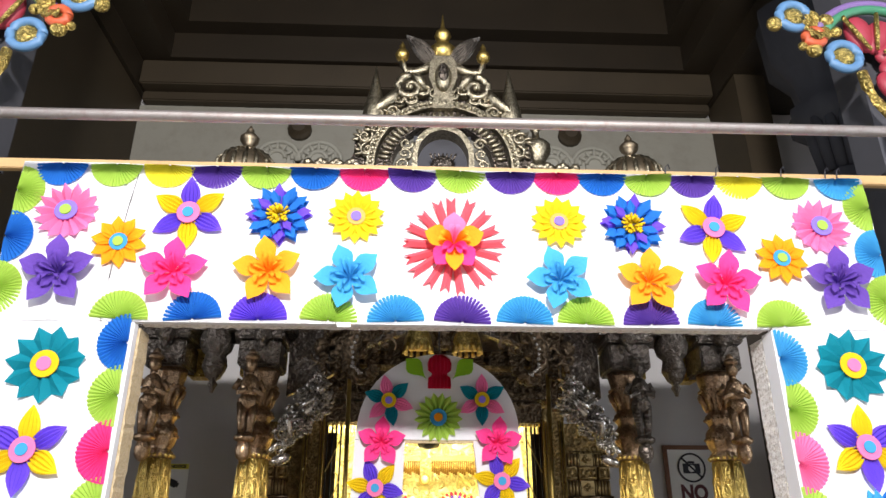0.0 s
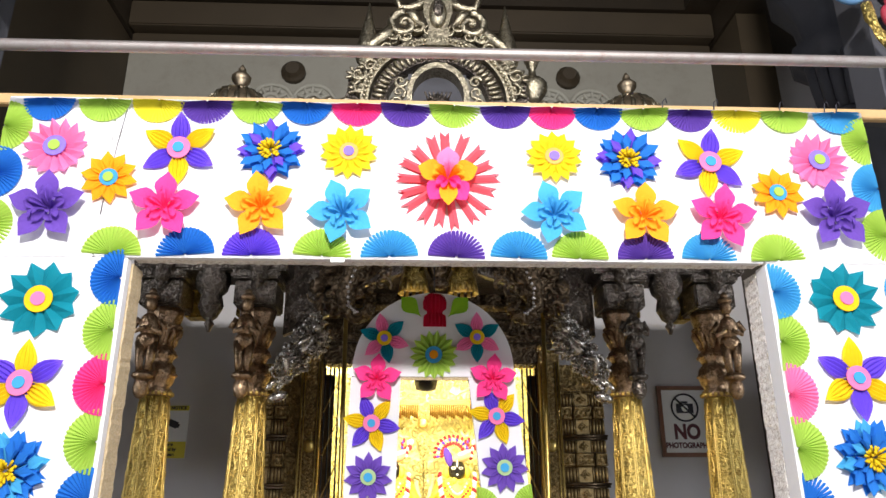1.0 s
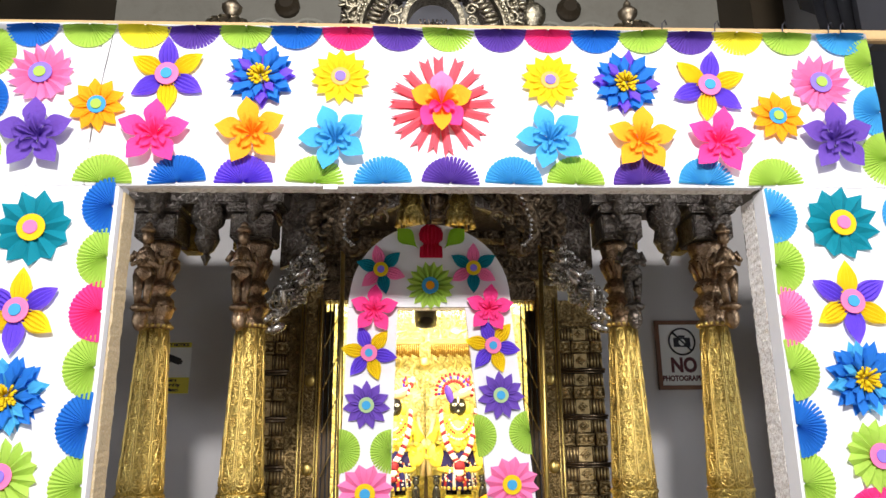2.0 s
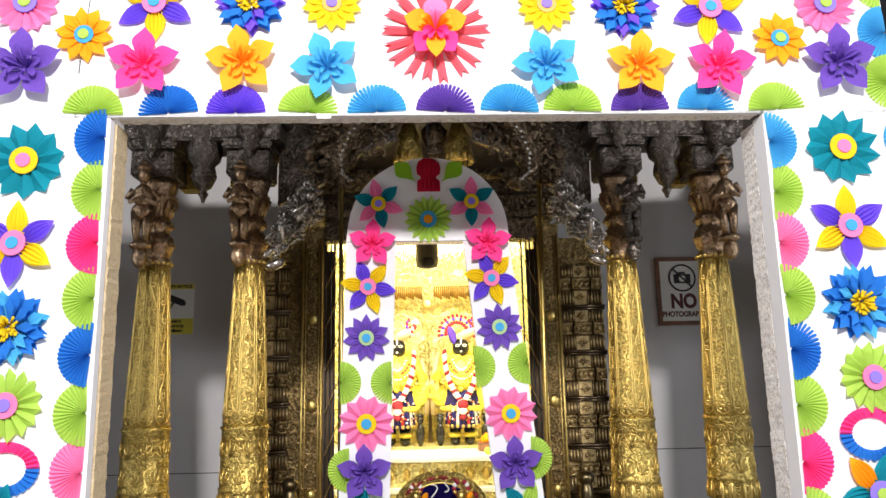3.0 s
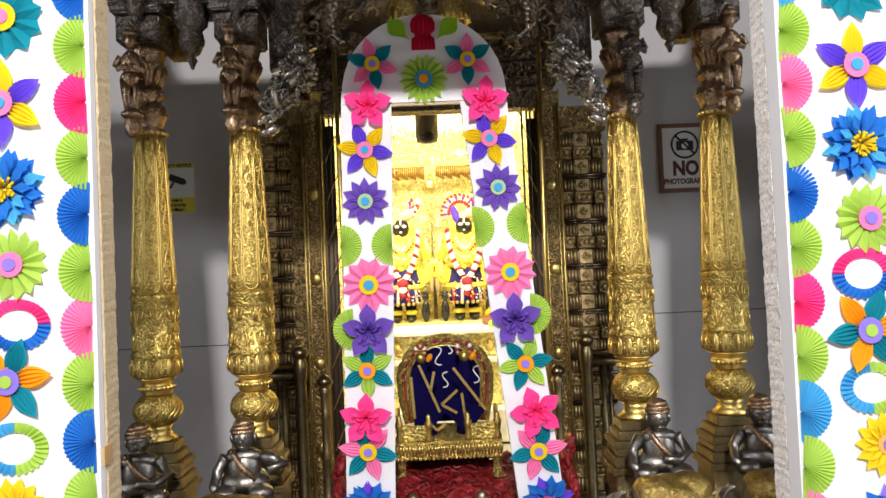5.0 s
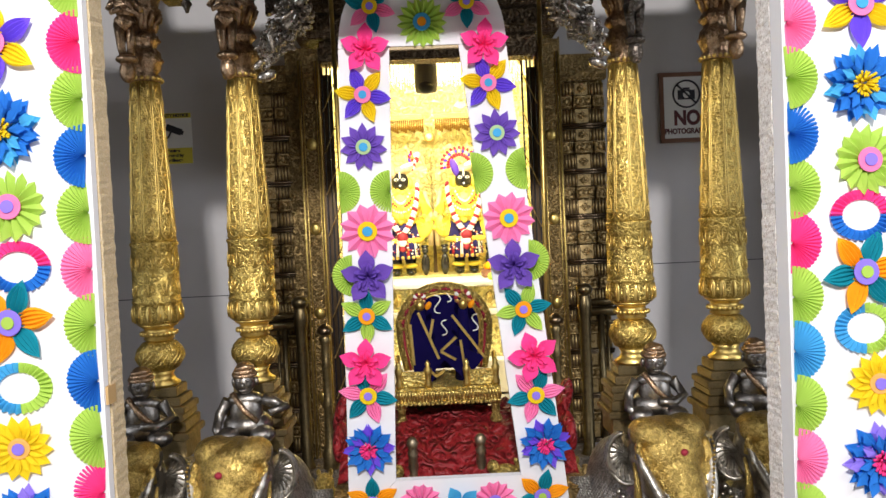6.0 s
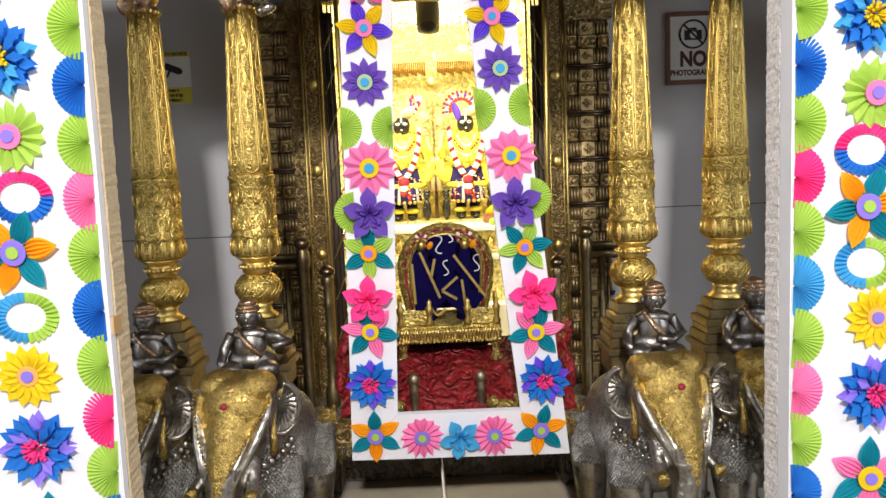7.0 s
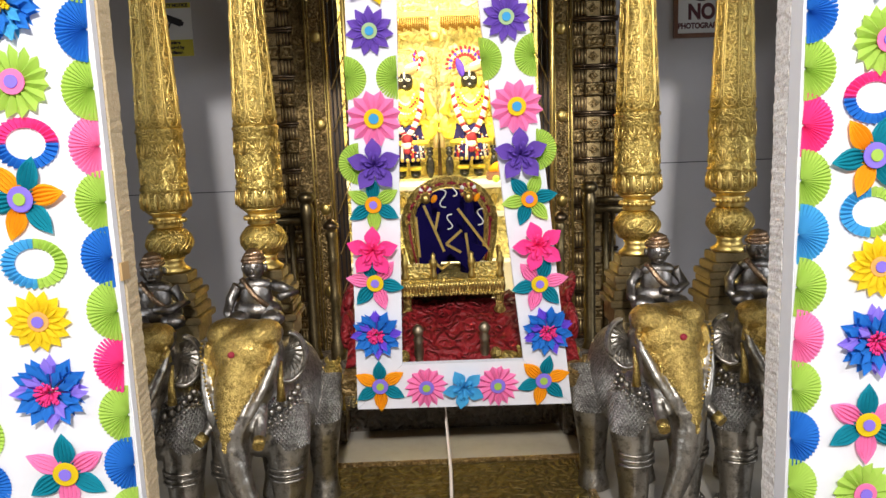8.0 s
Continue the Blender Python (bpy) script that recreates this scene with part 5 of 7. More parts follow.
part("kalash_finial", lathe([(0.03, 3.985), (0.05, 4.0), (0.062, 4.03), (0.06, 4.06), (0.04, 4.085), (0.025, 4.09), (0.02, 4.1), (0.034, 4.125), (0.04, 4.14), (0.034, 4.16), (0.012, 4.185), (0.008, 4.21), (0.002, 4.27)], 24, 0.03, 12), GOLD_PLAIN, crest, "gold ribbed pot finial", smooth=True)
# dark plate: the shade inside the opening is put into its colour
part("niche_back", cube(-0.13, 0.13, 0.03, 0.05, 3.2, 3.6), STONE, crest)
bm = bmesh.new()
blob(bm, (0, 0.0, 3.43), (0.055, 0.03, 0.05), nu=14, nv=9)
for k in range(7):
    tube(bm, [(0.014 * (k - 3), -0.02, 3.44), (0.019 * (k - 3), -0.04, 3.47)], 0.005, 5)
part("niche_ornament", bm, TARNISH, crest)
# ribbed domes and an urn along the roof
for x in (-0.795, 1.028):
    d = empty("ribbed_dome", pose(x, 2.98, 0), "small ribbed silver dome with a pot finial on the canopy roof", "dome", "roof domes")
    dm = part("dome", lathe([(0.14, 3.42), (0.147, 3.46), (0.136, 3.51), (0.105, 3.555), (0.06, 3.585), (0.03, 3.592)], 40), DOME_METAL, d, smooth=True)
    for i in range(18):
        a = 2 * math.pi * i / 18
        bm = tube(bmesh.new(), [(r * math.cos(a), r * math.sin(a), z) for r, z in ((0.143, 3.43), (0.149, 3.46), (0.138, 3.512), (0.107, 3.558), (0.062, 3.588), (0.034, 3.595))], [0.01, 0.012, 0.012, 0.009, 0.006, 0.004], 8)
        part("rib", bm, SILVER_FINE, d, smooth=True)
    part("finial", lathe([(0.03, 3.588), (0.042, 3.6), (0.03, 3.615), (0.02, 3.625), (0.04, 3.65), (0.046, 3.67), (0.03, 3.69), (0.012, 3.7), (0.018, 3.712), (0.003, 3.74)], 20, 0.04, 10), DOME_METAL, dm, smooth=True)
bm = lathe([(0.06, 3.42), (0.075, 3.44), (0.05, 3.47), (0.035, 3.5), (0.06, 3.54), (0.066, 3.575), (0.05, 3.6), (0.02, 3.615), (0.015, 3.66), (0.022, 3.67), (0.03, 3.7), (0.036, 3.705)], 24, 0.04, 12)
ob = tagged(part("silver_urn", bm, SILVER_FINE, smooth=True), "chased silver urn beside the crest", "urn")
ob.matrix_world = pose(0.55, 2.85, 0)
garland = empty("roof_garland", pose(0, 2.8, 3.435), "silver beaded garland along the canopy roof", "garland")
for k in range(16):
    for x in (0.5 + 0.014 * k, -0.27 - 0.014 * k):
        part("bead", blob(bmesh.new(), (x, 0, 0.014 * math.sin(k * 1.3)), (0.024, 0.024, 0.02), nu=8, nv=6), SILVER_FINE, garland)


# ---------------------------------------------------------------- painted plaster ornaments in the upper corners
def build_corner(s):
    x0 = 1.57 if s > 0 else -1.385
    c = empty("painted_ornament", pose(x0, 2.12, 3.54), "brightly painted plaster ornament with blue rings and gold bosses", "ornament", "corner ornaments")

    def ring(name, cx, cz, r, w, mat, n=24):
        bm = tube(bmesh.new(), [(cx + r * math.cos(a), -0.02, cz + r * math.sin(a)) for a in [2 * math.pi * i / n for i in range(n + 1)]], w, 9)
        return part(name, bm, mat, c)
    for cx, cz in ((0.0, 0.0), (-s * 0.155, 0.18)):
        ring("blue_ring", cx, cz, 0.056, 0.017, ORN_BLUE)
        bm = lathe([(0.045, 0), (0.045, 0.01), (0.03, 0.03), (0.012, 0.034)], 20, 0.05, 8)
        bmesh.ops.transform(bm, matrix=pose(cx, 0.0, cz, 90), verts=bm.verts)
        part("gold_boss", bm, GOLD_FINE, c, smooth=True)
    ring("red_ring", -s * 0.095, 0.085, 0.032, 0.018, ORN_ORANGE)
    for cx, cz, rr in ((-s * 0.1, 0.08, 0.022), (-s * 0.05, 0.11, 0.03), (s * 0.0, 0.12, 0.022), (-s * 0.14, 0.05, 0.018), (-s * 0.1, 0.035, 0.03), (-s * 0.23, 0.15, 0.03), (-s * 0.03, 0.17, 0.03)):
        bm = blob(bmesh.new(), (cx, -0.01, cz), (rr, rr * 0.8, rr), nu=14, nv=9)
        part("gold_knob", bm, GOLD_FINE, c)
    # red petals with gold ribs and a mauve and green rim
    for k in range(5):
        a = radians(100 - 38 * k)
        bm = blob(bmesh.new(), (s * (0.13 + 0.11 * math.cos(a)), 0.02, -0.0 + 0.14 * math.sin(a)), (0.055, 0.03, 0.085), (0, s * (90 - math.degrees(a)), 0), nu=18, nv=12)
        part("red_petal", bm, ORN_RED, c)
        bm = tube(bmesh.new(), [(s * (0.13 + r * math.cos(a + 0.3)), -0.02, r * math.sin(a + 0.3)) for r in (0.04, 0.12, 0.21)], [0.006, 0.01, 0.008], 7)
        part("gold_rib", bm, GOLD_FINE, c)
    for r, mat, w in ((0.235, ORN_GREEN, 0.018), (0.262, ORN_PURPLE, 0.016)):
        bm = tube(bmesh.new(), [(s * (0.16 + r * math.cos(radians(b))), -0.005, 0.0 + r * math.sin(radians(b))) for b in range(150, -100, -10)], w, 9)
        part("painted_rim", bm, mat, c)
    bm = tube(bmesh.new(), [(s * x, -0.02, z) for x, z in ((0.05, -0.07), (0.055, -0.13), (0.08, -0.2), (0.12, -0.26), (0.11, -0.33), (0.13, -0.4))], [0.018, 0.02, 0.018, 0.022, 0.02, 0.024], 9)
    part("gold_stalk", bm, GOLD_FINE, c)
    for k in range(7):
        a = radians(20 + 30 * k)
        f = petal(0.07, 0.018, cup=0.3, lift=0.02, belly=0.6)
        bmesh.ops.transform(f, matrix=pose(-s * 0.075, -0.02, 0.13, 90) @ pose(0, 0, 0, 0, 0, math.degrees(a)), verts=f.verts)
        part("gold_leaf", f, GOLD_FINE, c)


build_corner(1)
build_corner(-1)


# ---------------------------------------------------------------- wall signs
def text_part(body, size, x, z, mat, parent, wide=1.0):
    cu = bpy.data.curves.new("lettering", "FONT")
    cu.body, cu.size, cu.align_x, cu.extrude = body, size, "CENTER", 0.001
    cu.offset = size * 0.045
    tmp = new("lettering", cu)
    me = bpy.data.meshes.new_from_object(tmp)
    bpy.data.objects.remove(tmp)
    me.materials.append(mat)
    ob = new("lettering", me)
    ob.parent = parent
    ob.matrix_basis = pose(x, -0.004, z, 90) @ Matrix.Diagonal((wide, 1, 1, 1))
    return ob


sign = empty("no_photography_sign", pose(1.775, 4.686, 2.27), "framed white no photography sign on the grey wall", "sign")
part("sign_panel", cube(-0.155, 0.155, -0.012, 0, -0.2, 0.2), WHITE, sign)
bm = bmesh.new()
for a in ((-0.172, 0.172, -0.022, 0, 0.196, 0.222), (-0.172, 0.172, -0.022, 0, -0.222, -0.196), (-0.172, -0.148, -0.022, 0, -0.196, 0.196), (0.148, 0.172, -0.022, 0, -0.196, 0.196)):
    box(bm, *a)
part("sign_frame", bm, FRAME_WOOD, sign)
bm = tube(bmesh.new(), [(0.085 * math.cos(a), -0.015, 0.085 + 0.085 * math.sin(a)) for a in [2 * math.pi * i / 32 for i in range(33)]], 0.006, 6)
tube(bm, [(-0.06, -0.0165, 0.145), (0.06, -0.0165, 0.025)], 0.006, 6)
part("ban_circle", bm, INK, sign)
bm = bmesh.new()
box(bm, -0.055, 0.055, -0.0145, -0.0125, 0.05, 0.11)
box(bm, -0.022, 0.022, -0.0145, -0.0125, 0.111, 0.125)
part("camera_symbol", bm, INK, sign)
part("lens_symbol", slab(bmesh.new(), arc(0, 0.08, 0.022, 0, 345, 20), -0.0155, -0.0148), WHITE, sign)
for body, size, z, mat, wide in (("NO", 0.125, -0.108, MAROON, 0.85), ("PHOTOGRAPHY", 0.046, -0.166, MAROON, 0.86)):
    t = text_part(body, size, 0, z, mat, sign, wide)
    t.matrix_basis = pose(0, -0.0125, z, 90) @ Matrix.Diagonal((wide, 1, 1, 1))

sign = empty("surveillance_sign", pose(-1.5, 4.686, 2.205), "white and yellow security camera notice on the grey wall", "sign")
part("sign_panel", cube(-0.125, 0.125, -0.006, 0, -0.16, 0.16), WHITE, sign)
part("yellow_band", cube(-0.124, 0.124, -0.0085, -0.0065, 0.128, 0.159), YELLOW_SIGN, sign)
part("yellow_band", cube(-0.124, 0.124, -0.0085, -0.0065, -0.159, -0.06), YELLOW_SIGN, sign)
bm = bmesh.new()
box(bm, -0.035, 0.065, -0.0105, -0.007, -0.02, 0.022)
box(bm, 0.066, 0.078, -0.0105, -0.007, -0.012, 0.014)
bmesh.ops.rotate(bm, cent=(0, 0, 0), matrix=Matrix.Rotation(radians(22), 3, "Y"), verts=bm.verts)
bmesh.ops.translate(bm, vec=(0.0, 0, 0.06), verts=bm.verts)
tube(bm, [(-0.0, -0.0095, 0.05), (-0.02, -0.0095, 0.01), (-0.05, -0.0095, -0.005)], 0.006, 6)
part("camera_symbol", bm, INK, sign)
for body, size, z in (("SECURITY NOTICE", 0.026, 0.135), ("Premises", 0.026, -0.085), ("protected by", 0.026, -0.115), ("surveillance", 0.026, -0.145)):
    t = text_part(body, size, 0, z, INK, sign)
    t.matrix_basis = pose(0, -0.0105, z, 90)
tagged(part("wall_joint", cube(-2.4, -0.62, 4.686, 4.69, 1.195, 1.2), STONE), "thin joint line in the wall cladding", "joint", kind="structure")
tagged(part("wall_joint", cube(0.9, 2.6, 4.686, 4.69, 1.275, 1.28), STONE), "thin joint line in the wall cladding", "joint", kind="structure")
bm = tube(bmesh.new(), [(-1.62, 4.66, 2.34), (-1.66, 4.64, 2.345)], 0.008, 8)
tagged(part("wall_peg", bm, BRONZE), "small rusty peg in the wall", "peg")
# side returns added to the niche, its shaded sides put into their dark colour
tagged(part("wall_return_west", cube(-2.3, -2.1, 2.4, 4.688, 0, 5.045), BROWN), "added dark brown return wall for the shaded side of the shrine", "wall", kind="structure")
tagged(part("wall_return_east", cube(2.28, 2.5, 4.2, 4.688, 0, 5.045), BROWN), "added dark brown return wall for the shaded side of the shrine", "wall", kind="structure")

# ---------------------------------------------------------------- doorway of the inner shrine
door = empty("shrine_doorway", pose(CX, 4.5, 0), "carved dark gold doorway of the inner shrine", "doorway")
for s in (-1, 1):
    jamb = part("jamb", cube(*sorted((s * 0.664, s * 0.79)), -0.06, 0.16, 0.0, 2.68), BRASS_DARK, door, bevel=0.006)
    part("jamb_step", cube(*sorted((s * 0.792, s * (0.866 if s < 0 else 0.8))), -0.03, 0.16, 0.0, 2.7), BRASS_DARK, door, bevel=0.003)
    for u, r in ((0.668, 0.006), (0.684, 0.004), (0.762, 0.004), (0.782, 0.007)):
        part("jamb_fillet", tube(bmesh.new(), [(s * u, -0.064, 0.2), (s * u, -0.064, 2.6)], r, 6), GOLD_PLAIN, jamb)
    for k in range(5):
        part("boss", blob(bmesh.new(), (s * 0.722, -0.064, 0.07 + 0.508 * k), (0.032, 0.02, 0.038), nu=16, nv=10), GOLD_PLAIN, jamb)
        bm = bmesh.new()
        for j in range(10):
            # scrolling leaves between the bosses
            z = 0.14 + 0.508 * k + 0.0405 * j
            a0, g = (0.6, 1) if j % 2 else (2.5, -1)
            tube(bm, [(s * 0.722 + 0.0026 * i * math.cos(g * i * 0.62 + a0), -0.062 - 0.0006 * i, z + 0.0026 * i * math.sin(g * i * 0.62 + a0)) for i in range(10)], [0.0062 - 0.0004 * i for i in range(10)], 6)
            blob(bm, (s * 0.722 + (0.018 if j % 2 else -0.018), -0.062, z + 0.02), (0.008, 0.007, 0.014), (0, 40 if j % 2 else -40, 0), nu=8, nv=6)
        part("leaf_relief", bm, LEAF_GOLD, jamb)
part("soffit", cube(-0.66, 0.66, -0.05, 0.1, 2.592, 2.72), CARVED_DARK, door, bevel=0.008)
part("soffit_moulding", tube(bmesh.new(), [(0.24 * math.cos(math.pi * i / 16), -0.06, 2.625 + 0.06 * math.sin(math.pi * i / 16)) for i in range(17)], 0.011, 8), LEAF_GOLD, door)
# curved band, and a plain dark sheet added behind the lintel
band = [(0.62 * math.cos(math.pi * i / 24), 2.64 + 0.16 * math.sin(math.pi * i / 24)) for i in range(25)]
for i in range(12):
    a, b = band[2 * i], band[2 * i + 2]
    part("arch_band", slab(bmesh.new(), [(a[0], a[1]), (a[0], a[1] + 0.05), (b[0], b[1] + 0.05), (b[0], b[1])], 0.42, 0.46), LEAF_GOLD, door)
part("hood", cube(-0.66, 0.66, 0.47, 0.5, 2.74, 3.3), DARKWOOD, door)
part("lintel", cube(-0.79, 0.79, -0.1, 0.19, 2.722, 2.86), CARVED_DARK, door, bevel=0.01)
part("lintel_frieze", cube(-0.86, 0.86, -0.16, 0.19, 2.862, 3.2), CARVED_DARK, door, bevel=0.01)
for k in range(13):
    part("frieze_panel", cube(-0.83 + 0.128 * k, -0.73 + 0.128 * k, -0.185, -0.162, 2.9, 3.02), CARVED_DARK, door, bevel=0.006)
rnd = random.Random(31)
for k in range(26):
    # leaf scrolls along the lintel
    bm = bmesh.new()
    a0, g = rnd.uniform(0, 6.28), rnd.choice((-1, 1))
    c = (-0.75 + 0.06 * k, 2.79 + rnd.uniform(-0.015, 0.015))
    tube(bm, [(c[0] + 0.0036 * j * math.cos(g * j * 0.55 + a0), -0.106 - 0.001 * j, c[1] + 0.0036 * j * math.sin(g * j * 0.55 + a0)) for j in range(12)], [0.01 - 0.0005 * j for j in range(12)], 6)
    part("lintel_scroll", bm, CARVED_DARK, door)
part("threshold", cube(-0.9, 0.9, -0.3, 0.3, 0.0, 0.2), DARKSTONE, door, bevel=0.01)


def build_leaf(s):
    """An open door leaf: rows of framed boxes and fluted courses between projecting ledges."""
    leaf = empty("door_leaf", pose(-0.868 if s < 0 else 1.06, 4.52, 0), "open shrine door leaf of stacked gilt boxes and dark ledges", "door", "shrine door leaves")
    w = 0.137
    part("board", cube(-w, w, 0.0, 0.08, 0.2, 2.6), BRASS_DARK, leaf)
    part("crown", cube(-w - 0.02, w + 0.02, -0.05, -0.002, 2.43, 2.53), BRASS_DARK, leaf, bevel=0.01)
    cells = ((-w, -0.062), (-0.058, 0.058), (0.062, w))
    for k in range(8):
        z = 0.222 + 0.277 * k
        ledge = part("ledge", tube(bmesh.new(), [(-w - 0.01, -0.046, z), (w + 0.01, -0.046, z)], 0.0085, 10), LEDGE_BRONZE, leaf)
        part("ledge_lip", tube(bmesh.new(), [(-w - 0.007, -0.042, z - 0.016), (w + 0.007, -0.042, z - 0.016)], 0.006, 8), LEDGE_BRONZE, ledge)
        part("ledge_shelf", cube(-w - 0.006, w + 0.006, -0.04, -0.002, z - 0.022, z + 0.006), LEDGE_BRONZE, ledge)
        for x0, x1 in cells:
            # framed box with a sunk field, the recess set darker by its colour
            bx = part("framed_box", cube(x0 + 0.002, x1 - 0.002, -0.052, -0.002, z + 0.1, z + 0.178), BRASS_DARK, leaf, bevel=0.005)
            bm = bmesh.new()
            c, h, half = (x0 + x1) / 2, z + 0.139, (x1 - x0) / 2 - 0.007
            tube(bm, [(c - half, -0.055, h - 0.03), (c + half, -0.055, h - 0.03), (c + half, -0.055, h + 0.03), (c - half, -0.055, h + 0.03), (c - half, -0.055, h - 0.03)], 0.0065, 6)
            part("box_frame", bm, DOOR_GOLD, bx)
            bm = bmesh.new()
            for j in range(3 if half > 0.04 else 1):
                blob(bm, (c + (j - 1) * 0.032 * (half > 0.04), -0.054, h), (0.011, 0.006, 0.014), (0, 35 * j, 0), nu=8, nv=6)
            part("box_relief", bm, DOOR_GOLD, bx)
        for z0, z1 in ((z + 0.01, z + 0.097), (z + 0.181, z + 0.252)):
            # dark bronze backing puts the shade between the flutes into the colour
            course = part("fluted_course", cube(-w, w, -0.025, -0.002, z0, z1), LEDGE_BRONZE, leaf)
            for x, r in ((-0.128, 0.009), (-0.107, 0.007), (-0.088, 0.007), (-0.068, 0.009), (-0.049, 0.005), (0.049, 0.005), (0.068, 0.009), (0.088, 0.007), (0.107, 0.007), (0.128, 0.009)):
                part("flute", tube(bmesh.new(), [(x, -0.028, z0 + 0.002), (x, -0.028, z1 - 0.002)], r, 8), DOOR_GOLD, course, smooth=True)
            part("rosette_tile", cube(-0.04, 0.04, -0.032, -0.026, z0 + 0.001, z1 - 0.001), DOOR_GOLD, course)
            bm = bmesh.new()
            m = (z0 + z1) / 2
            tube(bm, [(0.03, -0.034, m), (0, -0.032, m + 0.03), (-0.03, -0.032, m), (0, -0.032, m - 0.03), (0.03, -0.032, m)], 0.0035, 5)
            for j in range(4):
                blob(bm, (0.012 * math.cos(j * 1.571), -0.036, m + 0.012 * math.sin(j * 1.571)), 0.008, nu=8, nv=6)
            part("rosette", bm, DOOR_GOLD, course)
    return leaf


build_leaf(-1)
build_leaf(1)
# rail before the door leaves: newel posts, tubes and bars
for s in (-1, 1):
    nx, tx = (-0.675, -0.775) if s < 0 else (0.985, 1.085)
    rail = empty("shrine_rail", pose(nx, 4.28, 0), "dark bronze rail with a capped newel post beside the doorway", "rail", "shrine rails")
    bm = lathe([(0.05, 0.0), (0.05, 0.2), (0.034, 0.24), (0.033, 1.0), (0.036, 1.02), (0.042, 1.06), (0.042, 1.1), (0.034, 1.13), (0.03, 1.14), (0.044, 1.15), (0.05, 1.165), (0.05, 1.18), (0.036, 1.2), (0.012, 1.207)], 22)
    part("newel_post", bm, RAIL_BRONZE, rail, smooth=True)
    for dx, r in ((0.0, 0.02), (0.04, 0.009)):
        part("tube", tube(bmesh.new(), [(tx - nx + s * dx, 0.02, 0.0), (tx - nx + s * dx, 0.02, 1.02)], r, 12), RAIL_BRONZE, rail, smooth=True)
    for z, r in ((1.09, 0.022), (1.035, 0.03), (0.97, 0.012)):
        part("cross_bar", tube(bmesh.new(), [(0.02 * -s, 0.03, z), (s * 0.3, 0.03, z)], r, 10), RAIL_BRONZE, rail, smooth=True)
    bm = lathe([(0.045, 0.0), (0.045, 0.3), (0.03, 0.34), (0.026, 0.55), (0.034, 0.57), (0.026, 0.6), (0.024, 0.78), (0.032, 0.8), (0.024, 0.83), (0.028, 0.93), (0.034, 0.96), (0.022, 0.98)], 18)
    post = tagged(part("rail_post", bm, PLINTH_BRASS, smooth=True), "turned gold post with a dark cap beside the doorway", "post", "rail posts")
    post.matrix_world = pose(CX + s * 0.67, 4.25, 0)
    part("cap", lathe([(0.022, 0.98), (0.045, 0.99), (0.047, 1.01), (0.03, 1.03), (0.01, 1.045)], 16), LEDGE_BRONZE, post, smooth=True)
    bm = cube(CX + s * 0.6 - 0.06, CX + s * 0.6 + 0.06, 3.46, 4.2, 0.0, 0.16)
    tagged(part("side_plinth", bm, DARKSTONE, bevel=0.01), "dark stone plinth beside the shrine step", "plinth", "side plinths")
    bm = lathe([(0.05, 0), (0.055, 0.03), (0.035, 0.05), (0.03, 0.08), (0.05, 0.12), (0.055, 0.17), (0.04, 0.22), (0.03, 0.26), (0.045, 0.3), (0.03, 0.36), (0.012, 0.42)], 18, 0.04, 9)
    ob = tagged(part("brass_stand", bm, BRASS_DARK, smooth=True), "turned dark brass stand on the floor by the step", "stand", "brass stands")
    ob.matrix_world = pose(CX + s * 0.645, 3.44, 0)
    bm = bmesh.new()
    blob(bm, (0, 0, 0.1), (0.05, 0.07, 0.08), nu=16, nv=10)
    blob(bm, (0, -0.06, 0.2), (0.045, 0.05, 0.05), nu=16, nv=10)
    blob(bm, (0, -0.11, 0.19), (0.022, 0.025, 0.02), nu=10, nv=7)
    for k in (-1, 1):
        blob(bm, (k * 0.03, -0.05, 0.25), (0.012, 0.01, 0.018), nu=8, nv=6)
        tube(bm, [(k * 0.03, -0.05, 0.12), (k * 0.035, -0.07, 0.05), (k * 0.035, -0.09, 0.0)], [0.02, 0.017, 0.022], 9)
    ob = tagged(part("lion_statue", bm, GOLD_FINE), "small gold lion statue beside the step", "statue", "lion statues")
    ob.matrix_world = pose(CX + s * 0.6, 3.6, 0.16)
# step and brass plate on the floor
tagged(part("shrine_step", cube(CX - 0.62, CX + 0.62, 3.61, 4.19, 0, 0.13), DARKSTONE, bevel=0.008), "dark carved stone step before the shrine", "step", kind="structure")
plate = empty("brass_floor_plate", pose(CX - 0.01, 2.55, 0), "embossed brass plate covering the floor before the swing", "floor plate")
part("plate", cube(-0.54, 0.54, -0.66, 0.63, 0.001, 0.012), BRASS_PLATE, plate)
for a in ((-0.575, 0.575, 0.632, 0.662), (-0.575, 0.575, -0.69, -0.662), (-0.575, -0.545, -0.66, 0.63), (0.545, 0.575, -0.66, 0.63)):
    part("plate_border", cube(a[0], a[1], a[2], a[3], 0.001, 0.022), BRASS_DARK, plate, bevel=0.003)

# ---------------------------------------------------------------- inner shrine room
bm = bmesh.new()
box(bm, -1.3, -1.2, 4.95, 8.8, 0, 3.3)
box(bm, 1.5, 1.6, 4.95, 8.8, 0, 3.3)
box(bm, -1.3, 1.6, 8.62, 8.8, 0, 3.3)
tagged(part("shrine_wall", bm, GOLD_BRIGHT), "bright gold lined walls of the inner shrine", "wall", kind="structure")
tagged(part("shrine_ceiling", cube(-1.3, 1.6, 4.95, 8.8, 3.3, 3.4), WHITE_MARBLE), "pale ceiling of the inner shrine", "ceiling", kind="structure")
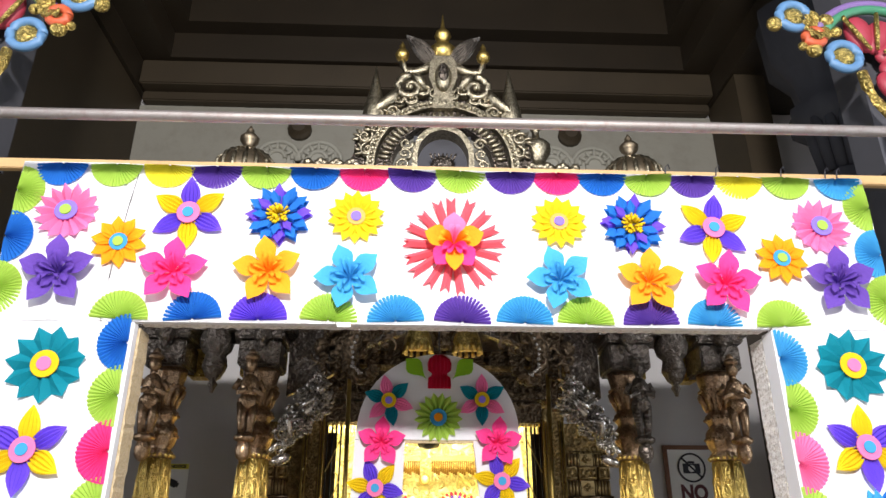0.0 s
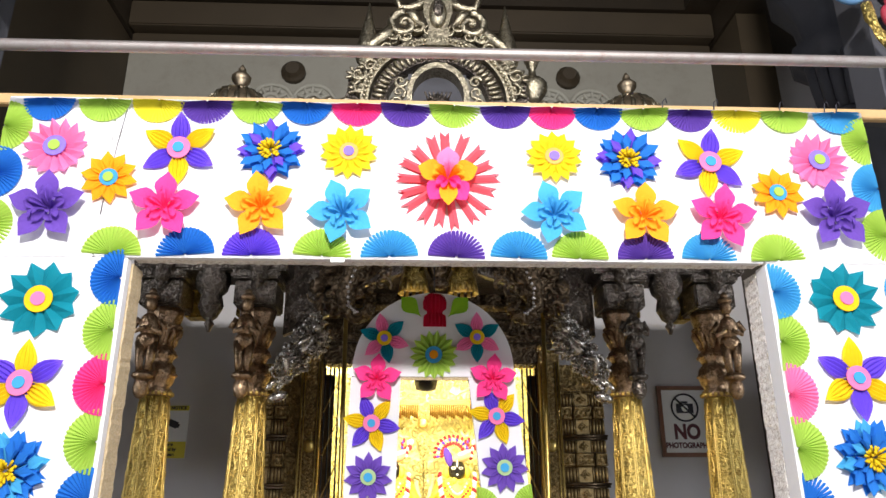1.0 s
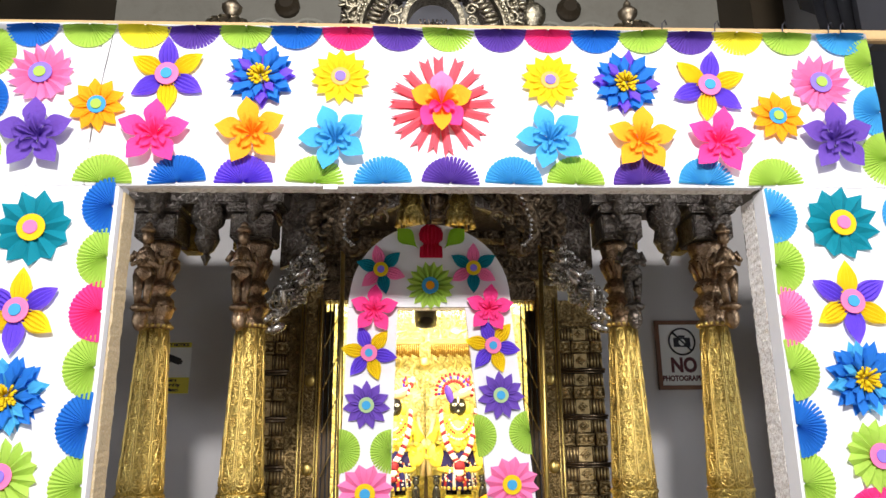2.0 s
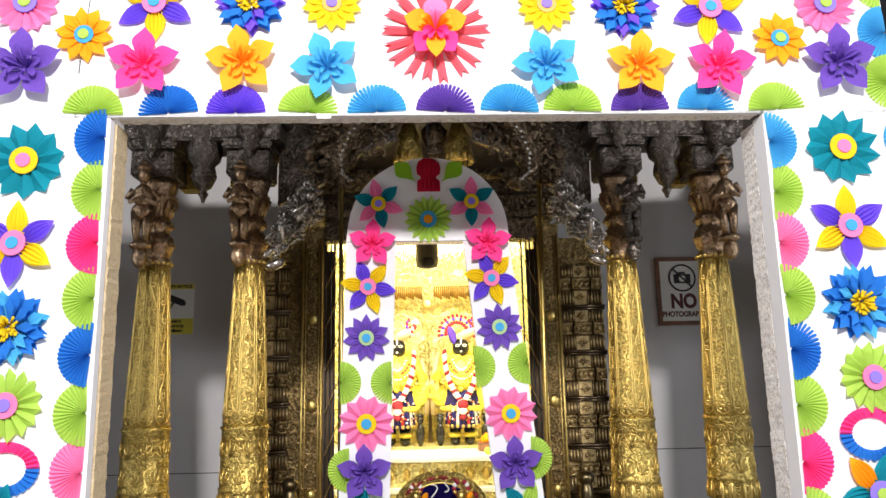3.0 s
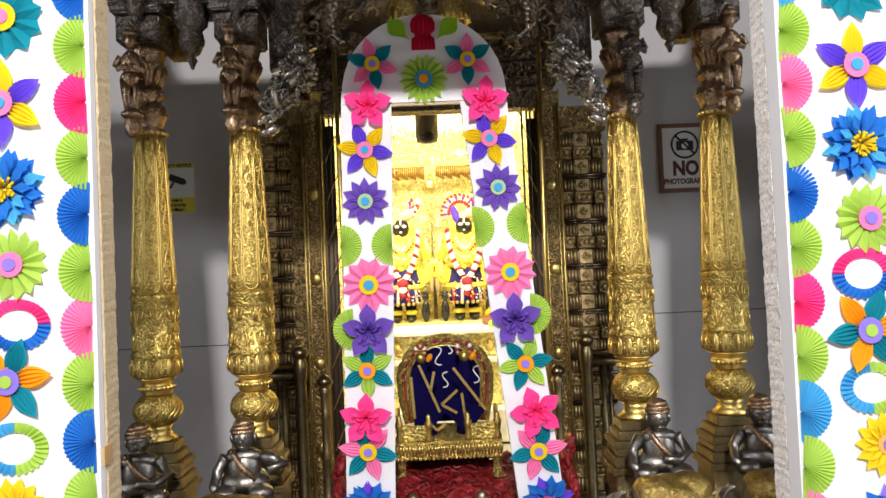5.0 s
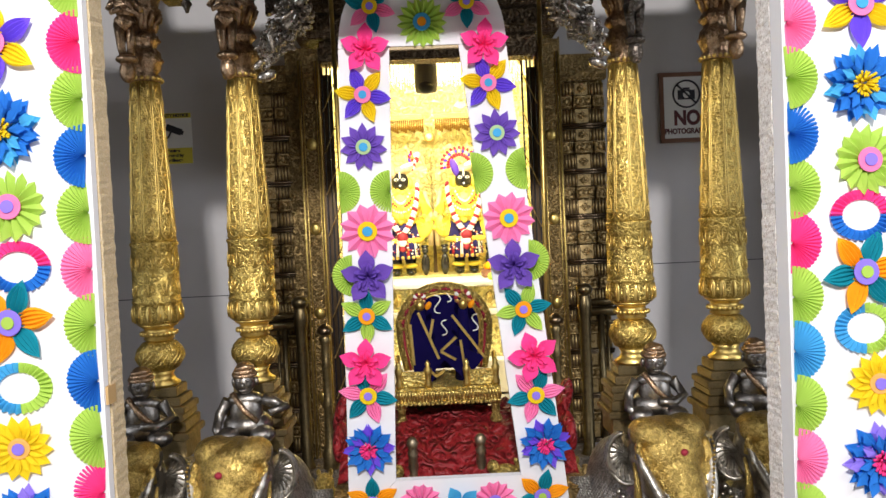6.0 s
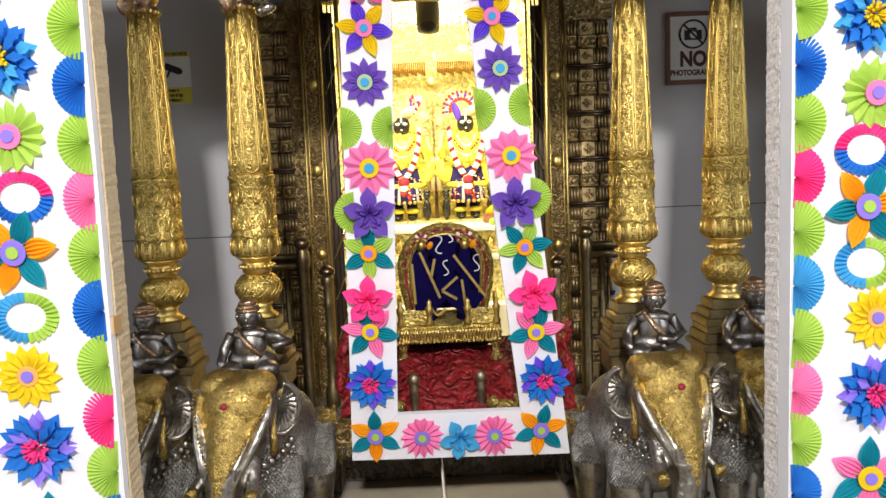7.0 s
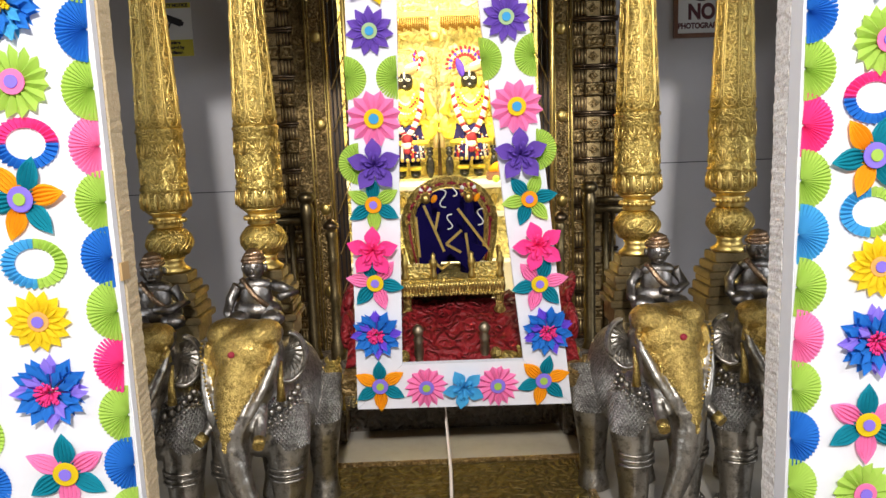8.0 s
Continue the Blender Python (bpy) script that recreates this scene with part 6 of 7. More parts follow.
# altar: white shelves with gilt fronts
for name, x0, x1, y0, z0, z1, mat in (("altar_shelf", -1.18, 1.48, 6.86, 1.0, 1.045, WHITE_MARBLE), ("altar_front", -1.1, 1.4, 6.92, 0.78, 0.998, GOLD_BRIGHT), ("altar_shelf", -1.18, 1.48, 6.84, 0.73, 0.778, WHITE_MARBLE),
                                      ("altar_front", -1.1, 1.4, 6.92, 0.32, 0.728, GOLD_BRIGHT), ("altar_shelf", -1.18, 1.48, 6.7, 0.02, 0.318, WHITE_MARBLE)):
    ob = part(name, cube(x0, x1, y0, 8.6, z0, z1), mat, bevel=0.008)
    tagged(ob, "white marble altar shelf" if mat == WHITE_MARBLE else "embossed gilt altar front", "altar", kind="structure")
for k in range(16):
    bm = blob(bmesh.new(), (-0.95 + 0.145 * k, 6.9, 0.89), (0.035, 0.025, 0.06), nu=12, nv=8)
    tagged(part("altar_figurine", bm, GOLD_FINE), "tiny gilt relief figure on the altar front", "relief", "altar reliefs")
# gilt pedestal and backdrop with two canopied niches
tagged(part("idol_pedestal", cube(-0.75, 1.05, 7.7, 8.6, 1.047, 1.06), GOLD_BRIGHT, bevel=0.01), "gilt pedestal under the two idols", "pedestal")
for x in (-0.19, 0.5):
    n = empty("gilt_niche", pose(x, 8.5, 1.06), "gilt niche with a fringed canopy behind an idol", "niche", "gilt niches")
    bm = slab(bmesh.new(), [(-0.32, 0)] + [(-0.32, 1.1)] + arc(0, 1.1, 0.32, 180, 0, 16, 0.3) + [(0.32, 1.1), (0.32, 0)], 0, 0.08)
    part("niche_panel", bm, GOLD_BRIGHT, n)
    for k in range(24):
        part("fringe_drop", tube(bmesh.new(), [(-0.27 + 0.0235 * k, -0.3, 1.74), (-0.27 + 0.0235 * k, -0.3, 1.62 - 0.035 * ((k * 5) % 4) / 3)], [0.007, 0.013], 6), CANOPY_GOLD, n)
    part("canopy_band", cube(-0.29, 0.29, -0.33, -0.28, 1.73, 1.79), CANOPY_GOLD, n, bevel=0.008)
    for s in (-1, 1):
        part("niche_pilaster", lathe([(0.03, 0), (0.03, 0.05), (0.02, 0.08), (0.018, 1.3), (0.03, 1.34), (0.03, 1.4)], 12, c=(s * 0.32, -0.02)), GOLD_BRIGHT, n, smooth=True)
ob = tagged(part("gilt_medallion", lathe([(0.06, 0), (0.06, 0.012), (0.045, 0.02), (0.02, 0.024)], 24), GOLD_PLAIN), "round gilt medallion on the shrine's back wall", "medallion")
ob.matrix_world = pose(0.15, 8.44, 2.62, 90)


def build_idol(x, crowned):
    """A dressed idol standing on the pedestal, in one mesh."""
    bm = bmesh.new()
    tube(bm, [(0, 0, 0.17), (0, 0, 0.24), (0, 0, 0.46)], [0.17, 0.165, 0.14], 22, mi=1)
    for s in (-1, 1):
        tube(bm, [(s * 0.075, -0.02, 0.02), (s * 0.07, -0.02, 0.2)], [0.05, 0.058], 12)
        blob(bm, (s * 0.075, -0.07, 0.03), (0.045, 0.075, 0.03), nu=14, nv=9)
        blob(bm, (s * 0.075, -0.03, 0.1), (0.068, 0.066, 0.034), nu=14, nv=9, mi=2)
        tube(bm, [(s * 0.24, 0.02, 0.86), (s * 0.3, -0.01, 0.6), (s * 0.29, -0.02, 0.3)], [0.02, 0.034, 0.026], 9, mi=7)
        tube(bm, [(s * 0.16, 0, 0.84), (s * 0.26, -0.02, 0.66), (s * 0.2, -0.12, 0.56)], [0.065, 0.06, 0.045], 10, mi=2)
        blob(bm, (s * 0.23, -0.05, 0.5), (0.085, 0.05, 0.12), (0, s * 14, 0), nu=16, nv=10, mi=2)
    for k in range(9):
        # pleats and braid of the skirt
        a = math.pi * (1.1 + 0.8 * k / 8)
        tube(bm, [(0.145 * math.cos(a), 0.145 * math.sin(a), 0.42), (0.172 * math.cos(a), 0.172 * math.sin(a), 0.2)], [0.012, 0.017], 7, mi=(1, 4, 1, 3)[k % 4])
        blob(bm, (0.178 * math.cos(a), 0.178 * math.sin(a), 0.19), 0.02, nu=8, nv=6, mi=6)
        blob(bm, (0.172 * math.cos(a), 0.172 * math.sin(a), 0.26 + 0.03 * (k % 2)), 0.012, nu=7, nv=5, mi=3)
    blob(bm, (0, 0, 0.43), (0.21, 0.13, 0.15), nu=20, nv=12, mi=1)
    blob(bm, (0, -0.03, 0.36), (0.22, 0.13, 0.05), nu=20, nv=8, mi=2)
    blob(bm, (0, -0.02, 0.7), (0.17, 0.12, 0.2), nu=20, nv=12, mi=2)
    blob(bm, (0, -0.04, 0.97), (0.088, 0.085, 0.1), nu=20, nv=14)
    for s in (-1, 1):
        blob(bm, (s * 0.036, -0.118, 0.985), (0.024, 0.012, 0.015), nu=10, nv=7, mi=3)
        blob(bm, (s * 0.036, -0.129, 0.985), (0.009, 0.006, 0.009), nu=8, nv=6)
        blob(bm, (s * 0.1, -0.02, 0.95), (0.04, 0.03, 0.06), nu=10, nv=7, mi=2)
    blob(bm, (0, -0.122, 1.03), (0.01, 0.008, 0.035), nu=8, nv=6, mi=3)
    blob(bm, (0, -0.122, 0.925), (0.012, 0.008, 0.01), nu=8, nv=6, mi=3)
    blob(bm, (0.04, -0.02, 1.09), (0.12, 0.09, 0.055), (0, -18, 0), nu=20, nv=12, mi=7)
    blob(bm, (0.06, -0.05, 1.12), (0.1, 0.06, 0.03), (0, -24, 0), nu=16, nv=8, mi=3)
    blob(bm, (-0.085, -0.06, 1.09), (0.04, 0.05, 0.1), (0, -18, 0), nu=14, nv=10, mi=5 if crowned else 7)
    for k in range(5):
        blob(bm, (0.12 + 0.018 * k, -0.03, 1.12 + 0.03 * k - 0.02 * (k % 2)), (0.03, 0.03, 0.035), nu=10, nv=7, mi=(4, 5, 6, 4, 3)[k])
    for k in range(14):
        # plume at the side of the turban
        blob(bm, (0.13 + 0.03 * math.sin(k * 2.4), -0.05 - 0.002 * k, 1.1 + 0.012 * k), (0.014, 0.012, 0.026), (0, 30 * math.sin(k * 1.7), 0), nu=7, nv=5, mi=(4, 3, 5, 4, 6)[k % 5])
    for i in range(15 if crowned else 0):
        a = radians(-10 + 14 * i)
        for r, m in ((0.115, 4), (0.155, 3 if i % 2 else 5), (0.185, 4)):
            blob(bm, (-0.03 + r * math.cos(a), 0.07, 1.12 + r * math.sin(a)), (0.016, 0.01, 0.022), (0, 90 - 14 * i, 0), nu=7, nv=5, mi=m)
    rnd = random.Random(4)
    for k in range(70):
        a, h = rnd.uniform(math.pi * 0.95, math.pi * 2.05), rnd.uniform(-0.9, 0.9)
        w = math.sqrt(1 - h * h)
        blob(bm, (0.175 * w * math.cos(a), -0.02 + 0.125 * w * math.sin(a), 0.7 + 0.2 * h), rnd.uniform(0.02, 0.034), nu=7, nv=5, mi=2)
    for k in range(40):
        s = rnd.choice((-1, 1))
        blob(bm, (s * 0.23 + rnd.gauss(0, 0.035), -0.07 + rnd.gauss(0, 0.02), 0.52 + rnd.gauss(0, 0.06)), rnd.uniform(0.016, 0.028), nu=7, nv=5, mi=2)
    for k in range(60):
        a, z = rnd.uniform(math.pi * 1.05, math.pi * 1.95), rnd.uniform(0.2, 0.44)
        blob(bm, (0.178 * math.cos(a), 0.178 * math.sin(a), z), rnd.uniform(0.006, 0.012), nu=6, nv=4, mi=rnd.choice((3, 4, 6, 4)))
    # strings of pearls and jewels on the breast
    for r, z0, m in ((0.09, 0.84, 3), (0.12, 0.8, 4), (0.15, 0.75, 3)):
        for i in range(13):
            t = i / 12 * 2 - 1
            blob(bm, (r * t, -0.14, z0 - 0.1 * (1 - t * t)), 0.012, nu=7, nv=5, mi=m)
    ob = tagged(part("dressed_idol", bm, (BLACK, BLUE_CLOTH, YELLOW_SILK, WHITE, RED_FLOWER, paper("violet"), GOLD_PLAIN, CREAM_SILK)), "black stone idol in yellow and blue silk with a feathered turban", "statue", "dressed idols")
    ob.matrix_world = pose(x, 8.0, 1.06) @ Matrix.Scale(1.06, 4)
    g = empty("flower_garland", pose(x, 7.82, 1.06) @ Matrix.Scale(1.06, 4), "red and white flower garland hung on an idol", "garland", "idol garlands")
    for i in range(35):
        t = i / 34 * 2 - 1
        bm = blob(bmesh.new(), (0.2 * math.sin(t * 1.45) * (1 - 0.12 * abs(t)), -0.01 + 0.06 * abs(t), 0.42 + 0.5 * abs(t) ** 1.25), (0.034, 0.03, 0.02), (0, 70 * t, 0), nu=9, nv=6)
        part("flower_bead", bm, (GARLAND_RED, WHITE, WHITE)[i % 3], g)
    for z, r, m in ((0.4, 0.055, GARLAND_RED), (0.34, 0.045, WHITE), (0.28, 0.035, GARLAND_RED)):
        part("tassel", blob(bmesh.new(), (0, -0.02, z), (r, r * 0.8, r * 0.9), nu=12, nv=8), m, g)
    for s in (-1, 1):
        bm = bmesh.new()
        blob(bm, (0, 0, 0.12), (0.045, 0.04, 0.12), nu=12, nv=9)
        blob(bm, (0, -0.01, 0.27), (0.036, 0.036, 0.042), nu=12, nv=9)
        blob(bm, (0, 0, 0.315), (0.042, 0.04, 0.02), nu=12, nv=7)
        ob = tagged(part("attendant_figurine", bm, BLACK), "small black attendant figurine at an idol's feet", "figurine", "attendants")
        ob.matrix_world = pose(x + s * 0.24, 7.85, 1.06)


build_idol(-0.19, False)
build_idol(0.5, True)
# dark slab added for the slit between the niches, its darkness in the colour
bm = slab(bmesh.new(), [(0.135, 1.062), (0.185, 1.062), (0.165, 1.8), (0.16, 1.8)], 8.3, 8.34)
tagged(part("curtain_fold", bm, LEDGE_BRONZE), "narrow dark slab standing in for the slit between the two idols", "curtain")
bm = cube(0.62, 0.9, 7.3, 7.5, 1.047, 1.13)
tagged(part("wooden_stool", bm, FRAME_WOOD, bevel=0.01), "small brown wooden stool on the altar shelf", "stool")
bm = blob(bmesh.new(), (0.74, 7.38, 1.17), (0.1, 0.07, 0.06), (0, -20, 0), nu=16, nv=10)
tagged(part("folded_cloth", bm, paper("orange")), "orange folded cloth lying on the stool", "cloth")
bm = blob(bmesh.new(), (0.68, 7.0, 1.08), 0.035, nu=14, nv=10)
tagged(part("green_fruit", bm, paper("lime")), "small green fruit on the altar shelf", "fruit")
# camera housing under the lintel
cam_box = empty("dome_camera", pose(0.12, 5.4, 2.62), "grey dome camera housing hanging inside the shrine", "security camera")
part("housing", lathe([(0.04, -0.06), (0.075, -0.05), (0.085, 0.0), (0.085, 0.3), (0.08, 0.68)], 24), GREY_PLASTIC, cam_box, smooth=True)
part("lens_dome", blob(bmesh.new(), (0, -0.045, -0.02), (0.06, 0.05, 0.05), nu=18, nv=12), INK, cam_box)
bm = lathe([(0.3, 2.98), (0.34, 3.02), (0.34, 3.1), (0.3, 3.14)], 28)
ob = tagged(part("round_canopy", bm, GOLD_PLAIN, smooth=True), "round gilt canopy disc under the shrine ceiling", "canopy")
ob.matrix_world = pose(0.14, 5.9, 0.16)
fringe = empty("crystal_fringe", pose(0.14, 6.62, 3.06), "row of hanging gold crystal drops inside the shrine doorway", "fringe")
part("fringe_rail", cube(-0.92, 0.92, -0.012, 0.012, 0.0, 0.02), GOLD_PLAIN, fringe)
for k in range(74):
    h = 0.2 + 0.05 * ((k * 7) % 5) / 4
    part("drop", tube(bmesh.new(), [(-0.9 + 0.0245 * k, 0, 0.0), (-0.9 + 0.0245 * k, 0, -h * 0.6), (-0.9 + 0.0245 * k, 0, -h)], [0.003, 0.0075, 0.003], 6), GOLD_BRIGHT, fringe)
# black grille gates folded inside the doorway
for s in (-1, 1):
    gate = empty("folded_gate", pose(CX + s * 0.61, 4.5, 0.2), "black folded grille gate with gold braces inside the doorway", "gate", "folded gates")
    for k in range(4):
        part("bar", tube(bmesh.new(), [(s * (0.042 - 0.027 * k), 0.03 * (k % 2), 0.0), (s * (0.042 - 0.027 * k), 0.03 * (k % 2), 2.38)], 0.0055, 8), INK, gate, smooth=True)
        part("finial", blob(bmesh.new(), (s * (0.042 - 0.027 * k), 0.03 * (k % 2), 2.385), (0.008, 0.008, 0.016), nu=8, nv=6), GOLD_PLAIN, gate)
    # dark panel added behind the bars to block the bright gap
    part("side_panel", cube(*sorted((s * 0.0, s * 0.062)), 0.06, 0.075, 0.0, 2.34), LEDGE_BRONZE, gate)
    part("edge_rail", cube(*sorted((s * 0.045, s * 0.062)), -0.01, 0.05, 0.0, 2.4), LEDGE_BRONZE, gate, bevel=0.003)
    for k in range(9):
        part("brace", tube(bmesh.new(), [(s * 0.04, -0.026, 0.1 + 0.25 * k), (-s * 0.045, -0.012, 0.3 + 0.25 * k)], 0.0035, 6), LEAF_GOLD, gate)


# ---------------------------------------------------------------- the swing with its flower-covered frame
SW = pose(0, 3.152, 2.612, 4.8)      # hinge of the swing, and its lean
FY = -0.426                          # face of the white frame, before the hinge
frame_thing = empty("swing_frame", SW, "white arched swing frame covered with paper flowers", "swing frame")


def strip(name, quad, deep=0.03):
    part(name, slab(bmesh.new(), quad, FY, FY + deep), SWING_BOARD, frame_thing)


strip("left_post", [(-0.276, -2.189), (-0.083, -2.0), (-0.027, -0.336), (-0.214, -0.336)])
strip("right_post", [(0.412, -2.002), (0.61, -2.2), (0.404, -0.336), (0.229, -0.336)])
strip("bottom_rail", [(-0.276, -2.191), (0.61, -2.202), (0.412, -2.004), (-0.083, -2.002)])
strip("arch_top", [(-0.214, -0.334), (0.404, -0.334)] + [(0.404, -0.306)] + arc(0.097, -0.3, 0.305, 8, 172, 22, 0.288) + [(-0.212, -0.306)])
part("arch_underside", cube(-0.027, 0.229, FY + 0.002, FY + 0.03, -0.346, -0.336), CHIP, frame_thing)
part("axle", tube(bmesh.new(), [(-0.42, 0.0, 0.0), (0.69, 0.0, 0.0)], 0.014, 12), BRASS_DARK, frame_thing)
for x in (-0.28, 0.6):
    part("side_rod", tube(bmesh.new(), [(x, 0.0, 0.0), (x, 0.0, -2.1)], 0.01, 10), GOLD_PLAIN, frame_thing)
part("platform", cube(-0.34, 0.68, -0.41, 0.45, -2.14, -2.07), BRASS_DARK, frame_thing, bevel=0.008)
part("frame_batten", cube(-0.1, 0.32, FY + 0.032, FY + 0.05, -0.2, -0.16), WOOD, frame_thing)


def on_swing(u, v):
    return SW @ pose(u, FY, v, 90)


for kind, u, v, turn, args, size in (
        ("star", -0.09, -0.19, 12, ("rose", "teal", "yellow", "lilac"), 0.8), ("star", 0.263, -0.185, 0, ("rose", "teal", "yellow", "lilac"), 0.8),
        ("ros", 0.098, -0.252, 0, ("lime", "sky", "orange", 0.092, 17), 0.95), ("kus", -0.114, -0.343, -8, ("pink",), 0.85), ("kus", 0.32, -0.341, -8, ("pink",), 0.85),
        ("star", -0.132, -0.506, 20, ("violet", "yellow", "rose", "sky"), 0.88), ("star", 0.332, -0.48, 20, ("violet", "yellow", "rose", "sky"), 0.88),
        ("dai", -0.139, -0.695, 0, ("purple", "mint", "sky", 0.094, 11, 0.19), 0.95), ("dai", 0.359, -0.664, 0, ("purple", "mint", "sky", 0.094, 11, 0.19), 0.95),
        ("ros", -0.141, -1.009, 0, ("rose", "yellow", "sky", 0.1, 12), 1.0), ("ros", 0.393, -0.984, 0, ("rose", "yellow", "sky", 0.1, 12), 0.95),
        ("kus", -0.149, -1.184, 8, ("purple",), 0.95), ("kus", 0.406, -1.164, 0, ("purple",), 0.95),
        ("star", -0.161, -1.335, 0, ("teal", "lime", "orange", "lilac"), 0.9), ("star", 0.439, -1.335, -20, ("lime", "teal", "orange", "lilac"), 0.9),
        ("kus", -0.173, -1.516, -4, ("pink",), 0.95), ("kus", 0.473, -1.519, 18, ("pink",), 0.95),
        ("star", -0.172, -1.647, 18, ("teal", "rose", "yellow", "lilac"), 0.95), ("star", 0.477, -1.676, -18, ("teal", "rose", "yellow", "lilac"), 0.95),
        ("burst", -0.179, -1.861, 0, ("blue", "violet", "pink"), 0.96), ("burst", 0.509, -1.873, 15, ("blue", "violet", "pink"), 0.96),
        ("star", -0.177, -2.085, 0, ("teal", "orange", "lilac", "lime"), 0.92), ("star", 0.491, -2.089, -14, ("teal", "orange", "lilac", "lime"), 0.92),
        ("ros", 0.011, -2.1, 0, ("rose", "lilac", "lime"), 0.92), ("ros", 0.303, -2.105, 0, ("rose", "lilac", "lime"), 0.92), ("kus", 0.164, -2.104, 30, ("sky",), 0.82)):
    stick(kind, on_swing(u, v), turn, args, size)
for u, v, turn in ((-0.24, -0.86, -90), (-0.046, -0.863, 90), (0.262, -0.811, -84), (0.466, -0.799, 96), (-0.205, -1.177, 90), (0.465, -1.148, -90)):
    stick("fan", on_swing(u, v), turn, ("lime",), 0.93)
vase = empty("paper_vase", SW @ pose(0.101, FY, -0.08), "crimson honeycomb paper vase with two green leaves", "paper vase")
for k in range(9):
    a = radians(-80 + 20 * k)
    prof = [(0.045, -0.064), (0.045, -0.045), (0.043, -0.022), (0.031, -0.014), (0.031, -0.006), (0.045, 0.004), (0.047, 0.03), (0.04, 0.052), (0.02, 0.066)]
    bm = bmesh.new()
    va = [bm.verts.new((r * math.sin(a), -r * 0.66 * math.cos(a), z)) for r, z in prof]
    vb = [bm.verts.new((r * 0.93 * math.sin(a + 0.17), -r * 0.4 * math.cos(a + 0.17), z)) for r, z in prof]
    for i in range(len(prof) - 1):
        bm.faces.new((va[i], va[i + 1], vb[i + 1], vb[i]))
    part("fold", bm, paper("crimson"), vase)
part("core", lathe([(0.042, -0.064), (0.042, -0.045), (0.04, -0.022), (0.029, -0.014), (0.029, -0.006), (0.042, 0.004), (0.044, 0.03), (0.037, 0.05), (0.018, 0.064)], 20), paper("crimson"), vase, smooth=True)
bm = bpy.data.objects["core"].data
bm.transform(Matrix.Diagonal((1, 0.5, 1, 1)))
for s in (-1, 1):
    f = petal(0.11, 0.034, cup=0.15, lift=0.006, belly=0.62, sharp=1.3)
    bmesh.ops.transform(f, matrix=pose(s * 0.05, -0.004, -0.028, 90) @ pose(0, 0, 0, 0, 0, -s * 46), verts=f.verts)
    part("leaf", f, paper("leaf"), vase)
bm = tube(bmesh.new(), [tuple(SW @ Vector((0.1, FY + 0.015, -0.02))), tuple(SW @ Vector((0.1, FY + 0.02, 0.12))), (0.1, 2.93, 2.97)], 0.0025, 6)
tagged(part("hanging_cord", bm, INK), "thin dark cord from the swing frame to the canopy", "cord")
end = SW @ Vector((0.085, FY + 0.02, -2.16))
bm = tube(bmesh.new(), [tuple(end), (end.x + 0.004, end.y - 0.04, 0.33), (end.x + 0.012, end.y - 0.2, 0.2), (end.x + 0.006, end.y - 0.6, 0.1), (end.x, end.y - 1.1, 0.03), (end.x - 0.01, 0.9, 0.012)], 0.0065, 8)
tagged(part("pull_cord", bm, CABLE), "pale pull cord running from the swing along the floor", "cord")

# red cushion and gilt fittings on the platform
bm = bmesh.new()
n, mrow = 60, 30
grid = []
for i in range(n + 1):
    row = []
    for j in range(mrow + 1):
        u, w = i / n, j / mrow
        x = -0.33 + 1.0 * u
        y = -0.3 + 0.62 * w
        z = -2.065 + 0.105 * min(1, w * 2.2) ** 0.7 + 0.012 * math.sin(u * 23 + w * 3) + 0.03 * noise.noise((x * 13, y * 13, 0)) + 0.014 * noise.noise((x * 31, y * 31, 4))
        row.append(bm.verts.new((x, y, z)))
    grid.append(row)
for a, b in zip(grid, grid[1:]):
    for j in range(mrow):
        bm.faces.new((a[j], b[j], b[j + 1], a[j + 1]))
red = tagged(part("red_cushion", bm, RED_CLOTH, smooth=True), "rumpled red brocade cloth over the swing seat", "cushion")
red.matrix_world = SW
for x, y in ((-0.34, -0.02), (0.67, -0.02)):
    bm = bmesh.new()
    blob(bm, (x, y - 0.02, -1.97), (0.035, 0.16, 0.09), nu=18, nv=12)
    blob(bm, (x, y + 0.06, -1.86), (0.03, 0.1, 0.1), (0, 20, 0), nu=18, nv=12)
    ob = tagged(part("bolster_cloth", bm, RED_CLOTH), "red brocade bolster at the side of the swing", "bolster", "bolsters")
    ob.matrix_world = SW
for x, y in ((-0.017, -0.268), (0.266, -0.262)):
    bm = lathe([(0.024, -2.07), (0.026, -2.05), (0.016, -2.03), (0.022, -2.0), (0.018, -1.96), (0.024, -1.945), (0.016, -1.93), (0.022, -1.915), (0.026, -1.9), (0.016, -1.882), (0.004, -1.875)], 16)
    bmesh.ops.translate(bm, vec=(0, 0, -0.012), verts=bm.verts)
    ob = tagged(part("seat_finial", bm, DOME_METAL, smooth=True), "turned dark brass finial at the front of the swing seat", "finial", "seat finials")
    ob.matrix_world = SW @ pose(x, y, 0)
for x, s in ((-0.13, 1), (0.36, -1)):
    bm = bmesh.new()
    blob(bm, (0, 0, 0.03), (0.06, 0.035, 0.035), nu=16, nv=10)
    blob(bm, (s * 0.05, -0.01, 0.06), (0.026, 0.026, 0.028), nu=14, nv=9)
    blob(bm, (-s * 0.06, 0, 0.055), (0.014, 0.014, 0.04), (0, s * 30, 0), nu=10, nv=7)
    ob = tagged(part("gold_lion", bm, GOLD_FINE), "crouching gold lion on the swing platform", "statue", "gold lions")
    ob.matrix_world = SW @ pose(x, -0.31, -2.07)

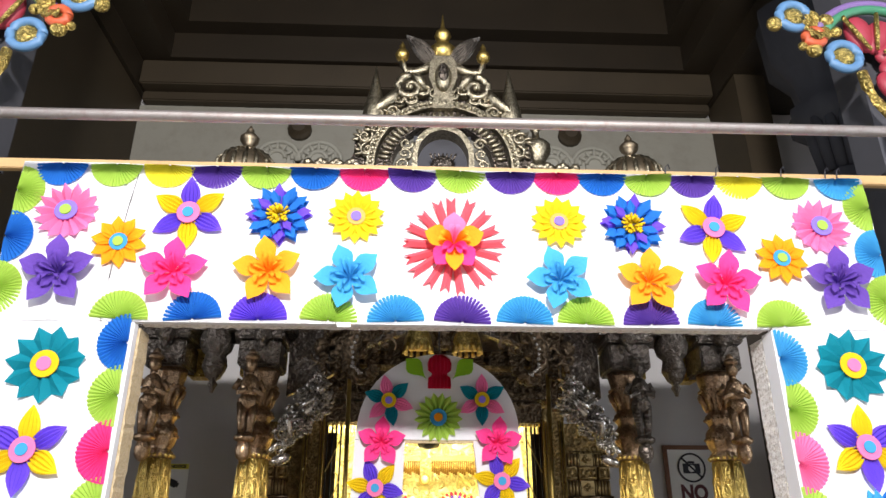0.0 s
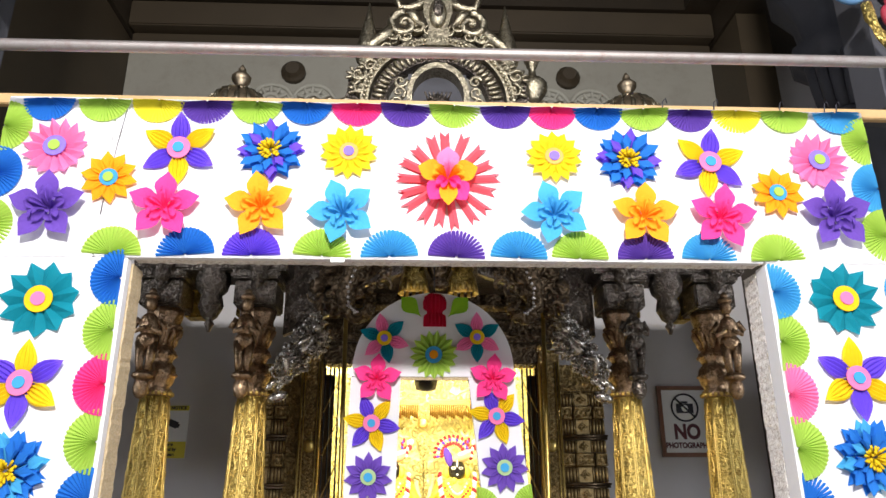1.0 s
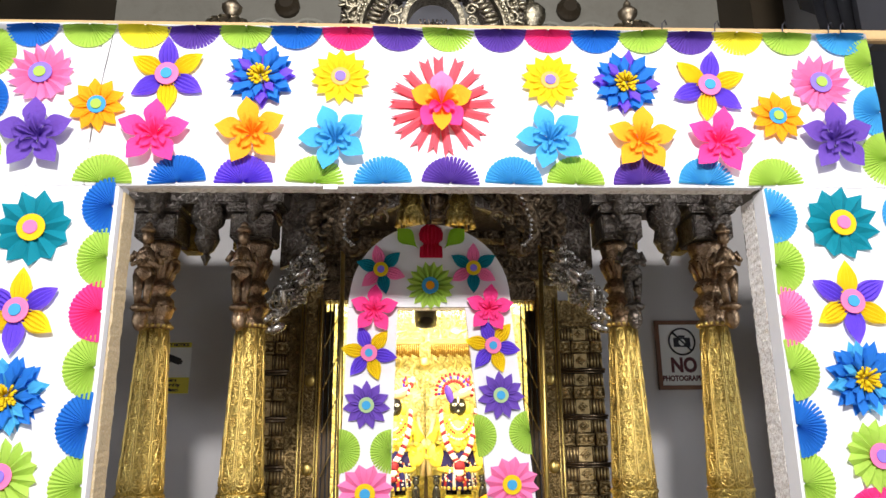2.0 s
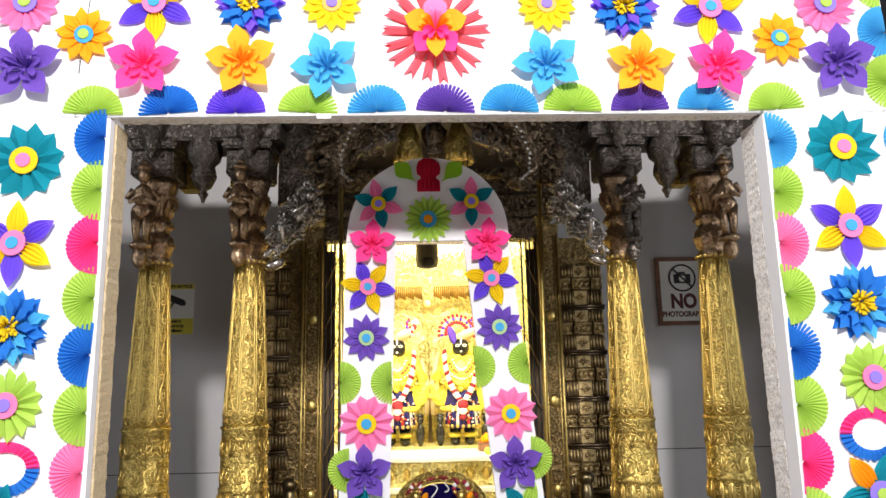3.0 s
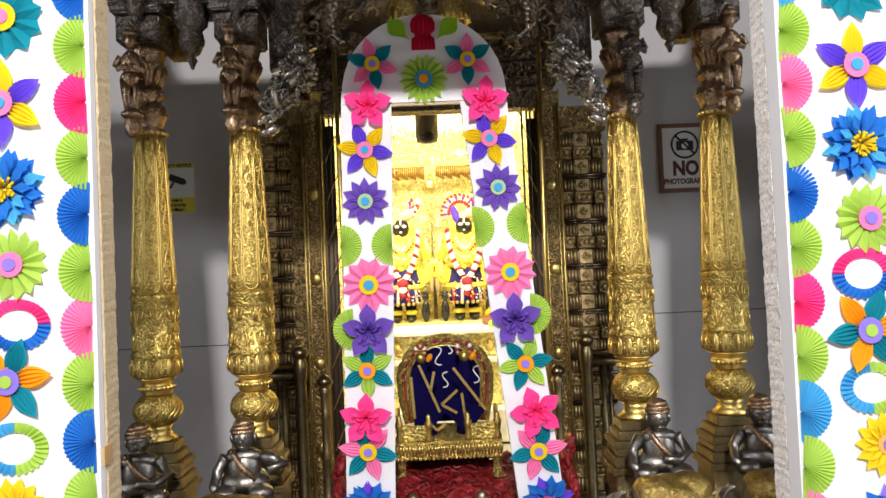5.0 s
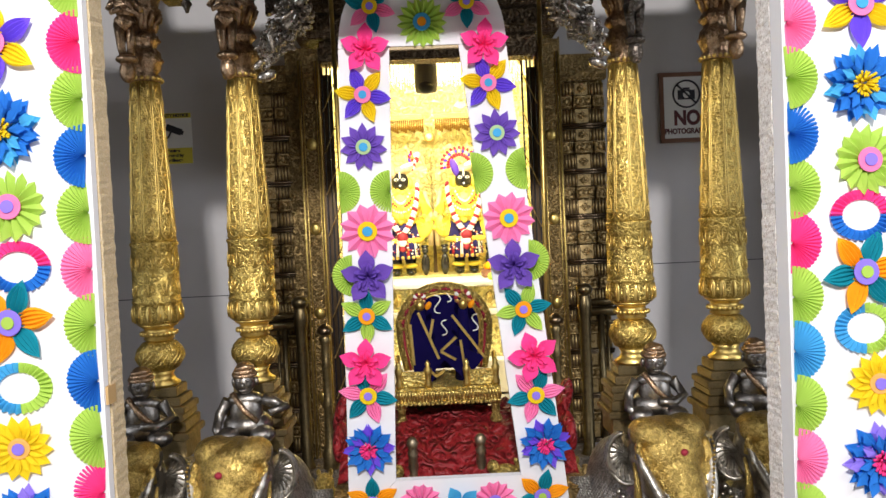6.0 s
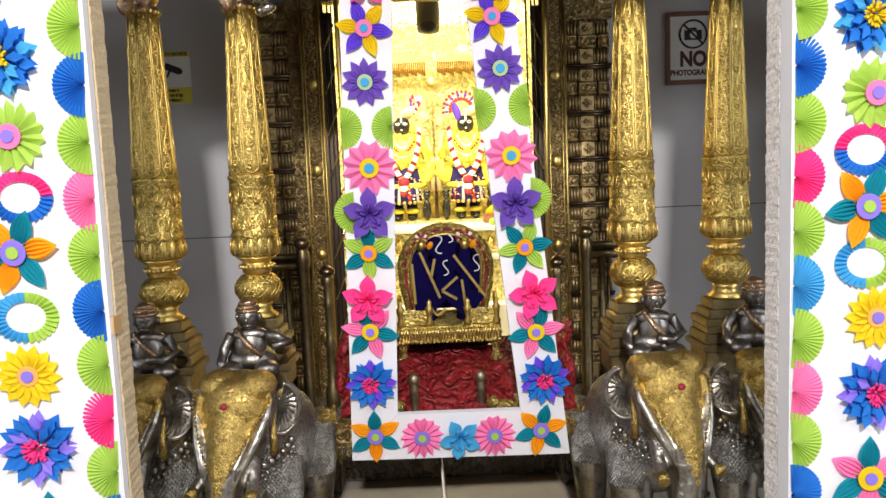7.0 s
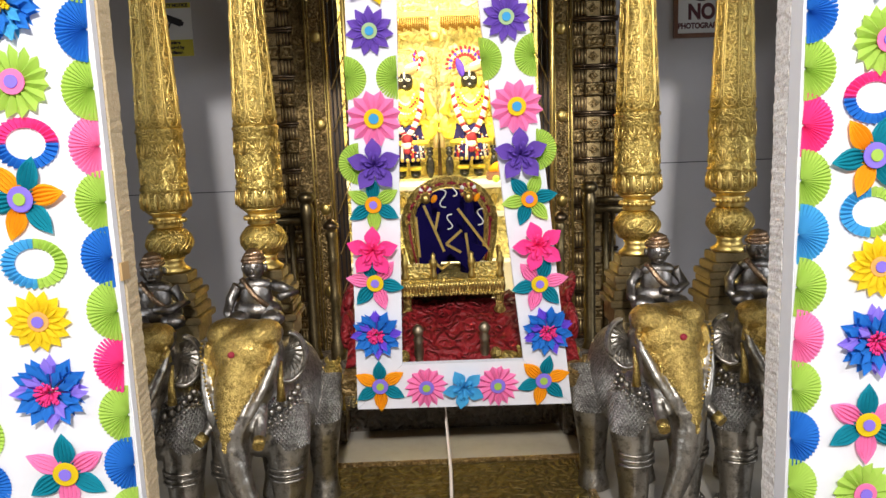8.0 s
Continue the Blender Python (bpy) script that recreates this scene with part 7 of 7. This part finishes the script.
# throne on the swing
TH = SW @ pose(0.147, 0.225, -1.83)
throne = empty("gold_throne", TH, "small gold throne with a blue velvet back and jewelled rim", "throne")
part("seat", cube(-0.245, 0.245, -0.14, 0.16, -0.005, 0.035), THRONE_GOLD, throne, bevel=0.006)
apron = part("apron", cube(-0.235, 0.235, -0.15, -0.142, -0.03, 0.02), THRONE_GOLD, throne)
for k in range(24):
    part("apron_bead", blob(bmesh.new(), (-0.235 + 0.0204 * k, -0.155, -0.032), 0.009, nu=8, nv=6), THRONE_GOLD, apron)
for k in range(34):
    part("fringe_rod", tube(bmesh.new(), [(-0.236 + 0.0143 * k, -0.154, 0.032), (-0.236 + 0.0143 * k, -0.158, 0.008), (-0.236 + 0.0143 * k, -0.155, -0.024)], [0.0035, 0.0062, 0.0035], 7), GOLD_PLAIN, apron, smooth=True)
part("under_panel", cube(-0.2, 0.2, 0.1, 0.12, -0.16, -0.006), LEDGE_BRONZE, throne)
for x in (-0.22, 0.22):
    for y in (-0.12, 0.13):
        part("leg", lathe([(0.022, -0.14), (0.03, -0.13), (0.018, -0.1), (0.02, -0.05), (0.028, -0.02), (0.03, -0.006)], 14, c=(x, y)), GOLD_FINE, throne, smooth=True)
for x in (-0.225, -0.09, 0.09, 0.225):
    part("arm_post", lathe([(0.016, 0.035), (0.02, 0.05), (0.012, 0.07), (0.016, 0.1), (0.02, 0.12), (0.01, 0.135), (0.012, 0.15), (0.002, 0.165)], 14, c=(x, -0.12)), GOLD_PLAIN, throne, smooth=True)
for s in (-1, 1):
    part("arm_grille", cube(*sorted((s * 0.1, s * 0.215)), -0.125, -0.113, 0.04, 0.11), THRONE_GOLD, throne, bevel=0.003)
    part("side_rail", tube(bmesh.new(), [(s * 0.225, -0.12, 0.1), (s * 0.24, 0.13, 0.12)], 0.012, 8), GOLD_PLAIN, throne)
arch_o = lambda r: [(-r * 0.86, 0.04), (-r * 0.97, 0.16)] + arc(0, 0.255, r, 180, 0, 26, r * 0.94) + [(r * 0.97, 0.16), (r * 0.86, 0.04)]
back = part("back_panel", slab(bmesh.new(), arch_o(0.198), 0.17, 0.2), BLUE_BACK, throne, "deep blue velvet back")
for r, w, mat in ((0.178, 0.005, GOLD_PLAIN), (0.192, 0.01, GOLD_FINE), (0.206, 0.01, GARLAND_RED), (0.224, 0.018, GOLD_FINE)):
    bm = tube(bmesh.new(), [(x, 0.165, z) for x, z in arch_o(r)], w, 8)
    part("back_rim", bm, mat, throne)
for k in range(22):
    a = math.pi * k / 21
    part("rim_jewel", blob(bmesh.new(), (0.206 * math.cos(a), 0.15, 0.255 + 0.194 * math.sin(a)), 0.009, nu=8, nv=6), GOLD_PLAIN if k % 2 else GARLAND_RED, throne)
for cx, cz, q, g in ((-0.03, 0.40, 0.6, 1), (0.0, 0.28, 0.5, -1), (0.155, 0.3, 0.55, -1), (0.03, 0.44, 0.4, -1)):
    # silver embroidery: an S with curled ends
    bm = tube(bmesh.new(), [(cx + g * q * 0.026 * math.sin((t - 0.5) * 8.5), 0.162, cz - 0.03 + q * 0.075 * math.sin((t - 0.5) * 3.6)) for t in [i / 30 for i in range(31)]], 0.0036, 6)
    part("silver_scroll", bm, WHITE, back)
for k, x in enumerate((-0.1, 0.09)):
    # small idols wrapped in blue cloth with gold borders, one mesh each
    bm = bmesh.new()
    hx = 0.0 if k else -0.015
    blob(bm, (hx, -0.018, 0.365), (0.022, 0.022, 0.026), nu=14, nv=10, mi=1)
    for j in range(12):
        b2 = 2 * math.pi * j / 12
        q = 0.032 if k else 0.022
        blob(bm, (hx + q * math.cos(b2), 0.0, 0.395 + q * math.sin(b2)), (0.011, 0.01, 0.011), nu=8, nv=6, mi=(2, 4, 2, 1)[j % 4])
    blob(bm, (hx + 0.04, 0.0, 0.36), (0.014, 0.012, 0.022), (0, 30, 0), nu=10, nv=7, mi=3)
    cloth = [(-0.057, 0.27), (-0.075, 0.19), (0.09, 0.115), (0.0, 0.0), (-0.11, 0.12)] if k else [(-0.06, 0.29), (-0.03, 0.34), (0.065, 0.115), (0.03, 0.0), (-0.055, 0.0)]
    slab(bm, cloth, -0.05, -0.03)
    hems = ([(-0.055, 0.32), (0.09, 0.115)], [(-0.04, 0.215), (-0.115, 0.15), (-0.045, 0.107)], [(-0.02, 0.2), (-0.005, 0.07)]) if k else ([(-0.063, 0.285), (-0.053, 0.09)], [(-0.024, 0.34), (0.065, 0.115)], [(0.045, 0.305), (0.025, 0.215)], [(0.02, 0.06), (0.05, 0.03), (0.09, 0.06)])
    for line in hems:
        # broad gold hems of the folded robe
        for p0, p1 in zip(line, line[1:]):
            v = (Vector(p1) - Vector(p0)).normalized()
            n2 = Vector((-v.y, v.x)) * 0.006
            slab(bm, [tuple(Vector(p0) - n2), tuple(Vector(p1) - n2), tuple(Vector(p1) + n2), tuple(Vector(p0) + n2)], -0.058, -0.0505, 1)
    tube(bm, [(0, 0, 0.0), (hx, 0, 0.34)], [0.05, 0.022], 12)
    ob = tagged(part("small_idol", bm, (BLUE_BACK, GOLD_PLAIN, GARLAND_RED, paper("orange"), WHITE)), "small gold idol wrapped in gold-edged blue velvet", "statue", "throne idols")
    ob.matrix_world = TH @ pose(x, 0.0, 0.036)
